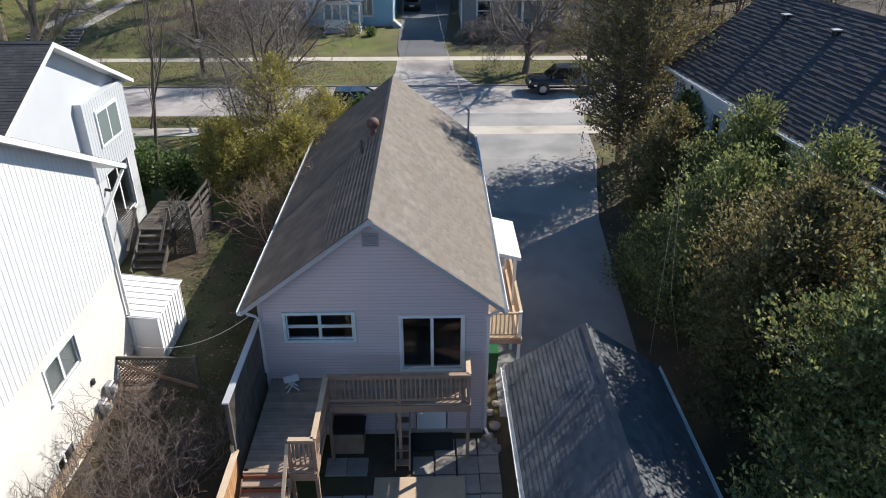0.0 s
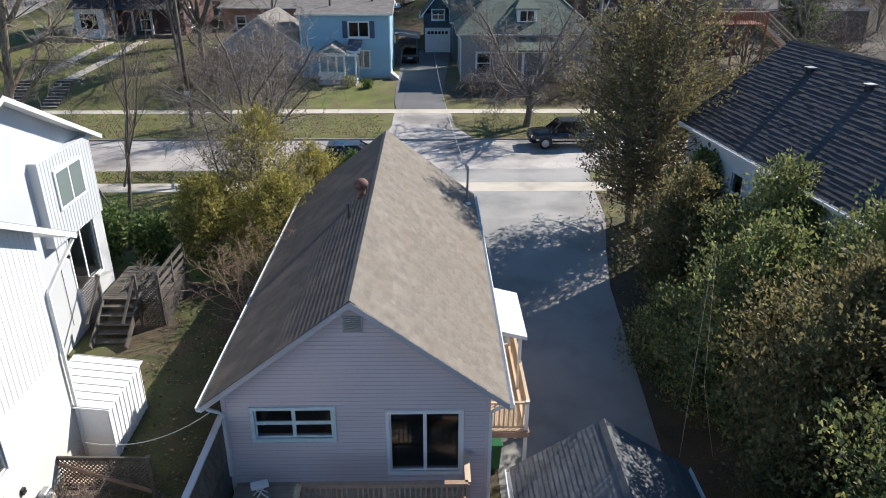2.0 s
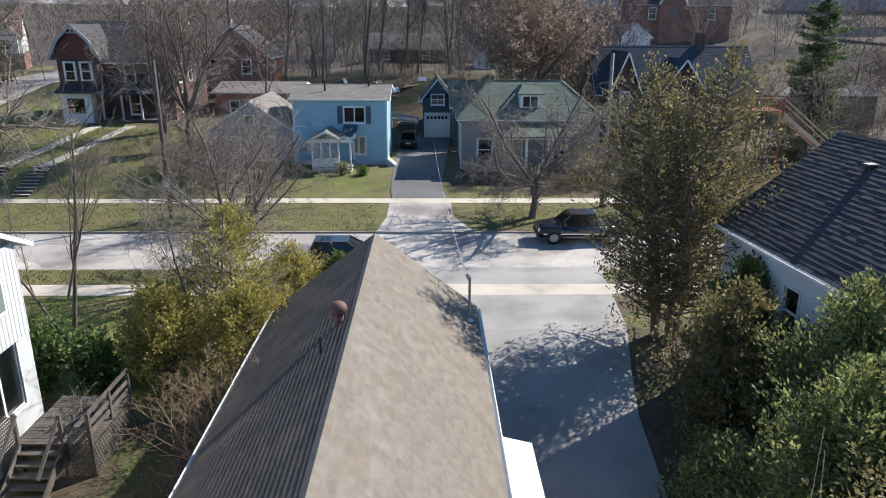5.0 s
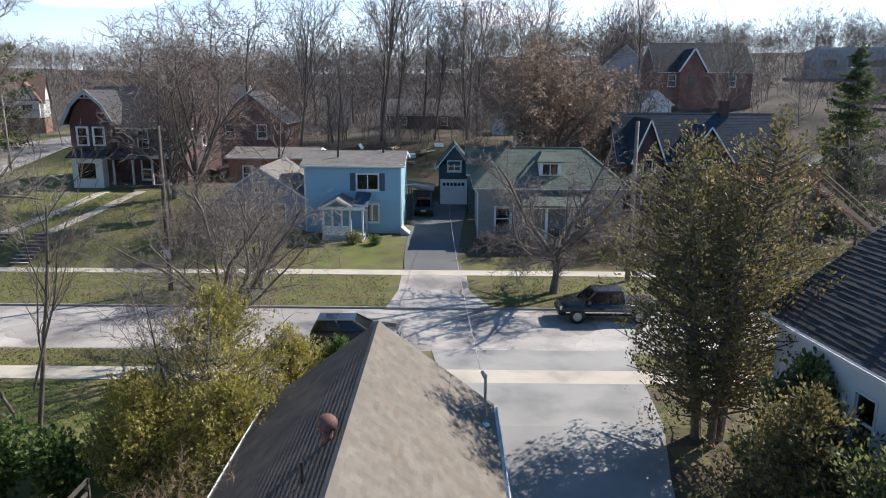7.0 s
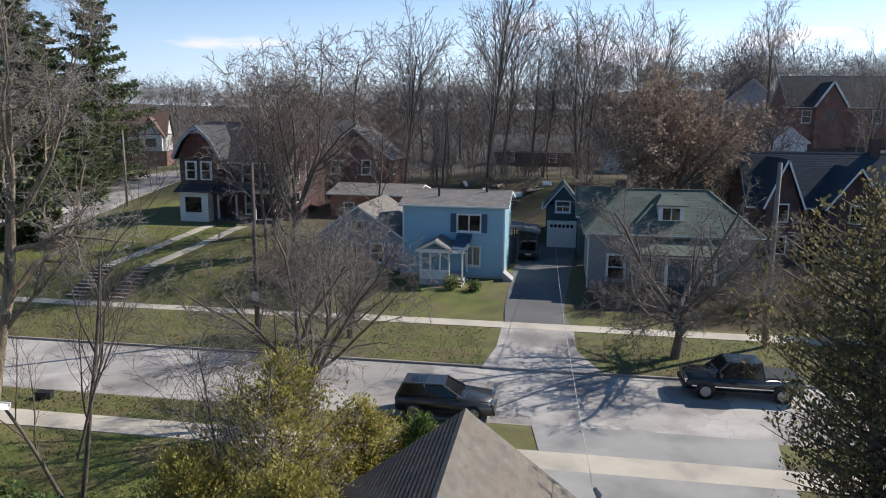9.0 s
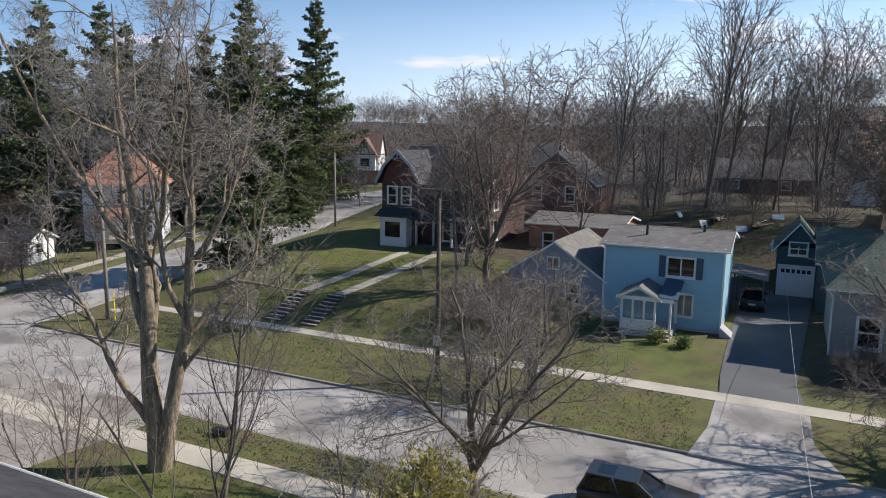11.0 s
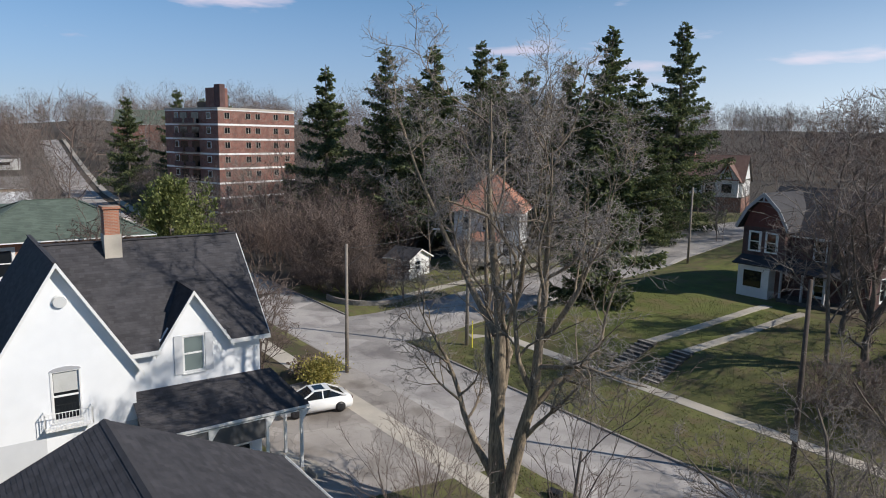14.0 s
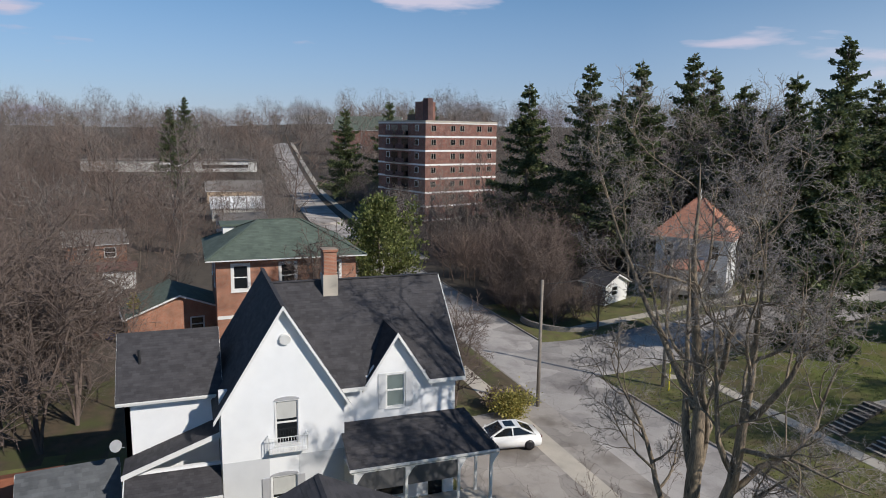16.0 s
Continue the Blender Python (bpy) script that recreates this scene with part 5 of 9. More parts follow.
def left_house():
    h = thing("house", pose(-16.0, 19.0, -0.7), "two-storey white house with vertical siding over cream stucco and charcoal roof", "house")
    X = lambda x: x + 16.0
    Y = lambda y: y - 19.0
    Z = lambda z: z + 0.7
    # rear block
    east = X(-9.65)
    ops = [(Y(14.2) - Y(8.0) - 0.0, Y(15.85) - Y(8.0), Z(1.85), Z(2.75)), (5.6, 6.4, 0.35, 1.0)]
    wall(h, (east, Y(8), 0), (0, 1, 0), 11.0, Z(3.05), M["cream"], ops, 0.25, label="cream stucco lower wall")
    wall(h, (east + 0.02, Y(8), Z(3.05)), (0, 1, 0), 11.0, Z(6.45) - Z(3.05), M["old_white"], (), 0.25, [(0, 3.4), (11.0, 3.4), (5.5, 6.15)], label="white vertical board siding")
    for i in range(56):
        y = Y(8.02) + 0.196 * i
        zt = Z(6.5) + 0.5 * (5.5 - abs(y - Y(13.5)))
        part("batten", B(east + 0.02, east + 0.027, y, y + 0.04, Z(3.05), zt), M["old_white"], h)
    wall(h, (east - 0.004, Y(19) + 0.004, 0), (-1, 0, 0), 11.3, Z(6.45), M["old_white"], (), 0.25)
    wall(h, (X(-21), Y(19), 0), (0, -1, 0), 11.0, Z(6.45), M["old_white"], (), 0.25)
    wall(h, (X(-21), Y(8), 0), (1, 0, 0), 11.3, Z(6.45), M["old_white"], (), 0.25)
    gable_roof(h, X(-21), X(-9.65), Y(8), Y(19), Z(6.55), Z(9.3), 1.3, M["shingle_dark"], M["white"], along="x", seed=21, end_over=0.35)
    window(h, (east, Y(8), 0), (0, 1, 0), ops[0], grid=(2, 1), tw=0.06, blind=0.95, label="white sliding window with dark trim")
    window(h, (east, Y(8), 0), (0, 1, 0), ops[1], grid=(2, 1), tw=0.05, label="small basement window")
    part("wall_vent", B(east, east + 0.08, Y(16.0), Y(16.12), Z(0.9), Z(1.05)), M["dark_metal"], h)
    downpipe(h, [(X(-9.4), Y(20.3), Z(5.7)), (X(-9.5), Y(19.3), Z(5.1)), (X(-9.56), Y(18.9), Z(4.8)), (X(-9.56), Y(18.9), 0.1)])
    lattice(h, (east + 0.06, Y(11.5), 0), (0, 1, 0), 7.3, 0.0, 0.75, M["pale_wood"], 0.12)
    # upper wing with its gable
    ex = X(-12.5)
    wall(h, (ex, Y(18), 0), (0, 1, 0), 10.4, Z(6.45), M["wing_white"], [(7.6, 9.6, Z(1.35), Z(3.45))], 0.25, [(0, Z(6.45)), (10.4, Z(6.45)), (5.2, Z(8.85))])
    wall(h, (ex - 0.004, Y(28.404), 0), (-1, 0, 0), 9.4, Z(6.45), M["wing_white"], (), 0.25)
    wall(h, (X(-21.5), Y(28.4), 0), (0, -1, 0), 10.4, Z(6.45), M["wing_white"], (), 0.25, [(0, Z(6.45)), (10.4, Z(6.45)), (5.2, Z(8.85))])
    gable_roof(h, X(-21.5), X(-12.5), Y(18), Y(28.4), Z(6.5), Z(8.93), 0.25, M["shingle_dark"], M["white"], along="x", seed=25, end_over=0.45)
    window(h, (ex, Y(18), 0), (0, 1, 0), (7.6, 9.6, Z(1.35), Z(3.45)), grid=(2, 1), tw=0.08, sill=False, name="patio_door", label="dark sliding patio door with white frame")
    # box bay
    bay = part("bay", B(ex, X(-12.2), Y(24.3), Y(27.9), Z(3.65), Z(6.55)), M["wing_white"], h, "projecting white box bay")
    for i in range(19):
        part("batten", B(X(-12.2), X(-12.19), Y(24.3) + 0.2 * i, Y(24.3) + 0.2 * i + 0.04, Z(3.66), Z(6.5)), M["wing_white"], bay)
    w = part("bay_window", B(X(-12.19), X(-12.14), Y(25.1), Y(27.0), Z(4.7), Z(6.05)), M["white"], bay)
    for k in range(2):
        part("pane", B(X(-12.14), X(-12.13), Y(25.2) + k * 0.9, Y(26.0) + k * 0.9, Z(4.8), Z(5.95)), M["pale_glass"], w)
    part("wall_lamp", R((ex, Y(25.2), Z(3.0)), (ex + 0.2, Y(25.2), Z(2.95)), 0.06), M["dark_metal"], h)
    part("satellite_cable", R((ex + 0.02, Y(24.8), Z(3.6)), (ex + 0.02, Y(24.8), Z(0.5)), 0.01), M["dark_metal"], h)


left_house()


def old_deck():
    d = thing("old_deck", pose(-10.4, 26.5, level(-10.4, 26.5)), "grey weathered wooden deck with broken rails and steps", "deck")
    z = 1.15
    rng = random.Random(4)
    for i in range(19):
        y = -0.6 + i * 0.15
        part("deck_board", B(-1.6, 0.7, y, y + 0.135, z - 0.04, z + rng.uniform(-0.006, 0.006)), M["old_wood"], d)
    for x, y in ((0.65, -0.6), (0.65, 0.8), (0.65, 2.2), (-0.15, -0.65), (-1.5, -0.6)):
        part("post", B(x - 0.05, x + 0.05, y - 0.05, y + 0.05, -0.3, z + 1.0), M["old_wood"], d)
    for a, b in (((0.65, -0.6), (0.65, 2.2)),):
        for k in (0.35, 0.65, 0.98):
            part("rail", K((*a, z + k), (*b, z + k + rng.uniform(-0.12, 0.05)), 0.04, 0.14), M["old_wood"], d)
    lattice(d, (0.72, -0.6, 0), (0, 1, 0), 2.8, 0.0, z - 0.05, M["old_wood"], 0.13)
    for i in range(6):
        part("tread", B(-1.4, -0.2, -0.65 - 0.25 * (i + 1), -0.65 - 0.25 * i + 0.02, z - 0.22 * (i + 1), z - 0.22 * (i + 1) + 0.05), M["old_wood"], d)
    for x in (-1.42, -0.18):
        part("stringer", K((x, -0.6, z - 0.1), (x, -2.2, 0.05), 0.05, 0.26), M["old_wood"], d)
        part("handrail", K((x, -0.6, z + 0.95), (x, -2.1, 0.95), 0.09, 0.05), M["old_wood"], d)
    lattice(d, (0.0, -0.65, 0), (1, 0, 0), 0.7, 0.0, z + 0.6, M["old_wood"], 0.13)
    lattice(d, (-2.3, -0.68, 0), (1, 0, 0), 0.85, 0.0, z + 0.95, M["old_wood"], 0.11)
    part("post", B(-2.36, -2.27, -0.72, -0.63, -0.3, z + 1.0), M["old_wood"], d)
    # fallen branches on the boards
    for k in range(4):
        br = thing("fallen_branch", pose(-11.3 + 0.45 * k, 26.6 + 0.5 * k, 1.0, 0, 70, 40 + 60 * k), "bare fallen branch lying on the old deck", "branch")
        out = [[] for _ in range(4)]
        grow(random.Random(k + 5), (0, 0, -0.6), (0.05, 0, 1), 1.6, 0.035, 0, cfg_with(n=[5, 3, 0], seg=[4, 2, 1], rmin=[0.02, 0.012, 0.008]), out)
        v, f = tubes(sum(out, []))
        link_arrays("branch_wood", v, f, M["bark"], br)
    ch = thing("folding_chair", pose(-10.7, 26.9, 0.93, 0, 0, 30), "collapsed grey metal garden lounger on the old deck", "chair")
    for i in range(5):
        part("slat", K((-0.5 + 0.25 * i, -0.3, 0.1 + 0.12 * i), (-0.5 + 0.25 * i, 0.35, 0.1 + 0.12 * i), 0.05, 0.02), M["old_wood"], ch)
    for y in (-0.3, 0.35):
        part("frame", K((-0.7, y, 0.02), (0.7, y, 0.7), 0.03), M["galv"], ch)
        part("leg", K((0.3, y, 0.5), (0.5, y, 0.0), 0.03), M["galv"], ch)


old_deck()


def shed():
    z = -0.45
    s = thing("garden_shed", pose(-9.72, 20.05, level(-9.7, 20) + 0.06), "small white ribbed metal garden shed with lean-to roof", "shed")
    for (a, b, c, d) in ((-0.85, 0.95, -1.15, -1.13), (-0.85, 0.95, 1.13, 1.15), (-0.85, -0.83, -1.13, 1.13), (0.93, 0.95, -1.13, 1.13)):
        part("panel", B(a, b, c, d, 0, 1.75 if a < 0.9 else 1.7), M["metal_white"], s)
    for i in range(10):
        part("rib", B(0.95, 0.975, -1.13 + i * 0.25, -1.10 + i * 0.25, 0, 1.7), M["metal_white"], s)
    r = part("roof", P([(-0.95, -1.25, 2.0), (1.05, -1.25, 1.75), (1.05, -1.25, 1.79), (-0.95, -1.25, 2.04)], (0, 2.5, 0)), M["metal_white"], s)
    for i in range(8):
        part("rib", K((-0.95, -1.2 + i * 0.345, 2.045), (1.05, -1.2 + i * 0.345, 1.795), 0.03, 0.025), M["grey_trim"], r)


shed()


def right_house():
    h = thing("house", pose(11.1, 33.3, -0.9, 0, 0, 6.4), "white house with large charcoal shingle gable roof", "house")
    Z = 0.9
    opens = {"w": [(9.0, 9.9, 3.4, 5.6), (4, 4.8, 4.0, 5.6)], "n": [(3, 5, 3.5, 5.5)], "s": [(3.5, 5.0, 3.5, 5.2)]}
    faces = house_box(h, 0.4, 8.8, -17, -0.3, 5.7 + Z + 0.29, M["white"], opens, "y", 3.06)
    put_windows(h, faces, opens, grid=(1, 2), tw=0.09)
    gable_roof(h, 0.4, 8.8, -17, -0.3, 5.7 + Z + 0.29, 9.05 + Z, 0.4, M["shingle_dark"], M["white"], seed=31, end_over=0.3, expo=0.2, tab=0.4, thick=0.02)
    for y in (-3.2, -6.6, -10.0):
        zz = 9.05 + Z - 0.73 * 1.0
        v = part("roof_vent", B(3.42, 3.68, y - 0.13, y + 0.13, zz - 0.25, zz + 0.12, bevel=0.03), M["dark_metal"], h, "small dark roof vent with pale hood")
        part("hood", B(3.34, 3.7, y - 0.16, y + 0.16, zz + 0.11, zz + 0.16), M["galv"], v)
    bm = bmesh.new()
    for i in range(6):
        bar(bm, (0.3 - 0.0, -0.9 - 0.28 * i, 0.4), (0.3, -0.9 - 0.28 * i, 1.5), 0.05)
    part("stair_rail", bm, M["white"], h)


right_house()

# ---- the white house on the corner ----
def white_house():
    h = thing("house", pose(-38.0, 26.0, 0.1), "white painted brick house with steep gables and charcoal roof", "house")
    X = lambda x: x + 38.0
    Y = lambda y: y - 26.0
    Z = lambda z: z - 0.1
    WS = M["white_stucco"]
    fx = X(-34.3)
    # main body, ridge along y
    ops = [(Y(28.9) - Y(20.6), Y(29.85) - Y(20.6), Z(5.75), Z(7.55)), (Y(28.3) - Y(20.6), Y(29.9) - Y(20.6), Z(0.7), Z(2.6)), (Y(31.2) - Y(20.6), Y(32.1) - Y(20.6), Z(0.2), Z(2.5))]
    wall(h, (fx, Y(20.6), 0), (0, 1, 0), 12.1, Z(7.5), WS, ops, 0.25)
    wall(h, (fx - 0.004, Y(32.704), 0), (-1, 0, 0), 8.4, Z(7.5), WS, (), 0.25, [(0, Z(7.5)), (8.4, Z(7.5)), (4.2, Z(11.68))])
    wall(h, (fx - 8.404, Y(32.7), 0), (0, -1, 0), 12.0, Z(6.9), WS, (), 0.25, [(6.1, Z(6.9)), (12.0, Z(6.9)), (9.05, Z(11.3))])
    wall(h, (fx - 8.4, Y(20.65), 0), (1, 0, 0), 8.9, Z(6.9), WS, (), 0.25)
    # main roof: the street slope is notched where the wall dormer stands
    ZR = Z(11.78)
    xm, k = fx - 4.2, (ZR - Z(7.55)) / 4.2
    for s, cuts in ((-1, ((23.6, 33.1, -0.4),)), (1, ((23.6, 27.75, -0.4), (27.75, 31.05, 0.02), (31.05, 33.1, -0.4)))):
        for y0, y1, inset in cuts:
            e = xm + s * (4.2 - inset)
            zl = Z(7.55) + k * inset
            r = slope(h, [(e, Y(y0), zl), (xm, Y(y0), ZR), (xm, Y(y1), ZR), (e, Y(y1), zl)], 0.12, M["white"])
            S = Vector((xm - e, 0, ZR - zl))
            shingles(r, (e, Y(y0), zl + 0.004), (0, 1, 0), S, lambda q, y0=y0, y1=y1: (-0.04, y1 - y0 + 0.04), S.length, M["shingle_dark"], 0.16, 0.33, seed=41)
            if inset < 0:
                part("eave_board", B(min(e, e + s * 0.04), max(e, e + s * 0.04), Y(y0), Y(y1), zl - 0.2, zl + 0.01), M["white"], r)
        for y, d in ((33.1, 0.04),):
            e, zl = xm + s * 4.6, Z(7.55) - 0.4 * k
            part("barge_board", P([(e, Y(y), zl - 0.22), (xm, Y(y), ZR - 0.22), (xm, Y(y), ZR + 0.02), (e, Y(y), zl + 0.02)], (0, d, 0)), M["white"], h)
    bm = bmesh.new()
    bar(bm, (xm, Y(23.6), ZR + 0.03), (xm, Y(33.1), ZR + 0.03), 0.22, 0.06)
    part("ridge_cap", bm, M["shingle_dark"], h)
    for o in ops:
        window(h, (fx, Y(20.6), 0), (0, 1, 0), o, grid=(1, 2), tw=0.06, pane=M["pale_glass"] if o[2] > 4 else M["dark_glass"])
    for y in (28.45, 29.92):
        part("shutter", B(fx + 0.01, fx + 0.06, Y(y), Y(y) + 0.38, Z(5.7), Z(7.6)), M["pale_grey"], h, "pale wooden shutter")
    # front gable, proud of the body
    gx = fx + 0.55
    go = [(2.55, 3.6, Z(4.75), Z(6.92)), (2.3, 3.5, Z(0.8), Z(3.05))]
    gy0, gl = Y(20.65), 5.9
    wall(h, (gx, gy0, 0), (0, 1, 0), gl, Z(6.95), WS, go, 0.25, [(0, Z(6.95)), (gl, Z(6.95)), (gl / 2, Z(11.6))])
    for yy, dy in ((gy0 + 0.0, 0.2), (gy0 + gl - 0.2, 0.2)):
        part("wall_return", B(fx, gx - 0.252, yy, yy + dy, 0, Z(6.95)), WS, h)
    for i, o in enumerate(go):
        w = window(h, (gx, gy0, 0), (0, 1, 0), o, grid=(1, 2), tw=0.07, pane=M["dark_glass"], label="tall sash window with arched head")
        part("blind", B(gx - 0.045, gx - 0.035, gy0 + o[0] + 0.06, gy0 + o[1] - 0.06, o[2] + (o[3] - o[2]) * 0.58, o[3] - 0.05), M["blind"], w, "pale half-drawn blind")
        bm = bmesh.new()
        c, top = gy0 + (o[0] + o[1]) / 2, o[3]
        n = 8
        ring = [(c + (o[1] - o[0] + 0.2) / 2 * math.cos(math.pi * k / n), top + 0.05 + 0.18 * math.sin(math.pi * k / n)) for k in range(n + 1)]
        prism(bm, [Vector((gx, a, b)) for a, b in ring], (0.05, 0, 0))
        part("arched_head", bm, M["grey_trim"], w)
    for s in (-0.48, 1.12):
        part("shutter", B(gx + 0.01, gx + 0.06, gy0 + 2.3 + s + (0.1 if s > 0 else 0), gy0 + 2.68 + s + (0.1 if s > 0 else 0), Z(0.8), Z(3.05)), M["grey_trim"], h, "grey wooden shutter")
    part("lower_render", B(gx, gx + 0.006, gy0 + 0.01, gy0 + 2.2, 0, Z(4.1)), M["pale_grey"], h, "greyer render below the upper floor")
    part("lower_render", B(gx, gx + 0.006, gy0 + 3.62, gy0 + gl - 0.01, 0, Z(4.1)), M["pale_grey"], h, "greyer render below the upper floor")
    part("round_medallion", R((gx, gy0 + gl / 2 + 0.1, Z(10.05)), (gx + 0.16, gy0 + gl / 2 + 0.1, Z(10.02)), 0.30, 0.26, n=24), M["white"], h, "white round louvre in the gable")
    bal = part("balconette", B(gx, gx + 0.45, gy0 + 2.15, gy0 + 4.0, Z(4.45), Z(4.5)), M["white"], h, "white iron window balconette")
    for a, b in (((gx + 0.45, gy0 + 2.15), (gx + 0.45, gy0 + 4.0)), ((gx, gy0 + 2.15), (gx + 0.45, gy0 + 2.15)), ((gx, gy0 + 4.0), (gx + 0.45, gy0 + 4.0))):
        part("rail", K((*a, Z(5.25)), (*b, Z(5.25)), 0.03), M["white"], bal)
        n = max(3, int(math.hypot(b[0] - a[0], b[1] - a[1]) / 0.13))
        for i in range(n + 1):
            q = i / n
            part("baluster", K((a[0] + (b[0] - a[0]) * q, a[1] + (b[1] - a[1]) * q, Z(4.5)), (a[0] + (b[0] - a[0]) * q, a[1] + (b[1] - a[1]) * q, Z(5.25)), 0.02), M["white"], bal)

    def cross_gable(y0, y1, ze, zr, x_front, x_back, seed):
        ym, k = (y0 + y1) / 2, (zr - ze) / ((y1 - y0) / 2)
        for e, sgn in ((y0 - 0.35, 1), (y1 + 0.35, -1)):
            zl = ze - k * 0.35
            f0 = x_front + 0.35
            r = slope(h, [(f0, e, zl), (f0, ym, zr), (x_back, ym, zr), (x_back, e, zl)], 0.12, M["white"])
            S = Vector((0, ym - e, zr - zl))
            shingles(r, (x_back, e, zl + 0.004), (1, 0, 0), S, lambda s: (0, f0 - x_back), S.length, M["shingle_dark"], 0.16, 0.33, seed=seed)
            part("barge_board", P([(f0, e, zl - 0.2), (f0, ym, zr - 0.2), (f0, ym, zr + 0.02), (f0, e, zl + 0.02)], (0.05, 0, 0)), M["white"], r)
        bm = bmesh.new()
        bar(bm, (x_back, ym, zr + 0.02), (x_front + 0.36, ym, zr + 0.02), 0.2, 0.05)
        part("ridge_cap", bm, M["shingle_dark"], h)
    cross_gable(gy0, gy0 + gl, Z(6.95), Z(11.75), gx, X(-42.9), 44)
    # wall dormer
    dy0, dl = Y(27.9), 3.0
    wall(h, (fx + 0.02, dy0, Z(7.5)), (0, 1, 0), dl, 0.05, WS, (), 0.25, [(0, 0), (dl, 0), (dl / 2, 2.2)])
    cross_gable(dy0, dy0 + dl, Z(7.5), Z(9.8), fx, X(-37.5), 46)
    # chimney
    c = part("chimney", B(X(-38.5) - 0.1, X(-38.5) + 0.75, Y(26.3), Y(27.1), Z(10.8), Z(12.2)), M["concrete"], h, "chimney of red brick over grey stone")
    part("chimney_shaft", B(X(-38.5) - 0.05, X(-38.5) + 0.7, Y(26.35), Y(27.05), Z(12.2), Z(13.45)), M["brick_orange"], c)
    part("chimney_cap", B(X(-38.5) - 0.12, X(-38.5) + 0.77, Y(26.28), Y(27.12), Z(13.45), Z(13.6), bevel=0.02), M["brick_orange"], c)
    # front porch
    px = X(-31.9)
    roof = slope(h, [(px, Y(26.4), Z(3.75)), (fx, Y(26.6), Z(5.2)), (fx, Y(33.2), Z(5.2)), (px, Y(34.3), Z(3.75))], 0.12, M["white"], "porch_roof")
    S = Vector((fx - px, 0, Z(5.2) - Z(3.75)))
    shingles(roof, (px, Y(26.4), Z(3.755)), (0, 1, 0), S, lambda s: (0, 7.9 - 1.1 * s / S.length), S.length, M["shingle_dark"], 0.16, 0.33, seed=48)
    hipface = slope(h, [(px, Y(34.3), Z(3.75)), (fx, Y(33.2), Z(5.2)), (fx, Y(34.3), Z(3.75))], 0.12, M["shingle_dark"], "porch_roof")
    part("porch_fascia", B(px, px + 0.05, Y(26.4), Y(34.3), Z(3.63), Z(3.76)), M["white"], h)
    part("porch_ceiling", B(fx, px - 0.02, Y(26.5), Y(34.2), Z(3.5), Z(3.55)), M["white"], h)
    part("porch_floor", B(fx, px, Y(26.6), Y(34.2), 0, Z(0.45)), M["concrete"], h)
    for y in (26.7, 29.3, 32.1, 33.9):
        p = part("porch_post", B(px - 0.16, px - 0.02, Y(y) - 0.07, Y(y) + 0.07, Z(0.45), Z(3.5)), M["white"], h, "white porch post")
        part("bracket", P([(px - 0.12, Y(y), Z(3.5)), (px - 0.12, Y(y) + 0.5, Z(3.5)), (px - 0.12, Y(y) + 0.35, Z(3.35)), (px - 0.12, Y(y) + 0.05, Z(2.9))], (0.05, 0, 0)), M["white"], p)
    part("porch_post", B(fx + 0.2, fx + 0.34, Y(33.9) - 0.07, Y(33.9) + 0.07, Z(0.45), Z(3.5)), M["white"], h, "white porch post")
    for y0, y1 in ((29.3, 32.1), (26.7, 29.3)):
        part("roller_blind", B(px - 0.12, px - 0.09, Y(y0) + 0.1, Y(y1) - 0.1, Z(2.5), Z(3.5)), M["blind_dark"], h, "dark grey roller blind under the eave")
        part("porch_rail", K((px - 0.09, Y(y0), Z(1.3)), (px - 0.09, Y(y1), Z(1.3)), 0.06), M["white"], h)
        for i in range(1, 18):
            y = y0 + (y1 - y0) * i / 18
            part("baluster", B(px - 0.105, px - 0.075, Y(y) - 0.015, Y(y) + 0.015, Z(0.5), Z(1.3)), M["white"], h)
    for i in range(4):
        part("step", B(px - 0.9 + 0.0, px + 0.0 + 0.28 * (i - 3) * 0 + 0.9, Y(34.2) + 0.28 * i, Y(34.2) + 0.28 * (i + 1), 0, Z(0.45) - 0.11 * (i + 1) + 0.05), M["concrete"], h)
    # wing towards the garden
    wx = X(-36.3)
    wall(h, (wx, Y(16.3), 0), (0, 1, 0), 4.3, Z(7.1), WS, (), 0.25)
    wall(h, (wx - 5, Y(16.3), 0), (1, 0, 0), 5.0, Z(7.1), WS, (), 0.25, [(0, Z(7.1)), (5, Z(7.1)), (2.5, Z(9.4))])
    wall(h, (wx - 5, Y(20.6), 0), (0, -1, 0), 4.3, Z(7.1), WS, (), 0.25)
    gable_roof(h, wx - 5, wx, Y(16.3), Y(20.5), Z(7.15), Z(9.5), 0.35, M["shingle_dark"], M["white"], seed=51, end_over=0.35)
    part("roof_pipe", R((wx - 1.2, Y(17.0), Z(8.0)), (wx - 1.2, Y(17.0), Z(8.95)), 0.07), M["black"], h, "black roof pipe")
    r = slope(h, [(X(-34.4), Y(16.2), Z(3.85)), (X(-34.4), Y(20.62), Z(5.45)), (wx, Y(20.62), Z(5.45)), (wx, Y(16.2), Z(3.85))], 0.12, M["white"], "lean_to_roof")
    shingles(r, (X(-34.4), Y(16.2), Z(3.855)), (-1, 0, 0), (0, 4.42, 1.6), lambda s: (0, 1.9), 4.7, M["shingle_dark"], 0.16, 0.33, seed=55)
    part("fascia", P([(X(-34.4), Y(16.15), Z(3.62)), (X(-34.4), Y(20.62), Z(5.22)), (X(-34.4), Y(20.62), Z(5.48)), (X(-34.4), Y(16.15), Z(3.87))], (0.05, 0, 0)), M["white"], r)
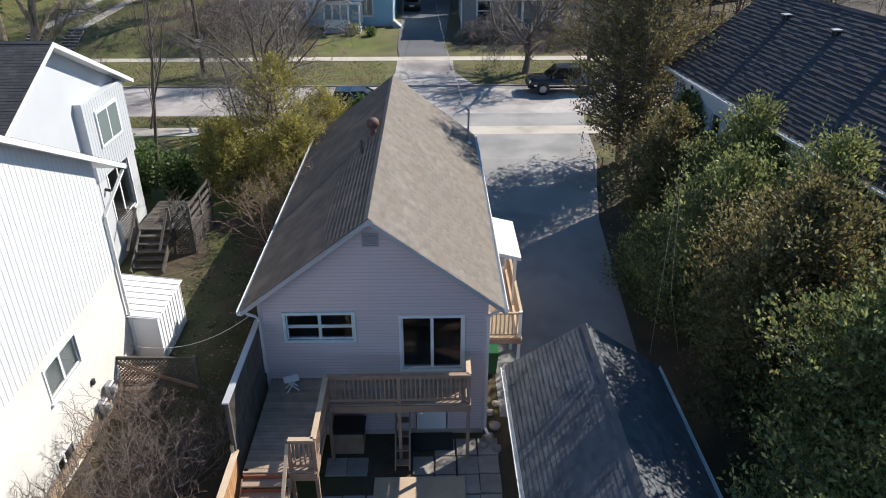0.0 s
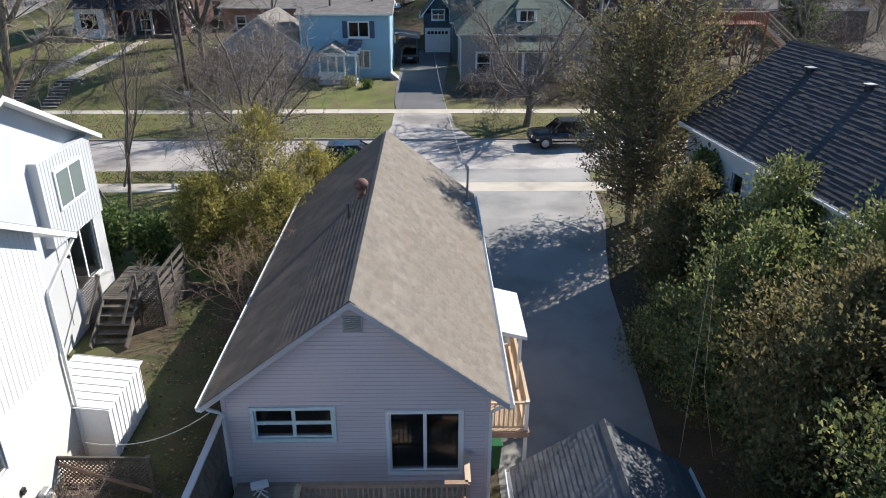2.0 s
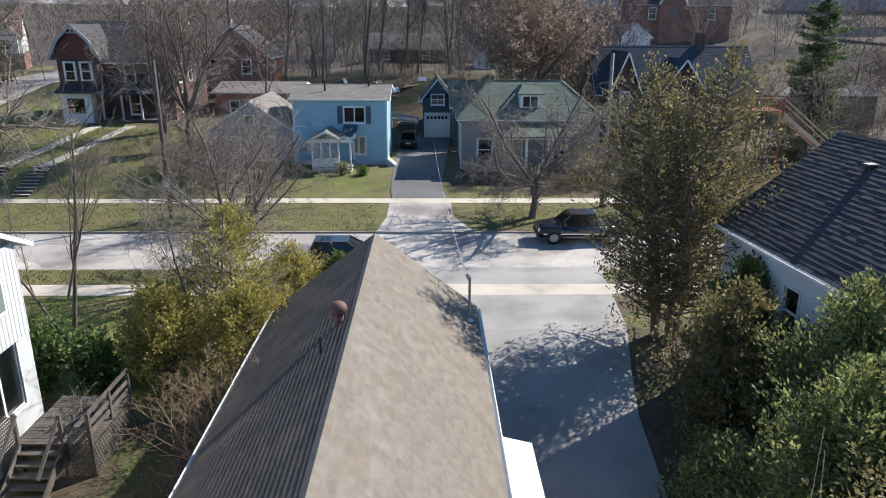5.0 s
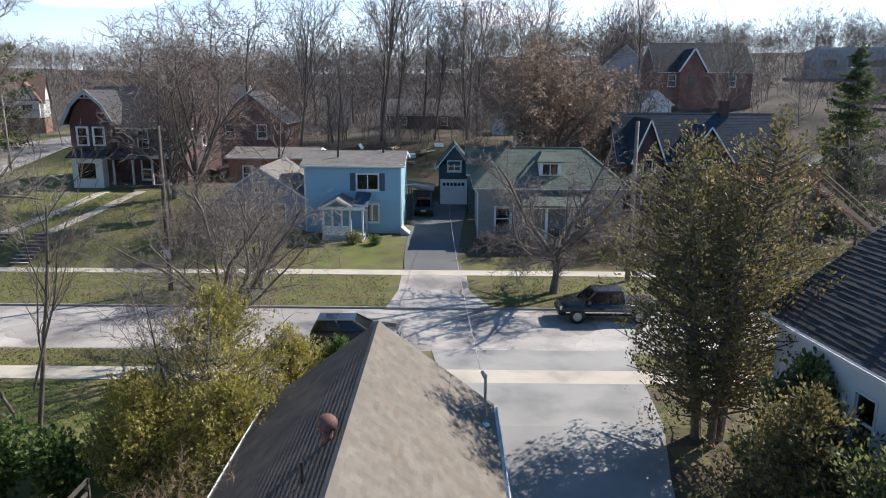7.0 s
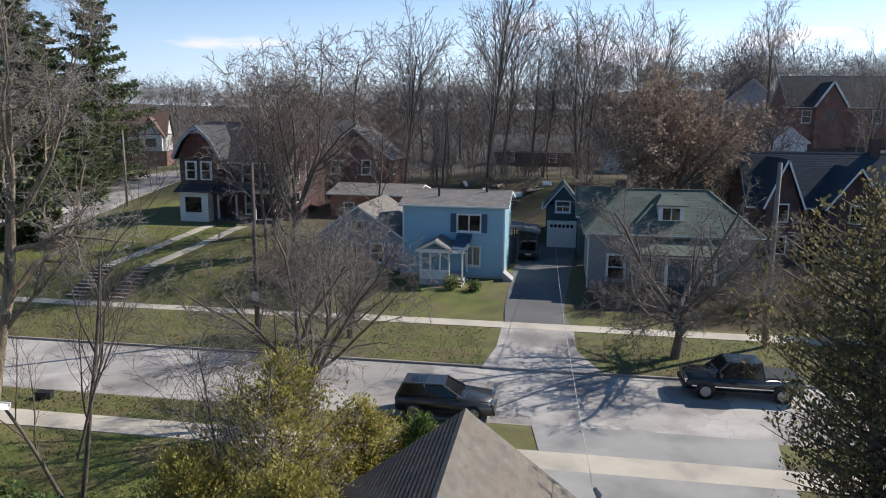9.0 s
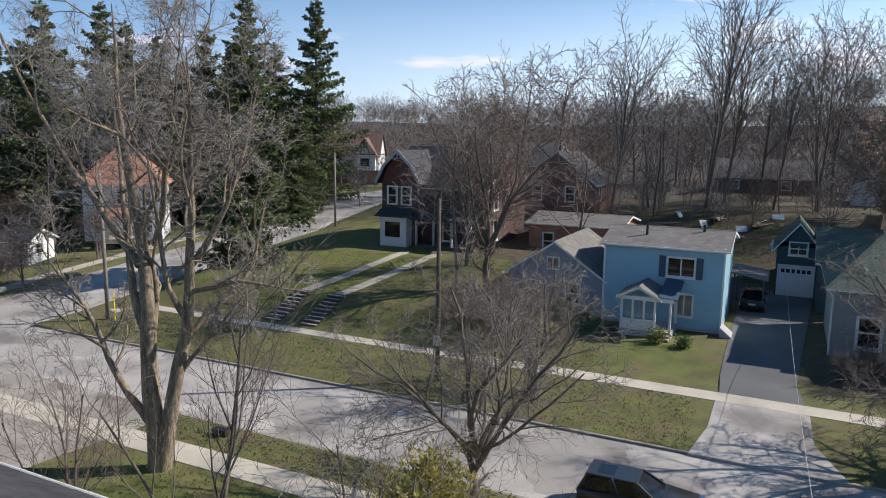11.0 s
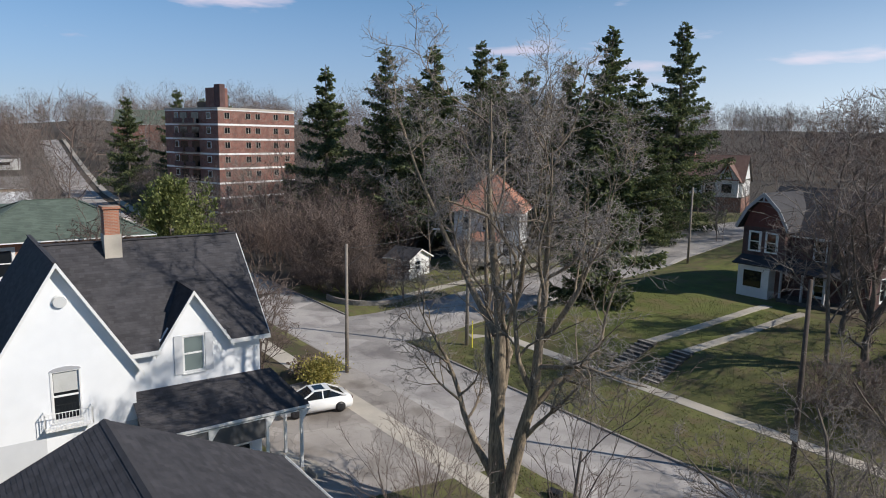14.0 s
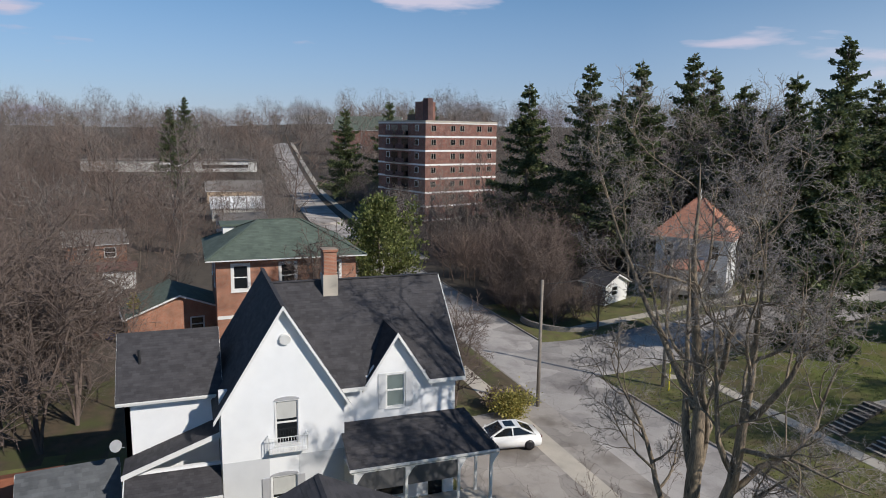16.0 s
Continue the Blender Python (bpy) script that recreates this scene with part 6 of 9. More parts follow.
    for (x0, x1, z0, z1, y0, y1) in ((X(-34.6), X(-32.9), Z(3.7), Z(2.95), 16.3, 20.6),):
        r = slope(h, [(x1, Y(y0), z1), (x0, Y(y0), z0), (x0, Y(y1), z0), (x1, Y(y1), z1)], 0.12, M["white"], "lean_to_roof")
        S = Vector((x0 - x1, 0, z0 - z1))
        shingles(r, (x1, Y(y0), z1 + 0.005), (0, 1, 0), S, lambda s: (0, y1 - y0), S.length, M["shingle_dark"], 0.16, 0.33, seed=53)
        part("fascia", P([(x1, Y(y0) - 0.02, z1 - 0.22), (x0, Y(y0) - 0.02, z0 - 0.22), (x0, Y(y0) - 0.02, z0 + 0.02), (x1, Y(y0) - 0.02, z1 + 0.02)], (0, -0.05, 0)), M["white"], r)
        part("fascia", B(x1, x1 + 0.05, Y(y0), Y(y1), z1 - 0.2, z1 + 0.02), M["white"], r)
    wall(h, (X(-34.7), Y(16.7), 0), (0, 1, 0), 3.9, Z(3.8), WS, [(0.6, 1.6, 0.9, 2.4), (2.2, 3.2, 0.2, 2.3)], 0.2)
    wall(h, (wx, Y(16.7), 0), (1, 0, 0), 1.4, Z(3.8), WS, (), 0.2)
    for y in (16.6, 18.6, 20.4):
        part("post", B(X(-33.2), X(-33.1), Y(y), Y(y) + 0.1, 0, Z(2.9)), M["white"], h)
    dish = part("satellite_dish", R((wx + 0.1, Y(16.2), Z(4.5)), (wx + 0.45, Y(15.9), Z(4.7)), 0.03), M["galv"], h, "pale grey satellite dish")
    bm = bmesh.new()
    bmesh.ops.create_cone(bm, cap_ends=True, segments=20, radius1=0.1, radius2=0.3, depth=0.1, matrix=pose(wx + 0.5, Y(15.85), Z(4.8), 75, 0, 120))
    part("reflector", bm, M["galv"], dish)


white_house()


def simple_window(h, O, U, o, **k):
    k.setdefault("pane", M["dark_glass"])
    return window(h, O, U, o, **k)


def block(name, m, label, x, y, H, wall_m, roof_m, trim_m, ridge, along="y", over=0.35, opens=None, category="house", expo=0.22, tab=0.45, win=None, fine=True, seed=60):
    """A plain gabled house of the given plan, with its windows."""
    h = thing(name, m, label, category)
    g = along
    opens = opens or {}
    rise = ridge - H
    faces = house_box(h, x[0], x[1], y[0], y[1], H, wall_m, opens, g, rise)
    for k, ops in opens.items():
        O, U, L = faces[k]
        for o in ops:
            kw = dict(win or {})
            if len(o) > 4:
                kw.update(o[4])
            simple_window(h, O, U, o[:4], **kw)
    gable_roof(h, x[0], x[1], y[0], y[1], H + 0.02, ridge + 0.05, over, roof_m, trim_m, along=along, seed=seed, expo=expo, tab=tab, end_over=over, fine=fine, gutter=fine)
    return h


# ---- across the street ----
def blue_house():
    zb = 0.75
    h = block("house", pose(-6.9, 70.0, zb), "two-storey sky-blue sided house with low roof and dark shutters", (-4.75, 3.35), (0, 8), 5.95, M["blue"], M["shingle_beige"], M["white"], 6.75, "x",
              opens={"s": [(4.4, 6.2, 3.85, 5.15), (5.1, 6.2, 1.1, 2.6, dict(blind=0.95, pane=M["glass"]))]}, win=dict(grid=(2, 1), tw=0.09), seed=61)
    for x in (-0.92, 1.56):
        part("shutter", B(x, x + 0.45, -0.06, -0.005, 3.75, 5.25), M["slate_blue"], h, "slate-blue shutter")
    for i in range(25):
        z = 0.3 + i * 0.224
        if not (0.95 < z < 2.8 or 3.6 < z < 5.3):
            part("siding_course", B(-4.75, 3.35, -0.012, 0.0, z, z + 0.1), M["blue"], h)
    part("corner_board", B(-4.82, -4.7, -0.05, 0.05, 0, 6.0), M["white"], h)
    part("corner_board", B(3.3, 3.42, -0.05, 0.05, 0, 6.0), M["white"], h)
    part("foundation", B(-4.78, 3.38, -0.05, 8, -0.4, 0.3), M["grey_trim"], h)
    part("flue", R((-2.2, 2.0, 6.3), (-2.2, 2.0, 7.3), 0.09), M["dark_metal"], h)
    part("flue", R((1.6, 3.4, 6.5), (1.6, 3.4, 7.2), 0.1), M["dark_metal"], h)
    # porch
    pr = part("porch", B(-2.85, 0.55, -3.2, -0.1, 0.1, 0.55), M["grey_trim"], h, "white gabled front porch")
    for x in (-2.75, -2.0, -1.25, -0.55, 0.45):
        part("column", B(x - 0.07, x + 0.07, -3.15, -3.0, 0.55, 2.65), M["white"], pr)
    part("column", B(0.38, 0.52, -0.3, -0.15, 0.55, 2.65), M["white"], pr)
    part("parapet", B(-2.8, -0.5, -3.12, -3.06, 0.55, 1.25), M["white"], pr)
    part("beam", B(-2.95, 0.65, -3.25, -2.95, 2.6, 2.85), M["white"], pr)
    for p in range(4):
        part("pane", B(-2.65 + p * 0.55, -2.15 + p * 0.55, -3.09, -3.07, 1.3, 2.55), M["glass"], pr)
    gable_roof(pr, -2.95, -0.25, -3.3, -0.05, 2.85, 3.55, 0.15, M["shingle_beige"], M["white"], seed=63, gutter=False, end_over=0.1, expo=0.22)
    slope(pr, [(-0.35, -3.2, 2.95), (0.85, -3.2, 2.85), (0.85, -0.05, 3.6), (-0.35, -0.05, 3.7)], 0.1, M["slate_blue"], "porch_roof")
    for i in range(3):
        part("step", B(-0.45, 0.5, -3.2 - 0.3 * (i + 1), -3.2 - 0.3 * i, -0.2, 0.42 - 0.16 * i), M["concrete"], pr)
    bh = part("cellar_hatch", P([(3.4, -0.9, 0.0), (3.4, -0.9, 0.75), (4.3, -0.9, 0.0)], (0, 1.7, 0)), M["grey_trim"], h, "sloping grey cellar hatch")
    part("hatch_edge", K((3.42, -0.93, 0.78), (4.33, -0.93, 0.02), 0.06, 0.08), M["white"], bh)
    wing = block("house", pose(-16.0, 70.3, zb), "grey-blue gabled cottage wing with white trim", (-3.1, 4.2), (0, 9), 3.2, mat("grey_blue_siding", (0.29, 0.325, 0.39), (0.24, 0.27, 0.33), 0.6), M["shingle_beige"], M["white"], 5.6, "y",
          opens={"s": [(1.2, 2.2, 1, 2.5), (4.6, 5.6, 1, 2.5)]}, seed=65)
    gw = part("attic_window", B(-0.1, 0.9, -0.05, 0.0, 3.45, 4.45), M["white"], wing, "white attic window")
    for x in (0.0, 0.44):
        part("pane", B(x, x + 0.36, -0.06, -0.05, 3.55, 4.35), M["dark_glass"], gw)


blue_house()


def green_house():
    h = thing("house", pose(8.9, 70.0, 0.75), "grey bungalow with green hipped shingle roof and white porch columns", "house")
    opens = {"s": [(1.4, 2.6, 0.9, 2.7), (7.9, 8.9, 0.9, 2.7)]}
    grey = mat("grey_render", (0.30, 0.30, 0.30), None, 0.8)
    faces = house_box(h, -5.9, 5.9, -2.0, 7.0, 4.4, grey, opens)
    for o in opens["s"]:
        simple_window(h, *faces["s"][:2], o, grid=(1, 2), tw=0.14)
    hip(h, -5.9, 5.9, -2.0, 7.0, 4.4, 7.3, 0.5, 3.2, M["shingle_green"], M["white"], "x", seed=71)
    d = part("dormer", B(-0.9, 0.9, -1.0, 1.5, 4.9, 6.45), M["white"], h, "white dormer with paired windows")
    for k in range(2):
        part("pane", B(-0.62 + k * 0.66, -0.06 + k * 0.66, -1.03, -1.0, 5.35, 6.2), M["dark_glass"], d)
    slope(d, [(-1.15, -1.3, 6.45), (1.15, -1.3, 6.45), (0.6, 0.2, 7.1), (-0.6, 0.2, 7.1)], 0.08, M["shingle_green"], "dormer_roof")
    slope(d, [(-1.15, -1.3, 6.45), (-0.6, 0.2, 7.1), (-0.6, 1.6, 7.1), (-1.15, 1.6, 6.45)], 0.08, M["shingle_green"], "dormer_roof")
    slope(d, [(1.15, -1.3, 6.45), (0.6, 0.2, 7.1), (0.6, 1.6, 7.1), (1.15, 1.6, 6.45)], 0.08, M["shingle_green"], "dormer_roof")
    pr = part("porch", B(-2.6, 2.9, -4.3, -2.05, 0, 0.6), M["old_wood"], h, "front porch with white columns")
    for x in (-2.4, -0.6, 1.2, 2.7):
        part("column", B(x - 0.1, x + 0.1, -4.25, -4.05, 0.6, 3.3), M["white"], pr)
    slope(pr, [(-2.9, -4.6, 3.3), (3.2, -4.6, 3.3), (3.2, -2.0, 4.1), (-2.9, -2.0, 4.1)], 0.12, M["shingle_green"], "porch_roof")
    part("beam", B(-2.7, 3.0, -4.4, -4.2, 3.05, 3.28), M["white"], pr)
    for i in range(22):
        part("baluster", B(-2.4 + i * 0.23, -2.36 + i * 0.23, -4.2, -4.16, 0.6, 1.4), M["old_wood"], pr)
    part("rail", B(-2.5, 2.8, -4.22, -4.14, 1.4, 1.46), M["old_wood"], pr)
    downpipe(h, [(-6.3, -2.3, 4.3), (-6.0, -2.1, 3.9), (-6.0, -2.1, 0.2)])
    # front parapet steps and hedge boxes
    g = block("garage", pose(1.1, 86.0, 0.78), "dark teal gabled garage with white panelled door", (-1.65, 1.65), (0, 7), 4.4, M["teal"], M["shingle_green"], M["white"], 6.4, "y",
              opens={"s": [(0.25, 2.95, 0.05, 2.7, dict(grid=(1, 1), tw=0.1, sill=False)), (1.0, 2.3, 3.7, 4.7, dict(grid=(2, 2), tw=0.12))]}, seed=73, category="garage")
    dr = part("garage_door", B(-1.42, 1.3, -0.03, 0.0, 0.02, 2.72), M["white"], g, "white panelled garage door with small lights")
    for i in range(6):
        part("door_light", B(-1.2 + i * 0.4, -0.92 + i * 0.4, -0.045, -0.03, 2.1, 2.42), M["dark_glass"], dr)
    for i in range(3):
        for k in range(4):
            part("door_panel", B(-1.3 + k * 0.65, -0.78 + k * 0.65, -0.045, -0.03, 0.2 + i * 0.62, 0.7 + i * 0.62, bevel=0.01), M["white"], dr)
    block("house", pose(4.6, 84.0, 0.78), "teal rear wing with green roof", (-2.0, 2.0), (-4, 6), 4.2, M["teal"], M["shingle_green"], M["white"], 6.3, "x", seed=75)


green_house()


def red_house():
    h = block("house", pose(-31.5, 82.0, 2.95), "large dark red brick Victorian house with ornate gable and bay windows", (-5.5, 5.5), (0, 11), 6.3, M["brick_dark"], M["shingle_dark"], M["grey_trim"], 10.0, "x",
              opens={"s": [(6.2, 7.2, 4.0, 5.8), (8.6, 9.6, 4.0, 5.8), (6.4, 7.4, 0.9, 2.9)], "e": [(2, 3, 4, 5.8), (5, 6, 4, 5.8), (2, 3, 1, 2.9)]}, seed=81)
    # front gabled bay
    b = part("bay", B(-5.4, -1.4, -1.2, 0.05, 0, 6.6), M["brick_dark"], h, "projecting red brick bay")
    part("gable_wall", P([(-5.4, -1.2, 6.6), (-1.4, -1.2, 6.6), (-2.0, -1.2, 8.1), (-3.4, -1.2, 9.4), (-4.8, -1.2, 8.1)], (0, 1.25, 0)), mat("dark_red_gable_shingle", (0.17, 0.066, 0.058), (0.11, 0.045, 0.04), 0.9, 3, 40, 0.4), b, "red shingled gable")
    for s in (-1, 1):
        slope(b, [(-3.4, -1.7, 9.75), (-3.4 + s * 1.5, -1.7, 8.35), (-3.4 + s * 1.5, 5, 8.35), (-3.4, 5, 9.75)], 0.15, M["shingle_dark"], "roof")
        slope(b, [(-3.4 + s * 1.5, -1.7, 8.35), (-3.4 + s * 2.5, -1.7, 6.5), (-3.4 + s * 2.5, 5, 6.5), (-3.4 + s * 1.5, 5, 8.35)], 0.15, M["shingle_dark"], "roof")
        part("barge_board", K((-3.4, -1.75, 9.65), (-3.4 + s * 1.5, -1.75, 8.25), 0.08, 0.28), M["grey_trim"], b)
        part("barge_board", K((-3.4 + s * 1.5, -1.75, 8.25), (-3.4 + s * 2.5, -1.75, 6.45), 0.08, 0.28), M["grey_trim"], b)
    part("gable_truss", K((-4.2, -1.72, 8.95), (-2.6, -1.72, 8.95), 0.1), M["grey_trim"], b)
    part("gable_truss", K((-3.4, -1.72, 8.9), (-3.4, -1.72, 9.7), 0.1), M["grey_trim"], b)
    for x in (-4.7, -3.1):
        w = part("window", B(x - 0.12, x + 1.12, -1.26, -1.2, 4.3, 6.2), M["white"], b, "tall white framed window")
        part("pane", B(x + 0.1, x + 0.9, -1.28, -1.26, 4.45, 5.2), M["dark_glass"], w)
        part("pane", B(x + 0.1, x + 0.9, -1.28, -1.26, 5.3, 6.05), M["dark_glass"], w)
    # ground floor bay and porch
    lb = part("lower_bay", B(-5.0, -2.0, -2.3, -1.2, 0, 3.3), M["white"], h, "white wooden ground floor bay")
    for x in (-4.4,):
        part("pane", B(x, x + 1.7, -2.33, -2.3, 1.2, 2.7), M["dark_glass"], lb)
    slope(lb, [(-5.4, -2.7, 3.3), (-1.6, -2.7, 3.3), (-1.6, -1.2, 3.95), (-5.4, -1.2, 3.95)], 0.1, M["shingle_dark"], "bay_roof")
    p = part("porch", B(-1.2, 5.0, -2.2, -0.05, 0, 0.6), M["old_wood"], h, "dark timber front porch")
    for x in (-1.0, 0.9, 2.8, 4.8):
        part("column", B(x - 0.09, x + 0.09, -2.15, -1.97, 0.6, 3.2), M["grey_trim"], p)
    slope(p, [(-1.5, -2.6, 3.2), (5.3, -2.6, 3.2), (5.3, -0.05, 4.0), (-1.5, -0.05, 4.0)], 0.12, M["shingle_dark"], "porch_roof")
    # red brick wings and white sheds behind
    block("house", pose(-18.5, 86, 2.2), "orange-red brick rear wing with flat metal roof", (-4.5, 4.5), (0, 8), 3.6, M["brick_orange"], M["shingle_beige"], M["white"], 4.3, "x", opens={"s": [(1.5, 2.5, 1, 2.6), (5.5, 6.5, 1, 2.6)]}, seed=83)
    block("house", pose(-24.5, 100, 3.0), "tall red brick gabled house with white windows", (-4.5, 4.5), (0, 9), 6.0, M["brick_red"], M["shingle_beige"], M["white"], 9.5, "y", opens={"s": [(1.5, 2.6, 3.8, 5.5), (5.5, 6.6, 3.8, 5.5)], "e": [(2, 3, 3.8, 5.5)]}, seed=84)
    block("shed", pose(-14.0, 84, 1.0), "white gabled garden building", (-1.7, 1.7), (0, 4), 2.6, M["white"], M["shingle_beige"], M["white"], 4.4, "y", opens={"s": [(1.2, 2.2, 1.0, 2.4)]}, category="shed", seed=85)


red_house()


def hill_steps():
    for x in (-34.2, -31.0):
        s = thing("garden_steps", pose(x, 59.5, level(x, 59.5) + 0.1), "concrete garden steps up a grass bank with thin rail", "steps", "paired bank steps")
        n = 9
        for i in range(n):
            part("step", B(0, 1.35, 0.42 * i, 4.0, 0.18 * i - 0.3, 0.18 * (i + 1)), M["old_wood"], s)
            part("nosing", B(0.02, 1.33, 0.42 * i - 0.02, 0.42 * i + 0.17, 0.18 * (i + 1), 0.18 * (i + 1) + 0.03), M["concrete"], s)
        strip("path", [((x + 0.2, 63.4), (x + 1.1, 63.4)), ((x + 0.95, 69), (x + 1.8, 69)), ((x + 1.65, 77.5), (x + 2.5, 77.5))], M["concrete"], "narrow concrete garden path", 0.17, category="path")


hill_steps()


def tudor_house():
    red_tile = mat("red_brown_tile", (0.20, 0.125, 0.105), (0.13, 0.08, 0.066), 0.9, 2, 45, 0.5, spread=0.12)
    h = block("house", pose(-71.6, 127, level(-71.6, 127) - 0.2, 0, 0, 22) @ Matrix.Scale(0.9, 4), "half-timbered white and brown house with red-brown tiled roof", (-6, 6), (0, 9), 6.2, M["white"], red_tile, M["old_wood"], 10.8, "x",
              opens={"s": [(1.5, 2.8, 3.6, 5.3), (5.4, 6.8, 3.6, 5.3), (9, 10.4, 3.6, 5.3)]}, seed=91)
    part("lower_wall", B(-6.05, 6.05, -0.06, 0, 0, 3.0), M["brick_red"], h)
    for i in (0, 1, 3, 4, 5, 7, 8, 9, 11):
        part("timber", B(-6 + i, -5.85 + i, -0.05, 0, 3.0, 6.2), M["old_wood"], h)
    part("timber", B(-6, 6, -0.06, 0, 3.0, 3.2), M["old_wood"], h)
    part("lower_wall", B(6.0, 6.06, 0.0, 9.0, 0, 3.0), M["brick_red"], h)
    for i in range(7):
        part("timber", B(6.0, 6.05, 0.2 + 1.4 * i, 0.4 + 1.4 * i, 3.2, 6.4), M["old_wood"], h)
    for z in (3.0, 6.2):
        part("timber", B(6.0, 6.065, 0, 9, z, z + 0.22), M["old_wood"], h)
    g = part("front_gable", P([(1.5, -1.2, 3.2), (5.5, -1.2, 3.2), (5.5, -1.2, 6.4), (3.5, -1.2, 9.2), (1.5, -1.2, 6.4)], (0, 1.2, 0)), M["white"], h)
    for x0, z0, x1, z1 in ((1.5, 6.4, 5.5, 6.4), (2.5, 6.4, 3.5, 8.9), (4.5, 6.4, 3.5, 8.9), (3.5, 6.4, 3.5, 9.0)):
        part("timber", K((x0, -1.24, z0), (x1, -1.24, z1), 0.08, 0.2), M["red_wood"], g)
    for s in (-1, 1):
        slope(g, [(3.5, -1.7, 9.6), (3.5 + s * 2.5, -1.7, 6.1), (3.5 + s * 2.5, 3, 6.1), (3.5, 3, 9.6)], 0.15, red_tile, "roof")
    part("pane", B(2.6, 4.4, -1.24, -1.2, 4.0, 5.6), M["dark_glass"], g)
    part("chimney", B(-4.5, -3.5, 3, 4, 9, 12.5), M["brick_red"], h)


tudor_house()


def orange_house():
    h = thing("house", pose(-68.2, 76.4, 2.2, 0, 0, 40), "white stucco house with terracotta tiled hipped roof", "house")
    opens = {"s": [(1.0, 2.0, 3.9, 5.5), (3.5, 4.5, 3.9, 5.5), (6.0, 7.0, 3.9, 5.5), (1.0, 2.0, 0.9, 2.7), (6.0, 7.0, 0.9, 2.7)], "e": [(1.2, 2.2, 3.9, 5.5), (5.0, 6.0, 3.9, 5.5), (1.2, 2.2, 0.9, 2.6)]}
    faces = house_box(h, -4.0, 4.0, -3.6, 3.6, 6.2, M["pale_grey"], opens)
    for k, ops in opens.items():
        for o in ops:
            simple_window(h, *faces[k][:2], o, grid=(1, 2), tw=0.12)
    hip(h, -4.0, 4.0, -3.6, 3.6, 6.2, 10.5, 0.6, 4.2, M["shingle_orange"], M["white"], "x", expo=0.3, tab=0.5, seed=95)
    part("finial", R((0, 0, 10.4), (0, 0, 11.6), 0.15, 0.02), M["white"], h)
    part("chimney", B(-3.9, -3.0, -1.6, -0.7, 6.6, 9.4), M["dark_metal"], h)
    p = part("porch", B(-1.8, 1.8, -6.0, -3.65, 0, 0.5), M["concrete"], h)
    for x in (-1.6, 1.6):
        part("column", B(x - 0.15, x + 0.15, -5.9, -5.6, 0.5, 3), M["white"], p)
    slope(p, [(-2.2, -6.3, 3.0), (2.2, -6.3, 3.0), (1.5, -3.6, 3.8), (-1.5, -3.6, 3.8)], 0.12, M["shingle_orange"], "porch_roof")
    block("shed", pose(-69.2, 64.6, level(-69.2, 64.6), 0, 0, 20), "small white clapboard shed", (-1.6, 1.6), (-2, 2), 2.5, M["white"], M["shingle_dark"], M["white"], 3.4, "x", opens={"e": [(1.2, 2.2, 1, 2)]}, category="shed", seed=97)


orange_house()


def cedar_column(m):
    return cedar("columnar_cedar", m, 131, 5.0, 0.7, M["cedar_gold"], "narrow yellow-green columnar evergreen", 1800, 0.2, 24, gap=0.1)


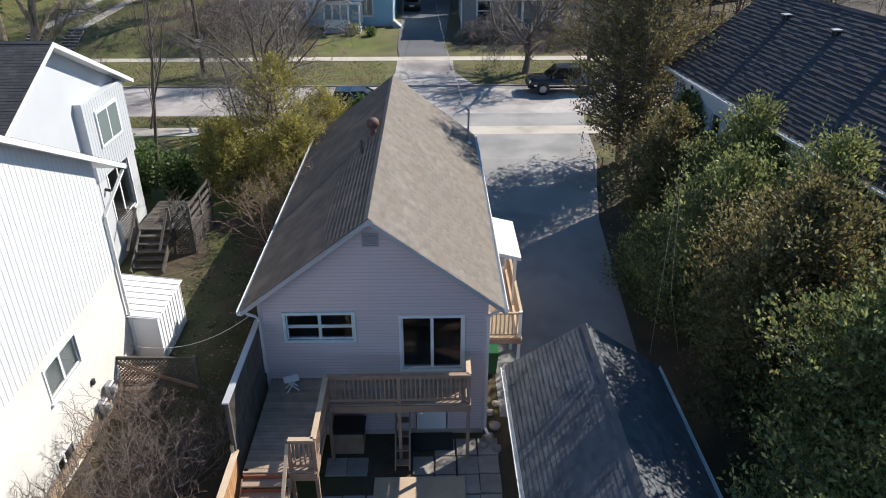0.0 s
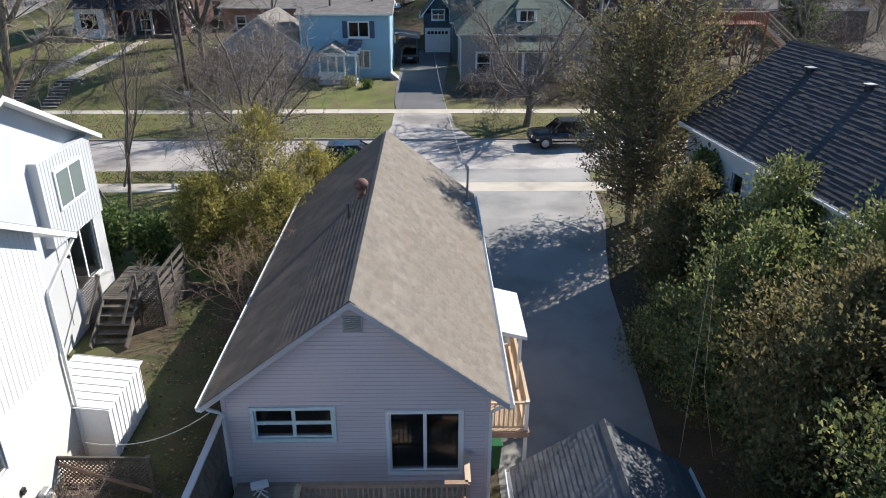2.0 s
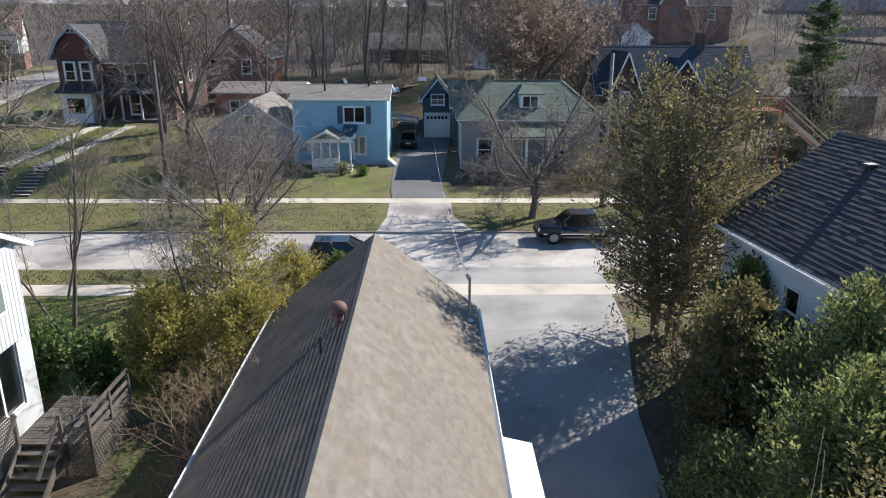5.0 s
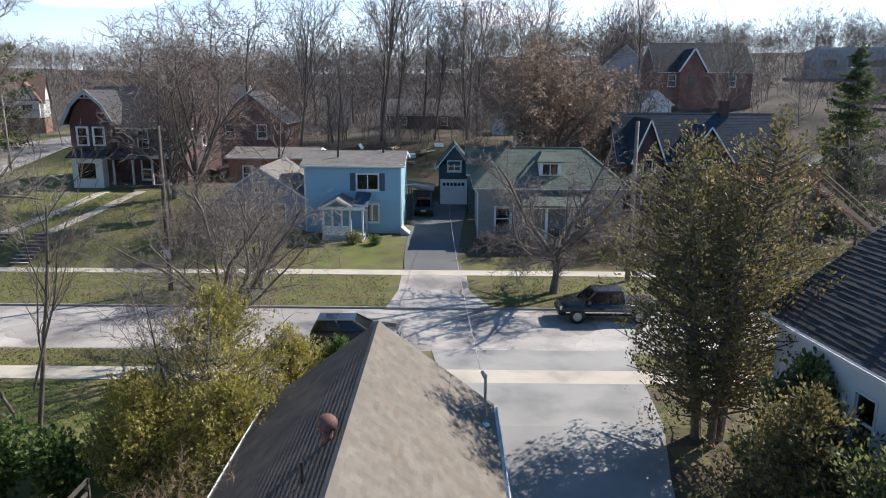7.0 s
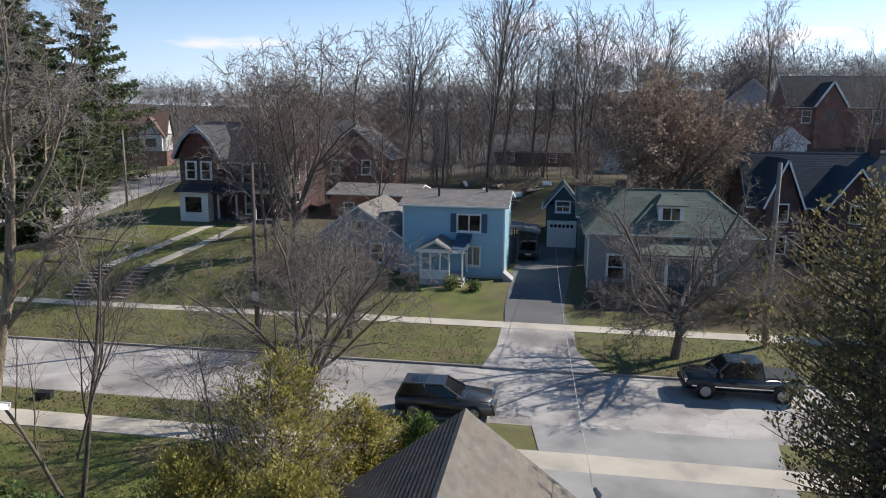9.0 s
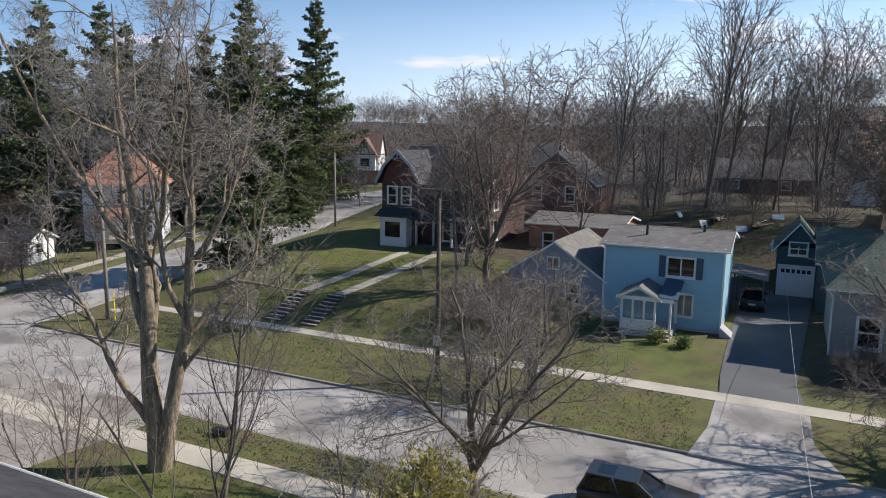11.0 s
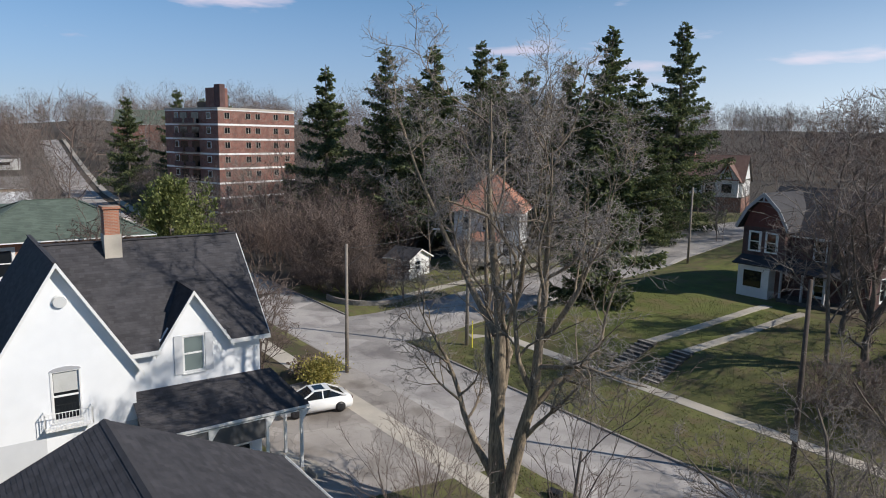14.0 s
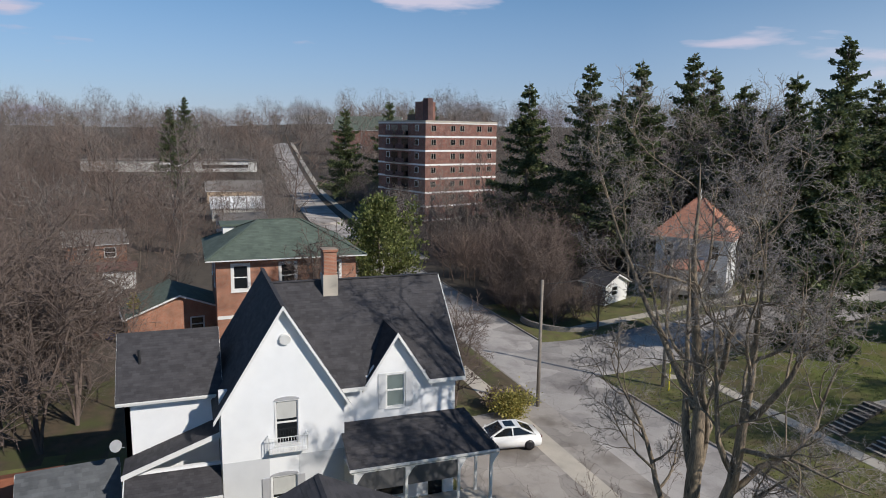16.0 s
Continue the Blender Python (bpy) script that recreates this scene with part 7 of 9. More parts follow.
def green_roof_house():
    h = thing("house", pose(-71, 28.0, 0.1), "two-storey orange-red brick house with green hipped roof", "house")
    opens = {"e": [(1.5, 2.7, 5.6, 7.7), (5.7, 6.9, 5.6, 7.7), (9.8, 11, 5.6, 7.7), (1.5, 2.7, 1, 3)], "s": [(2, 3.2, 5.6, 7.7), (8, 9.2, 5.6, 7.7)]}
    faces = house_box(h, -6, 6, -6.3, 6.3, 8.4, M["brick_orange"], opens)
    for k, ops in opens.items():
        for o in ops:
            simple_window(h, *faces[k][:2], o, grid=(1, 2), tw=0.25)
    hip(h, -6, 6, -6.3, 6.3, 8.4, 11.1, 0.9, 5.2, M["shingle_green"], M["white"], "y", expo=0.3, tab=0.5, seed=101)
    part("band", B(6.0, 6.04, -6.3, 6.3, 2.9, 3.2), M["white"], h)
    d = part("dormer", B(-5.0, -2.4, -5.2, -2.0, 7.4, 10.2), M["white"], h, "white flat-roofed dormer")
    part("dormer_roof", B(-5.4, -2.2, -5.5, -1.7, 10.2, 10.4), M["shingle_green"], d)
    a = block("house", pose(-72.5, 18.0, 0.1, 0, 0, 8), "low brick annexe with green shingle roof", (-3.5, 3.5), (-4.5, 4.5), 2.8, M["brick_orange"], M["shingle_green"], M["white"], 4.5, "x", opens={"e": [(5.5, 6.6, 0.9, 2.2)]}, seed=103)
    block("house", pose(-78, 8, 0.1, 0, 0, -10), "brown brick bungalow among bare trees", (-5, 5), (-3.5, 3.5), 2.7, M["brick_dark"], M["shingle_beige"], M["white"], 4.6, "x", seed=104)
    block("house", pose(-163.5, 30.0, level(-163.5, 30)), "pale low house with a white roof along the far street", (-4, 4), (-5.5, 5.5), 3.0, M["cream"], M["metal_white"], M["white"], 5.0, "y", fine=False, seed=105)
    block("house", pose(-199, 31.5, level(-199, 31.5)), "yellowish low house with a pale grey roof along the far street", (-5, 5), (-7, 7), 3.4, M["pale_wood"], M["shingle_beige"], M["white"], 5.6, "y", fine=False, seed=106)
    lb = thing("building", pose(-274.5, 15.0, level(-274, 15) - 0.5), "long low flat-roofed white building among woods", "building")
    part("wall", B(-6, 6, -29, 29, 0, 4.2), M["white"], lb)
    part("roof", B(-6.5, 6.5, -29.5, 29.5, 4.2, 4.6), M["shingle_beige"], lb)
    part("window", B(6, 6.06, 10, 26, 1.8, 2.8), M["dark_glass"], lb)
    sh = thing("shed", at(-96, 11), "small white garden shed with red-brown roof", "shed")
    part("wall", B(-1.6, 1.6, -2, 2, 0, 2.3), M["white"], sh)
    part("roof", P([(-1.9, -2.3, 2.3), (1.9, -2.3, 2.3), (1.9, -2.3, 2.5), (0, -2.3, 3.2), (-1.9, -2.3, 2.5)], (0, 4.6, 0)), M["rust"], sh)
    cedar_column(at(-70, 14.6))
    block("shed", pose(-37.0, 13.6, 0.0, 0, 0, 6), "small outbuilding with a grey shingle roof behind the white house", (-1.5, 1.5), (-1.9, 1.9), 2.5, M["white_stucco"], M["shingle_grey"], M["white"], 3.5, "y", category="shed", seed=150)
    block("shed", pose(-38.9, 11.0, 0.0, 0, 0, 6), "low shed with a red-brown metal roof", (-1.6, 1.6), (-1.6, 1.6), 1.9, M["old_wood"], M["red_wood"], M["old_wood"], 2.4, "y", category="shed", fine=False, seed=151)
    for k, (x, y) in enumerate(((-72.5, 9.6), (-72.2, 10.8), (-71.8, 12.2))):
        b = thing("storage_bin", at(x, y, 20 * k), "blue plastic storage bin" if k != 1 else "red-brown plastic storage bin", "bin")
        part("body", B(-0.45, 0.45, -0.35, 0.35, 0, 0.9, bevel=0.04), M["blue_plastic"] if k != 1 else M["rust"], b)
        part("lid", B(-0.48, 0.48, -0.38, 0.38, 0.9, 0.97, bevel=0.02), M["black"], b)


green_roof_house()


def apartment():
    h = thing("apartment_building", pose(-138, 65.5, -1.0, 0, 0, 17), "seven-storey brown-red brick apartment block with pale floor bands", "building")
    W, D, n, fh = 18.0, 19.0, 8, 2.85
    H = n * fh
    part("wall", B(-W, 0, 0, D, 0, H), M["brick_apt"], h)
    for k in range(1, n + 1):
        part("floor_band", B(-W - 0.06, 0.06, -0.06, D + 0.06, k * fh - 0.26, k * fh + 0.1), M["white"], h)
    part("parapet", B(-W - 0.1, 0.1, -0.1, D + 0.1, H - 0.05, H + 0.35), M["concrete"], h)
    part("lift_tower", B(-5.5, -2.5, 1.2, 4.2, H, H + 4.2), M["brick_apt"], h, "red brick lift tower")
    part("lift_tower", B(-2.4, -0.6, 1.0, 2.2, H, H + 4.8), M["brick_dark"], h)
    part("roof_box", B(-14, -9, 5, 9, H, H + 1.8), M["old_wood"], h)
    for k in range(n):
        for y in (2.0, 7.0, 9.4, 14.0, 17.0):
            w = part("window", B(0.0, 0.09, y - 0.62, y + 0.62, k * fh + 1.05, k * fh + 2.2), M["concrete"], h)
            part("pane", B(0.09, 0.1, y - 0.55, y - 0.04, k * fh + 1.1, k * fh + 2.2), M["dark_glass"], w)
            part("pane", B(0.09, 0.1, y + 0.04, y + 0.55, k * fh + 1.1, k * fh + 2.2), M["dark_glass"], w)
        for x in (-3.0, -14.0):
            w = part("window", B(x - 0.65, x + 0.65, -0.09, 0, k * fh + 1.0, k * fh + 2.3), M["white"], h)
            part("pane", B(x - 0.55, x + 0.55, -0.1, -0.09, k * fh + 1.1, k * fh + 2.2), M["dark_glass"], w)
        for x in (-11.5, -7.5):
            b = part("balcony", B(x - 1.6, x + 1.6, -1.4, 0, k * fh + 0.0, k * fh + 0.16), M["concrete"], h, "concrete balcony with dark recess")
            part("balcony_rail", B(x - 1.6, x + 1.6, -1.4, -1.34, k * fh + 0.16, k * fh + 1.1), M["brick_dark"], b)
            part("balcony_door", B(x - 1.2, x + 1.2, -0.04, -0.01, k * fh + 0.2, k * fh + 2.3), M["dark_glass"], b)
    b2 = block("building", pose(-300, 94, level(-300, 94) - 0.3, 0, 0, 65), "brick hall with green roof beyond the trees", (-14, 14), (-6, 6), 10, M["brick_red"], M["shingle_green"], M["white"], 15.5, "x", opens={"s": [(4, 6, 1.5, 4), (10, 12, 1.5, 4), (18, 20, 1.5, 4)]}, category="building", fine=False, seed=111)
    for k, (x, y, wm) in enumerate(((-122, 31, "brick_orange"), (-137, 29, "white"), (-118, 6, "brick_orange"))):
        block("house", pose(x, y, 0, 0, 0, 5 * k), "low pale house among bare trees" if wm == "white" else "low brick house among bare trees", (-5, 5), (-4, 4), 3.0, M[wm], M["shingle_beige"], M["white"], 4.4, "y", fine=False, opens={"e": [(1.5, 3, 1, 2.3), (5, 6.5, 1, 2.3)]}, seed=112)


apartment()


def far_right():
    h = block("house", pose(21.2, 84, 0.7), "dark red brick gothic house with navy roof and white gable trim", (-3, 14), (0, 9), 5.4, M["brick_dark"], M["shingle_navy"], M["white"], 9.9, "x", opens={"s": [(2, 3, 1, 3), (8, 9, 3, 5), (12, 13, 3, 5)]}, seed=121)
    for x, w_, zr in ((-0.8, 2.9, 9.3), (5.2, 4.6, 8.6)):
        g = part("front_gable", P([(x - w_ / 2, -2.5, 0), (x + w_ / 2, -2.5, 0), (x + w_ / 2, -2.5, 5.4), (x, -2.5, zr), (x - w_ / 2, -2.5, 5.4)], (0, 2.45, 0)), M["brick_dark"], h)
        for s in (-1, 1):
            slope(g, [(x, -2.9, zr + 0.25), (x + s * (w_ / 2 + 0.35), -2.9, 5.1), (x + s * (w_ / 2 + 0.35), 4, 5.1), (x, 4, zr + 0.25)], 0.12, M["shingle_navy"], "roof")
            part("barge_board", K((x, -2.95, zr + 0.16), (x + s * (w_ / 2 + 0.3), -2.95, 5.1), 0.06, 0.16), M["white"], g)
        for z in (1.0, 3.9):
            w = part("window", B(x - 0.5, x + 0.5, -2.56, -2.5, z, z + 1.7), M["white"], g)
            part("pane", B(x - 0.38, x + 0.38, -2.58, -2.56, z + 0.12, z + 1.58), M["dark_glass"], w)
    part("chimney", B(8.5, 9.3, 4, 4.8, 9.5, 11.3), M["brick_dark"], h)
    block("house", pose(29.5, 112, level(29.5, 112)), "white gabled house behind trees", (-2.2, 2.2), (0, 10), 6.4, M["white_stucco"], M["shingle_beige"], M["white"], 8.1, "y", opens={"s": [(0.8, 1.5, 3.6, 5.0), (2.8, 3.5, 3.6, 5.0)], "w": [(2, 3, 3.6, 5.0), (6, 7, 3.6, 5.0)]}, fine=False, seed=123)
    h = block("house", pose(43, 132, level(43, 132) - 0.4), "large pink-red brick house with hipped gables", (-8, 8), (0, 10), 6.4, M["brick_red"], M["shingle_dark"], M["white"], 11.0, "x", opens={"s": [(2, 3.2, 3.8, 5.6), (6, 7.2, 3.8, 5.6), (12, 13.2, 3.8, 5.6)]}, fine=False, seed=125)
    g = part("front_gable", P([(-4.5, -1.5, 0), (-0.5, -1.5, 0), (-0.5, -1.5, 6.4), (-2.5, -1.5, 9.6), (-4.5, -1.5, 6.4)], (0, 1.5, 0)), M["brick_red"], h)
    for s in (-1, 1):
        slope(g, [(-2.5, -1.9, 9.9), (-2.5 + s * 2.4, -1.9, 6.2), (-2.5 + s * 2.4, 4, 6.2), (-2.5, 4, 9.9)], 0.15, M["shingle_dark"], "roof")
        part("barge_board", K((-2.5, -1.95, 9.8), (-2.5 + s * 2.4, -1.95, 6.1), 0.08, 0.3), M["white"], g)
    part("pane", B(-3.2, -1.8, -1.54, -1.5, 4.0, 5.6), M["dark_glass"], g)
    block("house", pose(34, 150, level(34, 150) - 0.3), "grey gabled house on the rise", (-4, 4), (0, 8), 5, M["grey_trim"], M["shingle_dark"], M["white"], 8.5, "y", fine=False, seed=127)
    s = thing("school_building", pose(92, 168, level(92, 168), 0, 0, -20), "long flat-roofed pale grey hall", "building")
    part("wall", B(-12, 40, 0, 20, 0, 6), M["grey_trim"], s)
    part("roof_edge", B(-12.3, 40.3, -0.3, 20.3, 6, 6.6), M["galv"], s)
    for i in range(10):
        part("pane", B(-10 + i * 4.8, -7.5 + i * 4.8, -0.06, 0, 2.4, 4.0), M["dark_glass"], s)
    p = thing("boundary_wall", pose(66, 136, level(66, 136), 0, 0, -20), "long pale concrete boundary wall", "wall")
    part("panel", B(4, 34, 0, 0.3, 0, 1.6), M["concrete"], p)
    # sheds, planks and a red-brown deck stair behind the right-hand house
    block("house", pose(48, 96, 0.7), "low dark flat-roofed house with white door", (-6, 8), (0, 8), 4.0, M["old_wood"], M["shingle_dark"], M["white"], 4.6, "x", opens={"s": [(2, 3, 0.1, 2.2)]}, fine=False, seed=129)
    part("door", B(-4.2, -3.1, -0.1, 0.0, 0.1, 2.3), M["white"], bpy.data.objects[max(o.name for o in bpy.data.objects if o.name.startswith("house") and o.type == "EMPTY")], "white back door")
    d = thing("deck_stair", pose(25.2, 61.5, 0.7), "red-brown stained timber deck with stairs", "deck")
    for i in range(20):
        part("deck_board", B(-3.0, 2.0, 0 + i * 0.15, 0.135 + i * 0.15, 5.9, 5.95), M["red_wood"], d)
    for x in (-3, -0.5, 2):
        for y in (0.05, 2.95):
            part("post", B(x - 0.06, x + 0.06, y - 0.06, y + 0.06, 0, 6.9), M["red_wood"], d)
    for y in (0.05, 2.95):
        part("rail", K((-3, y, 6.9), (2, y, 6.9), 0.1, 0.06), M["pale_wood"], d)
        for i in range(34):
            part("baluster", B(-2.95 + i * 0.145, -2.91 + i * 0.145, y - 0.02, y + 0.02, 5.95, 6.9), M["red_wood"], d)
    for i in range(29):
        part("tread", B(2.0 + 0.26 * i, 2.3 + 0.26 * i, 0.2, 1.6, 5.75 - 0.2 * i, 5.8 - 0.2 * i), M["red_wood"], d)
    for y in (0.2, 1.6):
        part("handrail", K((2, y, 6.9), (9.5, y, 1.0), 0.08), M["pale_wood"], d)
        part("stringer", K((2, y, 5.8), (9.5, y, 0.05), 0.05, 0.25), M["pale_wood"], d)


far_right()

# ---- vehicles ----
def car(m, label, paint, L=4.6, Wd=1.85, Hh=1.45, kind="sedan", name="car", rim="galv", spoke="chrome"):
    """A parked car: nose towards local +x."""
    c = thing(name, m, label, "car")
    hl, hw = L / 2, Wd / 2
    g, sh = 0.22, (0.94 if kind == "sedan" else 1.0)
    if kind == "sedan":
        low = [(-hl, 0.5), (-hl + 0.05, sh - 0.02), (-hl + 0.9, sh + 0.06), (hl - 1.3, sh + 0.04), (hl - 0.15, sh - 0.16), (hl, 0.5), (hl - 0.05, g), (-hl + 0.1, g)]
        cab = [(-hl + 0.42, sh + 0.04), (-hl + 1.4, Hh - 0.02), (-hl + 2.5, Hh), (hl - 1.15, sh + 0.0)]
    else:
        low = [(-hl, 0.5), (-hl + 0.03, sh), (hl - 1.35, sh + 0.04), (hl - 0.15, sh - 0.08), (hl, 0.55), (hl - 0.05, g + 0.1), (-hl + 0.1, g + 0.1)]
        cab = [(-hl + 0.08, sh), (-hl + 0.35, Hh), (hl - 2.3, Hh), (hl - 1.45, sh)]

    def loft(prof, w0, w1, z0, z1):
        bm = bmesh.new()
        half = lambda z: w0 + (w1 - w0) * min(1, max(0, (z - z0) / (z1 - z0)))
        a = [bm.verts.new((x, -half(z), z)) for x, z in prof]
        b = [bm.verts.new((x, half(z), z)) for x, z in prof]
        bm.faces.new(a)
        bm.faces.new(b[::-1])
        n = len(a)
        for i in range(n):
            bm.faces.new((a[i], b[i], b[(i + 1) % n], a[(i + 1) % n]))
        return bm
    bm = loft(low, hw, hw - 0.06, 0.5, sh)
    bmesh.ops.bevel(bm, geom=list(bm.edges), offset=0.06, segments=3, affect="EDGES")
    part("body", bm, paint, c, smooth=True)
    bm = loft(cab, hw - 0.1, hw - 0.3, sh, Hh)
    bmesh.ops.bevel(bm, geom=list(bm.edges), offset=0.04, segments=2, affect="EDGES")
    part("glasshouse", bm, M["dark_glass"], c, "dark tinted windows")
    xs = [p[0] for p in cab]
    bm = bmesh.new()
    box(bm, xs[1] - 0.05, xs[2] + 0.05, -hw + 0.29, hw - 0.29, Hh - 0.03, Hh + 0.03, bevel=0.02)
    roof = part("roof", bm, paint, c)
    part("sunroof", B(xs[1] + 0.3, xs[1] + 0.95, -0.42, 0.42, Hh + 0.03, Hh + 0.036), M["dark_glass"], roof)
    for s in (-1, 1):
        for (x0, z0), (x1, z1) in ((cab[0], cab[1]), (cab[3], cab[2]), (((cab[0][0] + cab[3][0]) / 2, sh), ((cab[1][0] + cab[2][0]) / 2, Hh))):
            part("pillar", K((x0, s * (hw - 0.1), z0), (x1, s * (hw - 0.3), z1), 0.07, 0.09), paint, c)
        part("mirror", B(cab[3][0] - 0.25, cab[3][0] - 0.1, s * hw - 0.1, s * hw + 0.1, sh, sh + 0.13, bevel=0.03), paint, c)
        part("headlight", B(hl - 0.18, hl - 0.02, s * 0.62 - 0.2, s * 0.62 + 0.2, sh - 0.22, sh - 0.1, bevel=0.02), M["chrome"], c)
        part("tail_light", B(-hl - 0.01, -hl + 0.08, s * 0.68 - 0.16, s * 0.68 + 0.16, sh - 0.2, sh - 0.06, bevel=0.02), M["rust"], c)
        for x in (-hl + 0.85, hl - 0.9):
            r = 0.33 if kind == "sedan" else 0.37
            w = part("wheel", R((x, s * (hw - 0.2), r), (x, s * (hw + 0.01), r), r, n=24), M["black"], c, "black tyre", True)
            part("rim", R((x, s * (hw + 0.0), r), (x, s * (hw + 0.02), r), r * 0.64, n=16), M[rim], w)
            for k in range(5):
                a = 2 * math.pi * k / 5
                part("spoke", K((x, s * (hw + 0.025), r), (x + 0.6 * r * math.cos(a), s * (hw + 0.025), r + 0.6 * r * math.sin(a)), 0.03, 0.05), M[spoke], w)
    part("bumper", B(hl - 0.1, hl + 0.03, -hw + 0.15, hw - 0.15, 0.3, 0.5, bevel=0.03), M["black"], c)
    part("plate", B(-hl - 0.03, -hl - 0.01, -0.25, 0.25, 0.55, 0.68), M["blind"], c)
    return c


white_paint = plain("white_car_paint", (0.8, 0.8, 0.8), 0.25, 0, 0.5, 0.6)
black_paint = plain("black_car_paint", (0.012, 0.012, 0.014), 0.25, 0, 0.5, 0.8)
navy_paint = plain("dark_grey_car_paint", (0.035, 0.032, 0.032), 0.3, 0.2, 0.5, 0.7)
car(pose(-39.2, 38.0, 0.14, 0, 0, 262), "white four-door car with sunroof parked beside the white house", white_paint, rim="dark_metal", spoke="dark_metal")
car(pose(-4.15, 44.9, 0.01, 0, 0, 1), "dark sport utility car parked at the kerb", navy_paint, 4.45, 1.85, 1.52, "suv")
car(pose(-1.9, 80, 0.9, 0, 0, 90), "dark car parked under a carport", navy_paint, 4.5, 1.8, 1.5, "sedan")


def pickup(m):
    c = thing("pickup_truck", m, "black crew-cab pickup truck parked on the street", "truck")
    L, hw = 5.4, 0.97
    bm = bmesh.new()
    prism(bm, [(-2.7, -hw, 0.45), (-2.7, -hw, 1.12), (1.2, -hw, 1.12), (2.55, -hw, 1.05), (2.7, -hw, 0.8), (2.7, -hw, 0.45)], (0, 2 * hw, 0))
    bmesh.ops.bevel(bm, geom=list(bm.edges), offset=0.05, segments=2, affect="EDGES")
    part("body", bm, black_paint, c, smooth=True)
    bm = bmesh.new()
    a = [(-0.95, 1.1), (-0.8, 1.78), (0.75, 1.78), (1.45, 1.1)]
    lo = [bm.verts.new((x, -hw + 0.06 + 0.2 * (z > 1.2), z)) for x, z in a]
    hi = [bm.verts.new((x, hw - 0.06 - 0.2 * (z > 1.2), z)) for x, z in a]
    bm.faces.new(lo)
    bm.faces.new(hi[::-1])
    for i in range(4):
        bm.faces.new((lo[i], hi[i], hi[(i + 1) % 4], lo[(i + 1) % 4]))
    part("glasshouse", bm, M["dark_glass"], c)
    part("roof", B(-0.85, 0.8, -0.73, 0.73, 1.75, 1.83, bevel=0.03), black_paint, c)
    part("bed_cover", B(-2.65, -1.0, -0.85, 0.85, 1.12, 1.2, bevel=0.02), M["black"], c)
    for s in (-1, 1):
        for x0, x1 in ((-0.95, -0.8), (0.05, 0.05), (1.45, 0.75)):
            part("pillar", K((x0, s * (hw - 0.06), 1.1), (x1, s * (hw - 0.26), 1.78), 0.08), black_paint, c)
        part("mirror", B(1.05, 1.2, s * hw - 0.05, s * hw + 0.2, 1.15, 1.38, bevel=0.03), black_paint, c)
        part("headlight", B(2.6, 2.72, s * 0.72 - 0.2, s * 0.72 + 0.2, 0.8, 0.98), M["chrome"], c)
        for x in (-1.75, 1.75):
            w = part("wheel", R((x, s * (hw - 0.25), 0.39), (x, s * (hw + 0.03), 0.39), 0.39, n=24), M["black"], c, "black tyre", True)
            part("rim", R((x, s * (hw + 0.02), 0.39), (x, s * (hw + 0.045), 0.39), 0.25, n=16), M["galv"], w)
            part("wheel_arch", R((x, s * (hw - 0.02), 0.45), (x, s * (hw + 0.015), 0.45), 0.47, n=20), M["black"], c)
        part("side_trim", B(-2.5, 2.4, s * hw - 0.01, s * hw + 0.015, 0.62, 0.68), M["chrome"], c)
    part("bumper", B(2.62, 2.8, -0.9, 0.9, 0.45, 0.72, bevel=0.04), M["dark_metal"], c)
    part("grille", B(2.66, 2.74, -0.5, 0.5, 0.75, 1.0), M["dark_metal"], c)
    for k in range(3):
        part("grille_bar", B(2.74, 2.76, -0.48, 0.48, 0.79 + 0.08 * k, 0.82 + 0.08 * k), M["chrome"], c)


pickup(pose(9.6, 49.7, 0.01, 0, 0, 180))


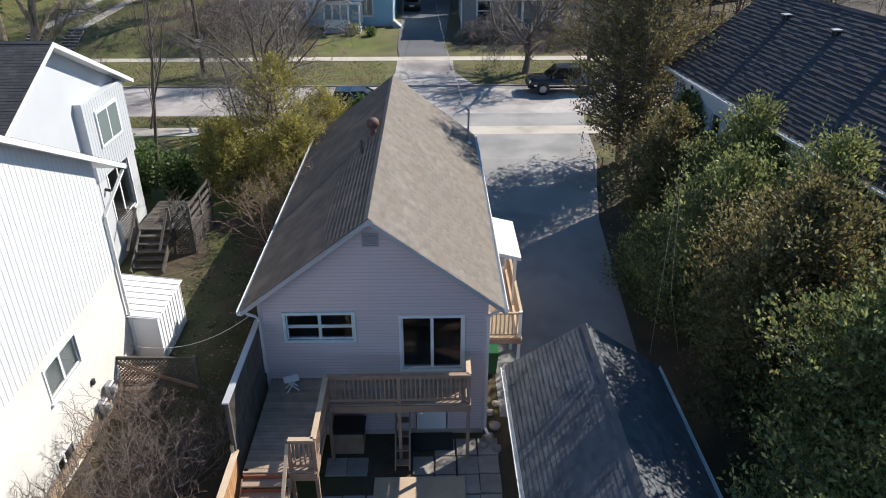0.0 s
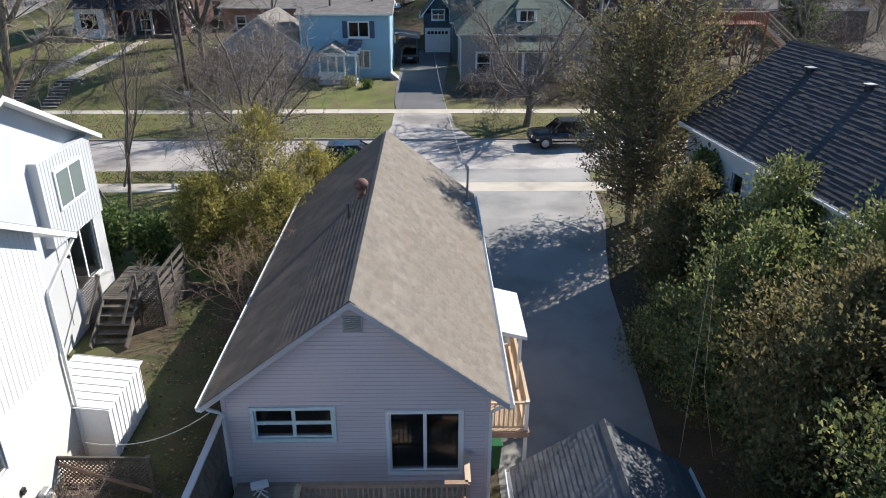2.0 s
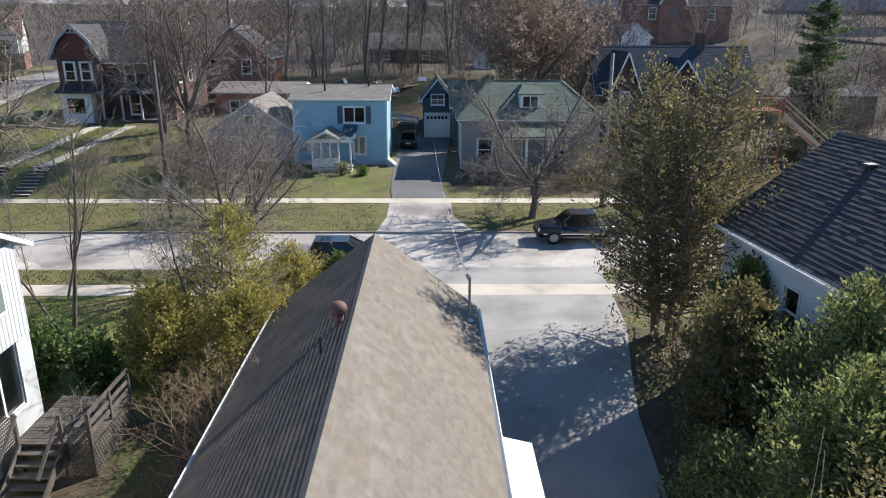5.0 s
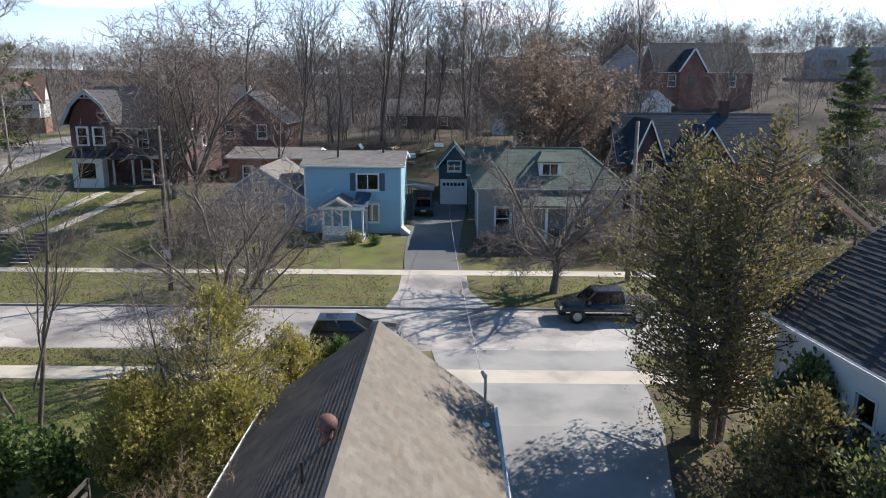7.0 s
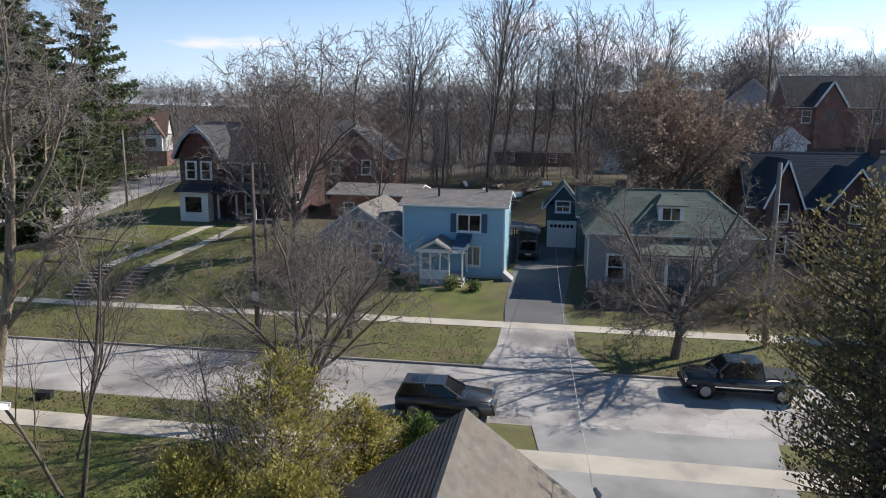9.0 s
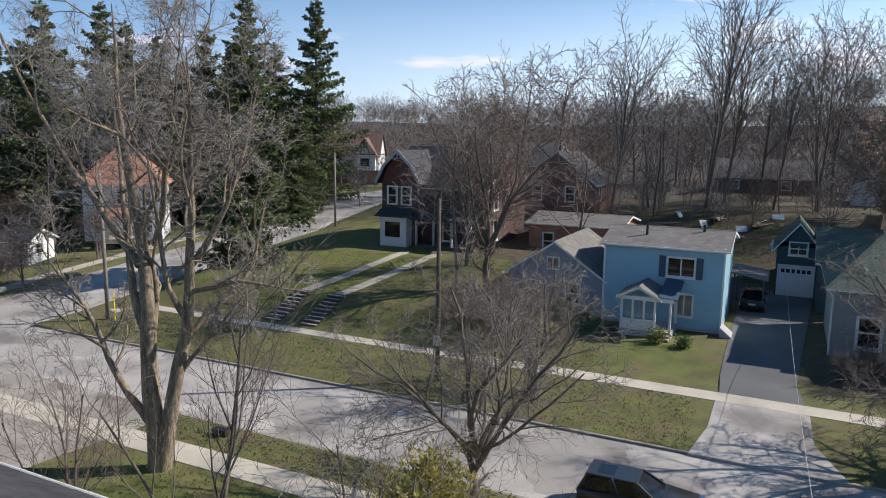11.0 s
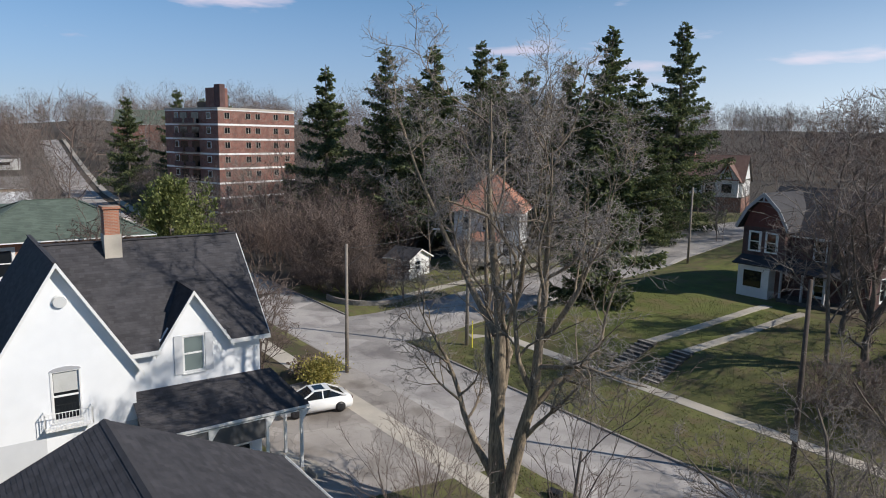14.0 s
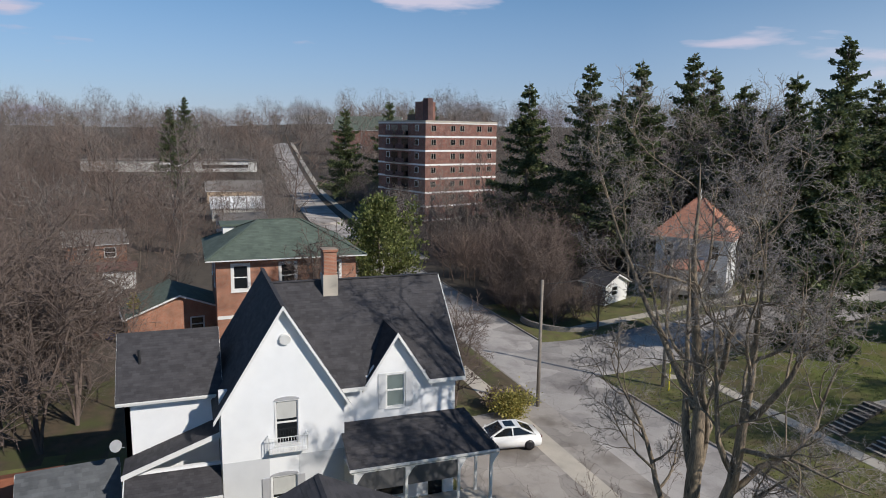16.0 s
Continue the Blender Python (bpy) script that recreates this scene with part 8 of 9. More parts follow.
# ---- behind the mauve house ----
def patio():
    p = thing("patio", pose(0, 15.5, level(0, 15.5) + 0.1), "patio of square grey and buff paving stones", "patio", kind="structure")
    rg = random.Random(6)
    z0 = level(0, 15.5) + 0.1
    me = None
    for i in range(8):
        for j in range(6):
            x, y = -2.95 + 0.66 * i, -2.7 + 0.76 * j
            if i in (2, 3) and j > 2 or i in (0, 1) and j in (3, 5) or (i, j) in ((7, 1), (4, 5)):
                continue
            if me is None:
                o = part("paving_stone", B(-0.31, 0.31, -0.36, 0.36, -0.08, 0.05, bevel=0.012), M["slab"], p)
                me = o.data
            else:
                o = new("paving_stone", me)
                o.parent = p
            o.location = (x + rg.uniform(-0.02, 0.02), y + rg.uniform(-0.02, 0.02), rg.uniform(-0.02, 0.015))
            o.rotation_euler = (0, 0, rg.uniform(-0.02, 0.02))
    pad = part("concrete_pad", B(-1.75, 0.9, -2.6, -0.2, 0.05, 0.13, bevel=0.01), M["pale_wood"], p, "pale timber platform")
    mt = thing("door_mat", pose(-0.05, 16.85, z0 + 0.06), "black rubber door mat", "mat")
    part("mat", B(-0.65, 0.65, -0.4, 0.35, 0.0, 0.03), M["black"], mt)
    st = thing("step_stair", pose(-0.95, 16.4, z0 + 0.04), "short weathered wooden stair leaning by the basement door", "stair")
    for x in (-0.2, 0.22):
        part("stringer", K((x, 0.7, 1.5), (x, -0.8, 0.03), 0.05, 0.2), M["rail_wood"], st)
    for i in range(5):
        part("tread", B(-0.2, 0.22, 0.6 - 0.3 * i - 0.12, 0.6 - 0.3 * i + 0.12, 1.3 - 0.29 * i, 1.34 - 0.29 * i), M["rail_wood"], st)
    bx = thing("storage_box", pose(-2.6, 16.7, z0 + 0.05), "brown wooden storage box under the deck", "box")
    part("body", B(-0.45, 0.45, -0.35, 0.35, 0, 0.8), M["rail_wood"], bx)
    part("lid", B(-0.5, 0.5, -0.4, 0.4, 0.8, 0.86, bevel=0.01), M["black"], bx)
    for k, (x, y, r) in enumerate(((1.75, 16.9, 0.22), (2.0, 16.5, 0.16), (1.55, 16.6, 0.15), (1.95, 17.5, 0.2), (1.85, 18.1, 0.16), (2.1, 18.6, 0.14))):
        s = thing("garden_stone", pose(x, y, z0, 0, 0, 50 * k), "rounded buff garden stone", "stone")
        bm = bmesh.new()
        bmesh.ops.create_icosphere(bm, subdivisions=2, radius=r)
        for v in bm.verts:
            v.co *= 1 + 0.6 * noise.noise(v.co * 5 + Vector((k, 0, 0)))
            v.co.z = max(-0.05, v.co.z * 0.6 + 0.08)
        part("stone", bm, M["slab"], s, smooth=True)
    ch = thing("plastic_stool", pose(-4.2, 16.75, 0.06, 0, 0, 20), "white plastic folding stool on the deck", "stool")
    part("seat", B(-0.22, 0.22, -0.15, 0.15, 0.38, 0.42, bevel=0.015), M["white"], ch)
    for sx in (-1, 1):
        part("leg", K((sx * 0.18, -0.12, 0), (-sx * 0.16, 0.0, 0.38), 0.03), M["white"], ch)
        part("leg", K((sx * 0.18, 0.12, 0), (-sx * 0.16, 0.05, 0.38), 0.03), M["white"], ch)
    gt = thing("lattice_gate", pose(-8.6, 17.6, level(-8.6, 17.6) + 0.08, 0, 0, -2), "weathered lattice gate and fence panel across the side yard", "gate")
    for x in (-1.35, 1.35):
        part("post", B(x - 0.06, x + 0.06, -0.06, 0.06, -0.3, 1.25), M["old_wood"], gt)
    for z in (0.1, 1.15):
        part("rail", K((-1.35, 0, z), (1.35, 0, z), 0.06, 0.1), M["old_wood"], gt)
    part("brace", K((-1.3, -0.04, 1.1), (1.3, -0.04, 0.1), 0.05, 0.1), M["rail_wood"], gt)
    lattice(gt, (-1.35, -0.0, 0), (1, 0, 0), 2.7, 0.15, 1.1, M["old_wood"], 0.12)
    for k in range(2):
        mtr = thing("meter_box", pose(-9.58, 16.6 - 0.55 * k, 0.25 - 0.2 * k), "grey electricity meter box on the wall", "meter")
        part("case", B(0, 0.18, -0.16, 0.16, -0.25, 0.25, bevel=0.02), M["galv"], mtr)
        part("dial", R((0.18, 0, 0.05), (0.27, 0, 0.05), 0.11, n=14), M["blind"], mtr)
        part("conduit", R((0.08, 0, -0.25), (0.08, 0, -0.7 + 0.2 * k), 0.025), M["galv"], mtr)
    stp = thing("block_steps", pose(-9.1, 18.3, level(-9.1, 18.3) + 0.08), "stacked timber steps beside the shed", "steps")
    for i in range(3):
        part("step", B(-0.45, 0.35, -0.9 + 0.3 * i, -0.6 + 0.3 * i, -0.1, 0.1 + 0.12 * i), M["pale_wood"], stp)


patio()

# ---- street furniture ----
def pole(x, y, top, label, material, arm=None, lamp=None, r=0.15, lean=0.0):
    z = level(x, y)
    p = thing("utility_pole", pose(x, y, z, 0, lean, 0), label, "pole")
    part("shaft", R((0, 0, -0.4), (0, 0, top - z), r, r * 0.65, 12), material, p, smooth=True)
    if arm:
        part("crossarm", K((-arm, 0, top - z - 0.6), (arm, 0, top - z - 0.6), 0.1, 0.12), material, p)
        for s in (-1, -0.4, 0.4, 1):
            part("insulator", R((s * arm * 0.95, 0, top - z - 0.54), (s * arm * 0.95, 0, top - z - 0.38), 0.05, 0.03), M["blind"], p)
    if lamp:
        bm = bmesh.new()
        pts = [Vector((0, 0, lamp[2] - z - 0.6)) + Vector((lamp[0] * s, lamp[1] * s, 0.75 * math.sin(s * math.pi / 2))) for s in (0, 0.25, 0.5, 0.75, 1)]
        for a, b in zip(pts, pts[1:]):
            rod(bm, a, b, 0.035, n=8)
        a = part("lamp_arm", bm, M["galv"], p, "curved steel lamp arm")
        d = Vector((lamp[0], lamp[1], 0)).normalized()
        e = pts[-1]
        bm = bmesh.new()
        bar(bm, e - d * 0.1, e + d * 0.55, 0.24, 0.13)
        bmesh.ops.bevel(bm, geom=list(bm.edges), offset=0.04, segments=2, affect="EDGES")
        part("lamp_head", bm, M["galv"], a)
    return p


pole(-17.3, 54.2, 10.6, "dark wooden utility pole on the grass verge", M["pole_wood"], r=0.16)
part("notice", B(-0.2, 0.2, -0.19, -0.17, 2.2, 2.8), M["blind"], bpy.data.objects["utility_pole"], "small pale notice board")
pole(-44.5, 43.2, 9.6, "grey wooden utility pole at the street corner", M["pole_grey"], r=0.15)
pole(-45.0, 54.6, 11.2, "wooden utility pole with curved street lamp", M["pole_grey"], lamp=(-1.9, -1.6, 9.6), r=0.16)
pole(12.7, 57.0, 11.0, "grey wooden utility pole with equipment", M["pole_grey"], r=0.18)
pole(-49.0, 90.0, 12.0, "wooden utility pole on the hill street", M["pole_grey"], r=0.15)
cable("overhead_cable", [(-44.5, 43.2, 9.3), (-45.0, 54.6, 10.4)], 0.02, M["black"], "thin black overhead cable between poles", sag=0.3)
cable("overhead_cable", [(-44.5, 43.2, 8.0), (-72, 62, 6.0)], 0.015, M["black"], "thin black overhead cable between poles", sag=0.5)
cable("overhead_cable", [(-45.0, 54.6, 10.6), (-49.0, 90.0, 11.6)], 0.02, M["black"], "thin black overhead cable between poles", sag=0.6)
cable("overhead_cable", [(0.2, 86, 3.6), (1.5, 30.3, 4.75)], 0.009, M["blind"], "pale twisted service cable", sag=1.2)
cable("garden_cable", [(-5.2, 17.1, 2.5), (-9.6, 18.6, 0.4)], 0.012, M["blind"], "pale cable strung to the neighbouring house", sag=0.5)
mb = thing("kerbside_box", at(-22.9, 42.9, 10), "small black box beside the kerb", "box")
part("body", B(-0.35, 0.35, -0.2, 0.2, 0, 0.32, bevel=0.03), M["black"], mb)
part("lid", B(-0.37, 0.37, -0.22, 0.22, 0.32, 0.36), M["dark_metal"], mb)
mk = thing("marker_post", at(-44.0, 54.4), "yellow guy-wire marker beside the pole", "marker")
part("tube", R((0, 0, 0), (-0.4, 0.3, 2.2), 0.05), plain("yellow_plastic", (0.7, 0.6, 0.05), 0.5), mk)
gb = thing("wheeled_bin", pose(1.98, 20.3, -2.02), "green plastic bin under the side porch", "bin")
part("body", P([(-0.25, -0.25, 0), (0.25, -0.25, 0), (0.3, -0.25, 0.85), (-0.3, -0.25, 0.85)], (0, 0.5, 0)), M["green_plastic"], gb)
part("lid", B(-0.33, 0.33, -0.29, 0.29, 0.85, 0.93, bevel=0.02), M["green_plastic"], gb)

# ---- trees ----
big = cfg_with(n=[8, 7, 6, 5, 3, 0], seg=[11, 8, 5, 3, 2, 1], taper=[0.05, 0.2, 0.3, 0.3, 0.35, 0.4], wob=[0.075, 0.19, 0.22, 0.2, 0.18, 0.15], up=[0.05, 0.09, 0.04, 0.02, 0.0, 0.0], sides=[12, 7, 5, 3, 3, 3],
               start=[0.26, 0.2, 0.2, 0.15, 0.1, 0.1], ang=[44, 46, 48, 46, 42, 40], ratio=[0.6, 0.58, 0.5, 0.5, 0.5, 0.5], len=[0.36, 0.5, 0.5, 0.5, 0.6, 0.5], split=3, rmin=[0.05, 0.035, 0.02, 0.012, 0.009, 0.008])
bare_tree("bare_tree", at(-22.8, 39.2), 7, [((-0.05, 0.0, 1), 19.0, 0.44), ((0.16, 0.06, 1), 17.5, 0.36, (0.14, 0.05, -0.1)), ((-0.28, -0.1, 1), 11.0, 0.2, (-0.25, 0, 5.6)), ((-0.85, 0.1, 1), 12.5, 0.17, (-0.5, 0, 8.6)), ((0.95, 0.1, 0.75), 8.5, 0.15, (1.75, 0.6, 8.8)), ((0.55, -0.25, 1), 9.0, 0.14, (0.3, 0.1, 9.5)), ((-0.64, -0.11, 0.76), 9.7, 0.2, (-0.2, 0.05, 1.7)), ((0.5, 0.1, 0.8), 6.0, 0.13, (0.6, 0.3, 3.6))], big, M["bark_pale"], mat("pale_grey_twigs", (0.34, 0.31, 0.285), (0.20, 0.175, 0.16), 0.95, 1, 20, 0.2), "tall twin-trunked bare tree with peeling pale bark")
round_ = cfg_with(n=[8, 6, 6, 4, 0], seg=[6, 4, 3, 2, 1], ang=[38, 42, 46, 46, 40], len=[0.46, 0.52, 0.52, 0.6, 0.5], wob=[0.12, 0.19, 0.21, 0.2, 0.15], up=[0.03, 0.03, 0.0, -0.03, -0.04], start=[0.18, 0.15, 0.12, 0.1, 0.1], sides=[8, 5, 3, 3, 3], rmin=[0.03, 0.02, 0.013, 0.010, 0.008], split=2)


def limbs(n, z, tilt, length, r, turn=0.0, lean=0.0):
    """Main limbs that fan out from a short trunk: inner ones steep, outer ones wide."""
    out = [((0.02, 0, 1), z + 0.5, r * 2.1)]
    for k in range(n):
        a, w = k * 2.4 + turn, tilt * (0.35 + 0.65 * (k + 1) / n)
        out.append(((math.sin(w) * math.cos(a) + lean, math.sin(w) * math.sin(a), math.cos(w)), length * (1.08 - 0.25 * k / n), r * (1.1 - 0.4 * k / n), (0, 0, z * (0.7 + 0.3 * ((k * 0.37) % 1)))))
    return out


bare_tree("bare_tree", at(-9.85, 42.7), 12, limbs(9, 2.2, 1.0, 6.5, 0.11), round_, M["bark"], M["twig"], "rounded bare tree with fine grey twigs beside the pavement")
bare_tree("bare_tree", at(-11.6, 54.6), 15, limbs(7, 2.0, 0.85, 5.2, 0.10, 0.8), round_, M["bark"], M["twig"], "rounded bare tree with fine grey twigs on the verge")
wide = cfg_with(**{**round_, "up": [0.05, 0.02, -0.03, -0.08, -0.08], "ang": [44, 46, 48, 48, 40], "rmin": [0.045, 0.028, 0.018, 0.013, 0.011]})
bare_tree("bare_tree", at(7.3, 54.3), 18, limbs(8, 2.7, 1.3, 6.8, 0.15, 0.4), wide, M["bark"], M["twig"], "wide spreading bare tree on the verge")
thin = cfg_with(n=[7, 5, 4, 3, 0], ang=[26, 30, 35, 40, 40], len=[0.55, 0.5, 0.5, 0.5, 0.5], up=[0.05, 0.08, 0.05, 0.03, 0.0], start=[0.3, 0.2, 0.2, 0.1, 0.1], rmin=[0.02, 0.012, 0.009, 0.007, 0.006])
bare_tree("bare_tree", at(-13.5, 32.2), 21, [((0.12, 0.04, 1), 9.2, 0.1), ((-0.35, 0.02, 1), 6.0, 0.07, (0.05, 0, 1.2)), ((0.3, 0.1, 1), 5.0, 0.05, (0.3, 0.1, 3.0))], thin, M["bark"], M["twig_brown"], "young multi-stemmed bare tree with thin branches")
bare_tree("bare_tree", at(-20.5, 33.5), 22, [((-0.1, 0.05, 1), 5.5, 0.06), ((0.15, 0.05, 1), 6.0, 0.06), ((0.3, -0.1, 1), 5.0, 0.05), ((-0.3, -0.15, 1), 5.2, 0.05)], thin, M["twig_brown"], M["twig_brown"], "slender red-brown bare sapling clump")
bushy = cfg_with(n=[7, 5, 4, 0], seg=[5, 3, 2, 1], split=1, rmin=[0.015, 0.01, 0.007, 0.006])
bare_tree("bare_shrub", at(-6.4, 25.8), 23, [((0.4, -0.1, 1), 3.2, 0.04), ((-0.4, 0.2, 1), 3.4, 0.04), ((0.1, 0.5, 1), 3.3, 0.04), ((-0.1, -0.5, 1), 3.0, 0.04)], bushy, M["twig_tan"], M["twig_tan"], "pale bare garden shrub", "shrub")
for k, (x, y, r) in enumerate(((-8.2, 14.2, 2.0), (-7.2, 12.0, 2.4), (-9.0, 11.6, 1.6), (-6.4, 15.5, 1.6), (-6.6, 13.4, 1.8), (-8.4, 16.2, 1.2))):
    bare_tree("bare_shrub", at(x, y), 24 + k, [((0.6 * math.cos(a), 0.6 * math.sin(a), 1), r, 0.02) for a in (0.3, 1.1, 1.9, 2.8, 3.6, 4.4, 5.2)], bushy, M["twig_brown"], M["twig_brown"], "tangled red-brown bare brush", "shrub")

for k, (x, y, hgt, rad, cnt) in enumerate(((9.9, 27.4, 6.2, 2.0, 17000), (11.6, 24.2, 7.4, 2.6, 22000), (9.8, 21.0, 7.3, 2.6, 30000), (12.4, 19.6, 7.9, 3.0, 28000), (10.0, 16.6, 8.3, 2.8, 36000), (13.2, 15.0, 7.6, 3.2, 30000), (10.4, 12.6, 7.7, 2.9, 36000), (9.0, 9.6, 6.7, 2.5, 26000), (13.0, 10.0, 7.4, 3.1, 24000), (15.6, 18.0, 6.9, 2.6, 10000), (8.6, 24.0, 3.8, 1.5, 8000), (11.4, 6.6, 6.6, 2.8, 20000))):
    cedar("cedar_tree", at(x, y), 40 + k, hgt, rad, M["cedar_leaf"] if k % 4 else M["cedar_olive"], "dense dark green cedar with yellow-green tips", int(cnt * 1.1), 0.135, 84, group="cedars along the driveway", gap=0.05, shape=1.0, fluff=0.3, spread=0.3)
cedar("cedar_tree", at(10.4, 35.2), 60, 12.5, 4.7, M["cedar_olive"], "tall open multi-stemmed olive-brown cedar", 66000, 0.135, 110, trunks=5, low=0.12, gap=0.48, shape=1.2, fluff=0.17, tuft=14, spread=0.24)
cedar("cedar_tree", at(11.3, 30.4), 61, 5.6, 1.7, M["cedar_leaf"], "small dark evergreen beside the white wall", 18000, 0.2, 36)
for k, (x, y, hgt, rad, leaf) in enumerate(((-7.6, 34.2, 6.2, 2.6, "cedar_gold"), (-6.3, 31.2, 4.6, 2.2, "cedar_gold"), (-9.2, 31.6, 3.6, 2.2, "cedar_gold"), (-10.4, 33.6, 3.0, 1.7, "cedar_gold"), (-5.6, 36.3, 4.0, 1.8, "cedar_gold"), (-3.6, 36.6, 3.4, 1.2, "ivy"))):
    cedar("ornamental_conifer", at(x, y), 70 + k, hgt, rad, M[leaf], "loose yellow-green garden conifer" if leaf == "cedar_gold" else "bright green rounded garden shrub", 30000, 0.115, 60, gap=0.58, category="conifer", shape=0.65, fluff=0.3, tuft=15)
loose = cfg_with(n=[8, 6, 4, 3, 0], ang=[40, 42, 44, 45, 40], len=[0.6, 0.55, 0.5, 0.5, 0.5], start=[0.2, 0.2, 0.15, 0.1, 0.1], rmin=[0.02, 0.014, 0.01, 0.008, 0.007])
bare_tree("bare_tree", at(-7.4, 32.6), 27, [((0.05, 0.0, 1), 6.2, 0.06), ((-0.3, 0.1, 1), 4.6, 0.045), ((0.35, -0.2, 1), 4.4, 0.045)], loose, M["bark"], M["twig"], "slight bare tree rising among garden conifers")
# extra tree, added to throw branch shadows on the left house's bay
bare_tree("bare_tree", at(-8.8, 33.4), 29, [((-0.05, 0.0, 1), 6.4, 0.06), ((0.2, 0.1, 1), 5.2, 0.045)], loose, M["bark"], M["twig"], "slight bare tree rising among garden conifers")
bare_tree("bare_shrub", at(-5.6, 28.0), 28, [((0.3, -0.5, 0.8), 3.6, 0.04), ((-0.5, 0.1, 1), 3.2, 0.04), ((-0.6, -0.5, 0.8), 3.0, 0.03)], loose, M["twig_tan"], M["twig_tan"], "pale bare garden shrub", "shrub")
shrub("shrub", at(-11.6, 30.4), 81, 1.1, 2.3, M["ivy"], "glossy green broadleaf shrub beside the bay", 3600, 0.16)
shrub("shrub", at(-13.6, 30.3), 82, 1.2, 3.0, M["ivy"], "glossy green broadleaf shrub beside the bay", 3000, 0.16)
shrub("shrub", at(-43.4, 40.6, 0), 83, 1.9, 1.7, M["cedar_gold"], "rounded yellow-green shrub behind the parked car", 4200, 0.14)
shrub("shrub", at(-45.4, 40.2, 0), 86, 1.3, 1.3, M["leaf_tan"], "rounded straw-coloured shrub behind the parked car", 2200, 0.14)
shrub("shrub", at(-7.0, 65.8), 84, 0.9, 0.9, M["cedar_leaf"], "low dark evergreen porch shrub", 900, 0.12)
shrub("shrub", at(-5.3, 65.5), 85, 0.8, 0.7, M["ivy"], "low green porch shrub", 800, 0.12)

# background trees: a few kinds, repeated at their own turn and size
kinds = []
RM = [0.06, 0.045, 0.033, 0.027, 0.022]
base_cfg = cfg_with(n=[9, 6, 5, 2, 0], seg=[5, 3, 2, 1, 1], sides=[6, 3, 3, 3, 3], ang=[42, 42, 44, 44, 40], len=[0.58, 0.56, 0.52, 0.55, 0.5], start=[0.22, 0.2, 0.15, 0.1, 0.1], rmin=RM)
vase = cfg_with(**{**base_cfg, "n": [10, 6, 5, 2, 0], "ang": [24, 28, 36, 40, 40], "len": [0.6, 0.5, 0.45, 0.5, 0.5], "up": [0.06, 0.09, 0.06, 0.03, 0.0]})
spread_ = cfg_with(**{**base_cfg, "n": [11, 7, 5, 2, 0], "ang": [52, 46, 45, 45, 40], "len": [0.66, 0.58, 0.52, 0.52, 0.5]})
kinds.append(bare_tree("bare_tree", at(-22.0, 67.0), 101, [((0, 0, 1), 12.0, 0.17)], base_cfg, M["bark"], M["twig"], "tall bare deciduous tree with grey twigs"))
kinds.append(bare_tree("bare_tree", at(-1.5, 112), 102, [((0.03, 0, 1), 15.0, 0.17), ((0.14, 0.05, 1), 13.0, 0.13)], vase, M["bark"], M["twig"], "tall bare tree with upswept limbs"))
kinds.append(bare_tree("bare_tree", at(-63, 30), 103, [((0, 0, 1), 8.5, 0.15), ((0.2, 0.1, 1), 8.0, 0.12), ((-0.15, 0.1, 1), 7.0, 0.1)], base_cfg, M["twig_brown"], M["twig_brown"], "brushy red-brown bare tree"))
kinds.append(bare_tree("bare_tree", at(-40, 120), 104, [((0.02, 0, 1), 10.5, 0.15)], spread_, M["bark"], M["twig_brown"], "spreading bare tree with brown twigs"))
brown = bare_tree("bare_tree", at(11.4, 90.0), 105, limbs(9, 3.5, 0.75, 11.5, 0.2), cfg_with(**{**round_, "n": [9, 7, 6, 4, 0], "rmin": [0.08, 0.05, 0.03, 0.022, 0.02]}), M["bark"], M["twig_tan"], "dense tan-twigged bare tree")
tan = next(o for o in brown.children if o.name.startswith("crown")).data
co_ = np.zeros(len(tan.vertices) * 3, np.float32)
tan.vertices.foreach_get("co", co_)
g_ = np.random.default_rng(3)
co_ = co_.reshape(-1, 3)[g_.integers(0, len(tan.vertices), 17000)] + g_.normal(0, 0.12, (17000, 3))
v_, f_ = sprays(g_, co_, g_.normal(0, 1, co_.shape), 0.24, droop=0.4)
link_arrays("dry_leaves", v_, f_, M["leaf_tan"], brown, "dry tan leaves still on the twigs")
spruces = [spruce("spruce_tree", at(-91, 80), 110, 24, 6.2, "tall dark green spruce", 12500), spruce("spruce_tree", at(-62.2, 90.2), 111, 28, 7.8, "tall dark green spruce", 15000, bare=0.05)]

bank = cfg_with(**{**round_, "n": [8, 6, 4, 3, 0], "rmin": [0.07, 0.04, 0.024, 0.018, 0.016]})
bare_tree("bare_tree", at(-20.6, 69.4), 106, limbs(8, 3.4, 0.5, 9.2, 0.15), bank, M["bark"], M["twig_brown"], "large spreading bare tree on the bank")
bare_tree("bare_tree", at(-24.6, 74.5), 107, limbs(7, 3.0, 0.5, 7.5, 0.12, 1.0), bank, M["bark"], M["twig_brown"], "spreading bare tree on the bank")
thick = cfg_with(n=[8, 6, 5, 0], seg=[4, 3, 2, 1], split=1, rmin=[0.025, 0.016, 0.012, 0.010], ang=[38, 42, 44, 40], len=[0.6, 0.5, 0.5, 0.5])
hedge = bare_tree("bare_shrub", at(-19.4, 61.6), 108, [((0.75 * math.cos(a), 0.75 * math.sin(a), 1), 2.1, 0.03) for a in (0.2, 0.9, 1.7, 2.5, 3.2, 4.0, 4.8, 5.6)], thick, M["twig_brown"], M["twig_brown"], "dense brown bare shrub", "shrub")
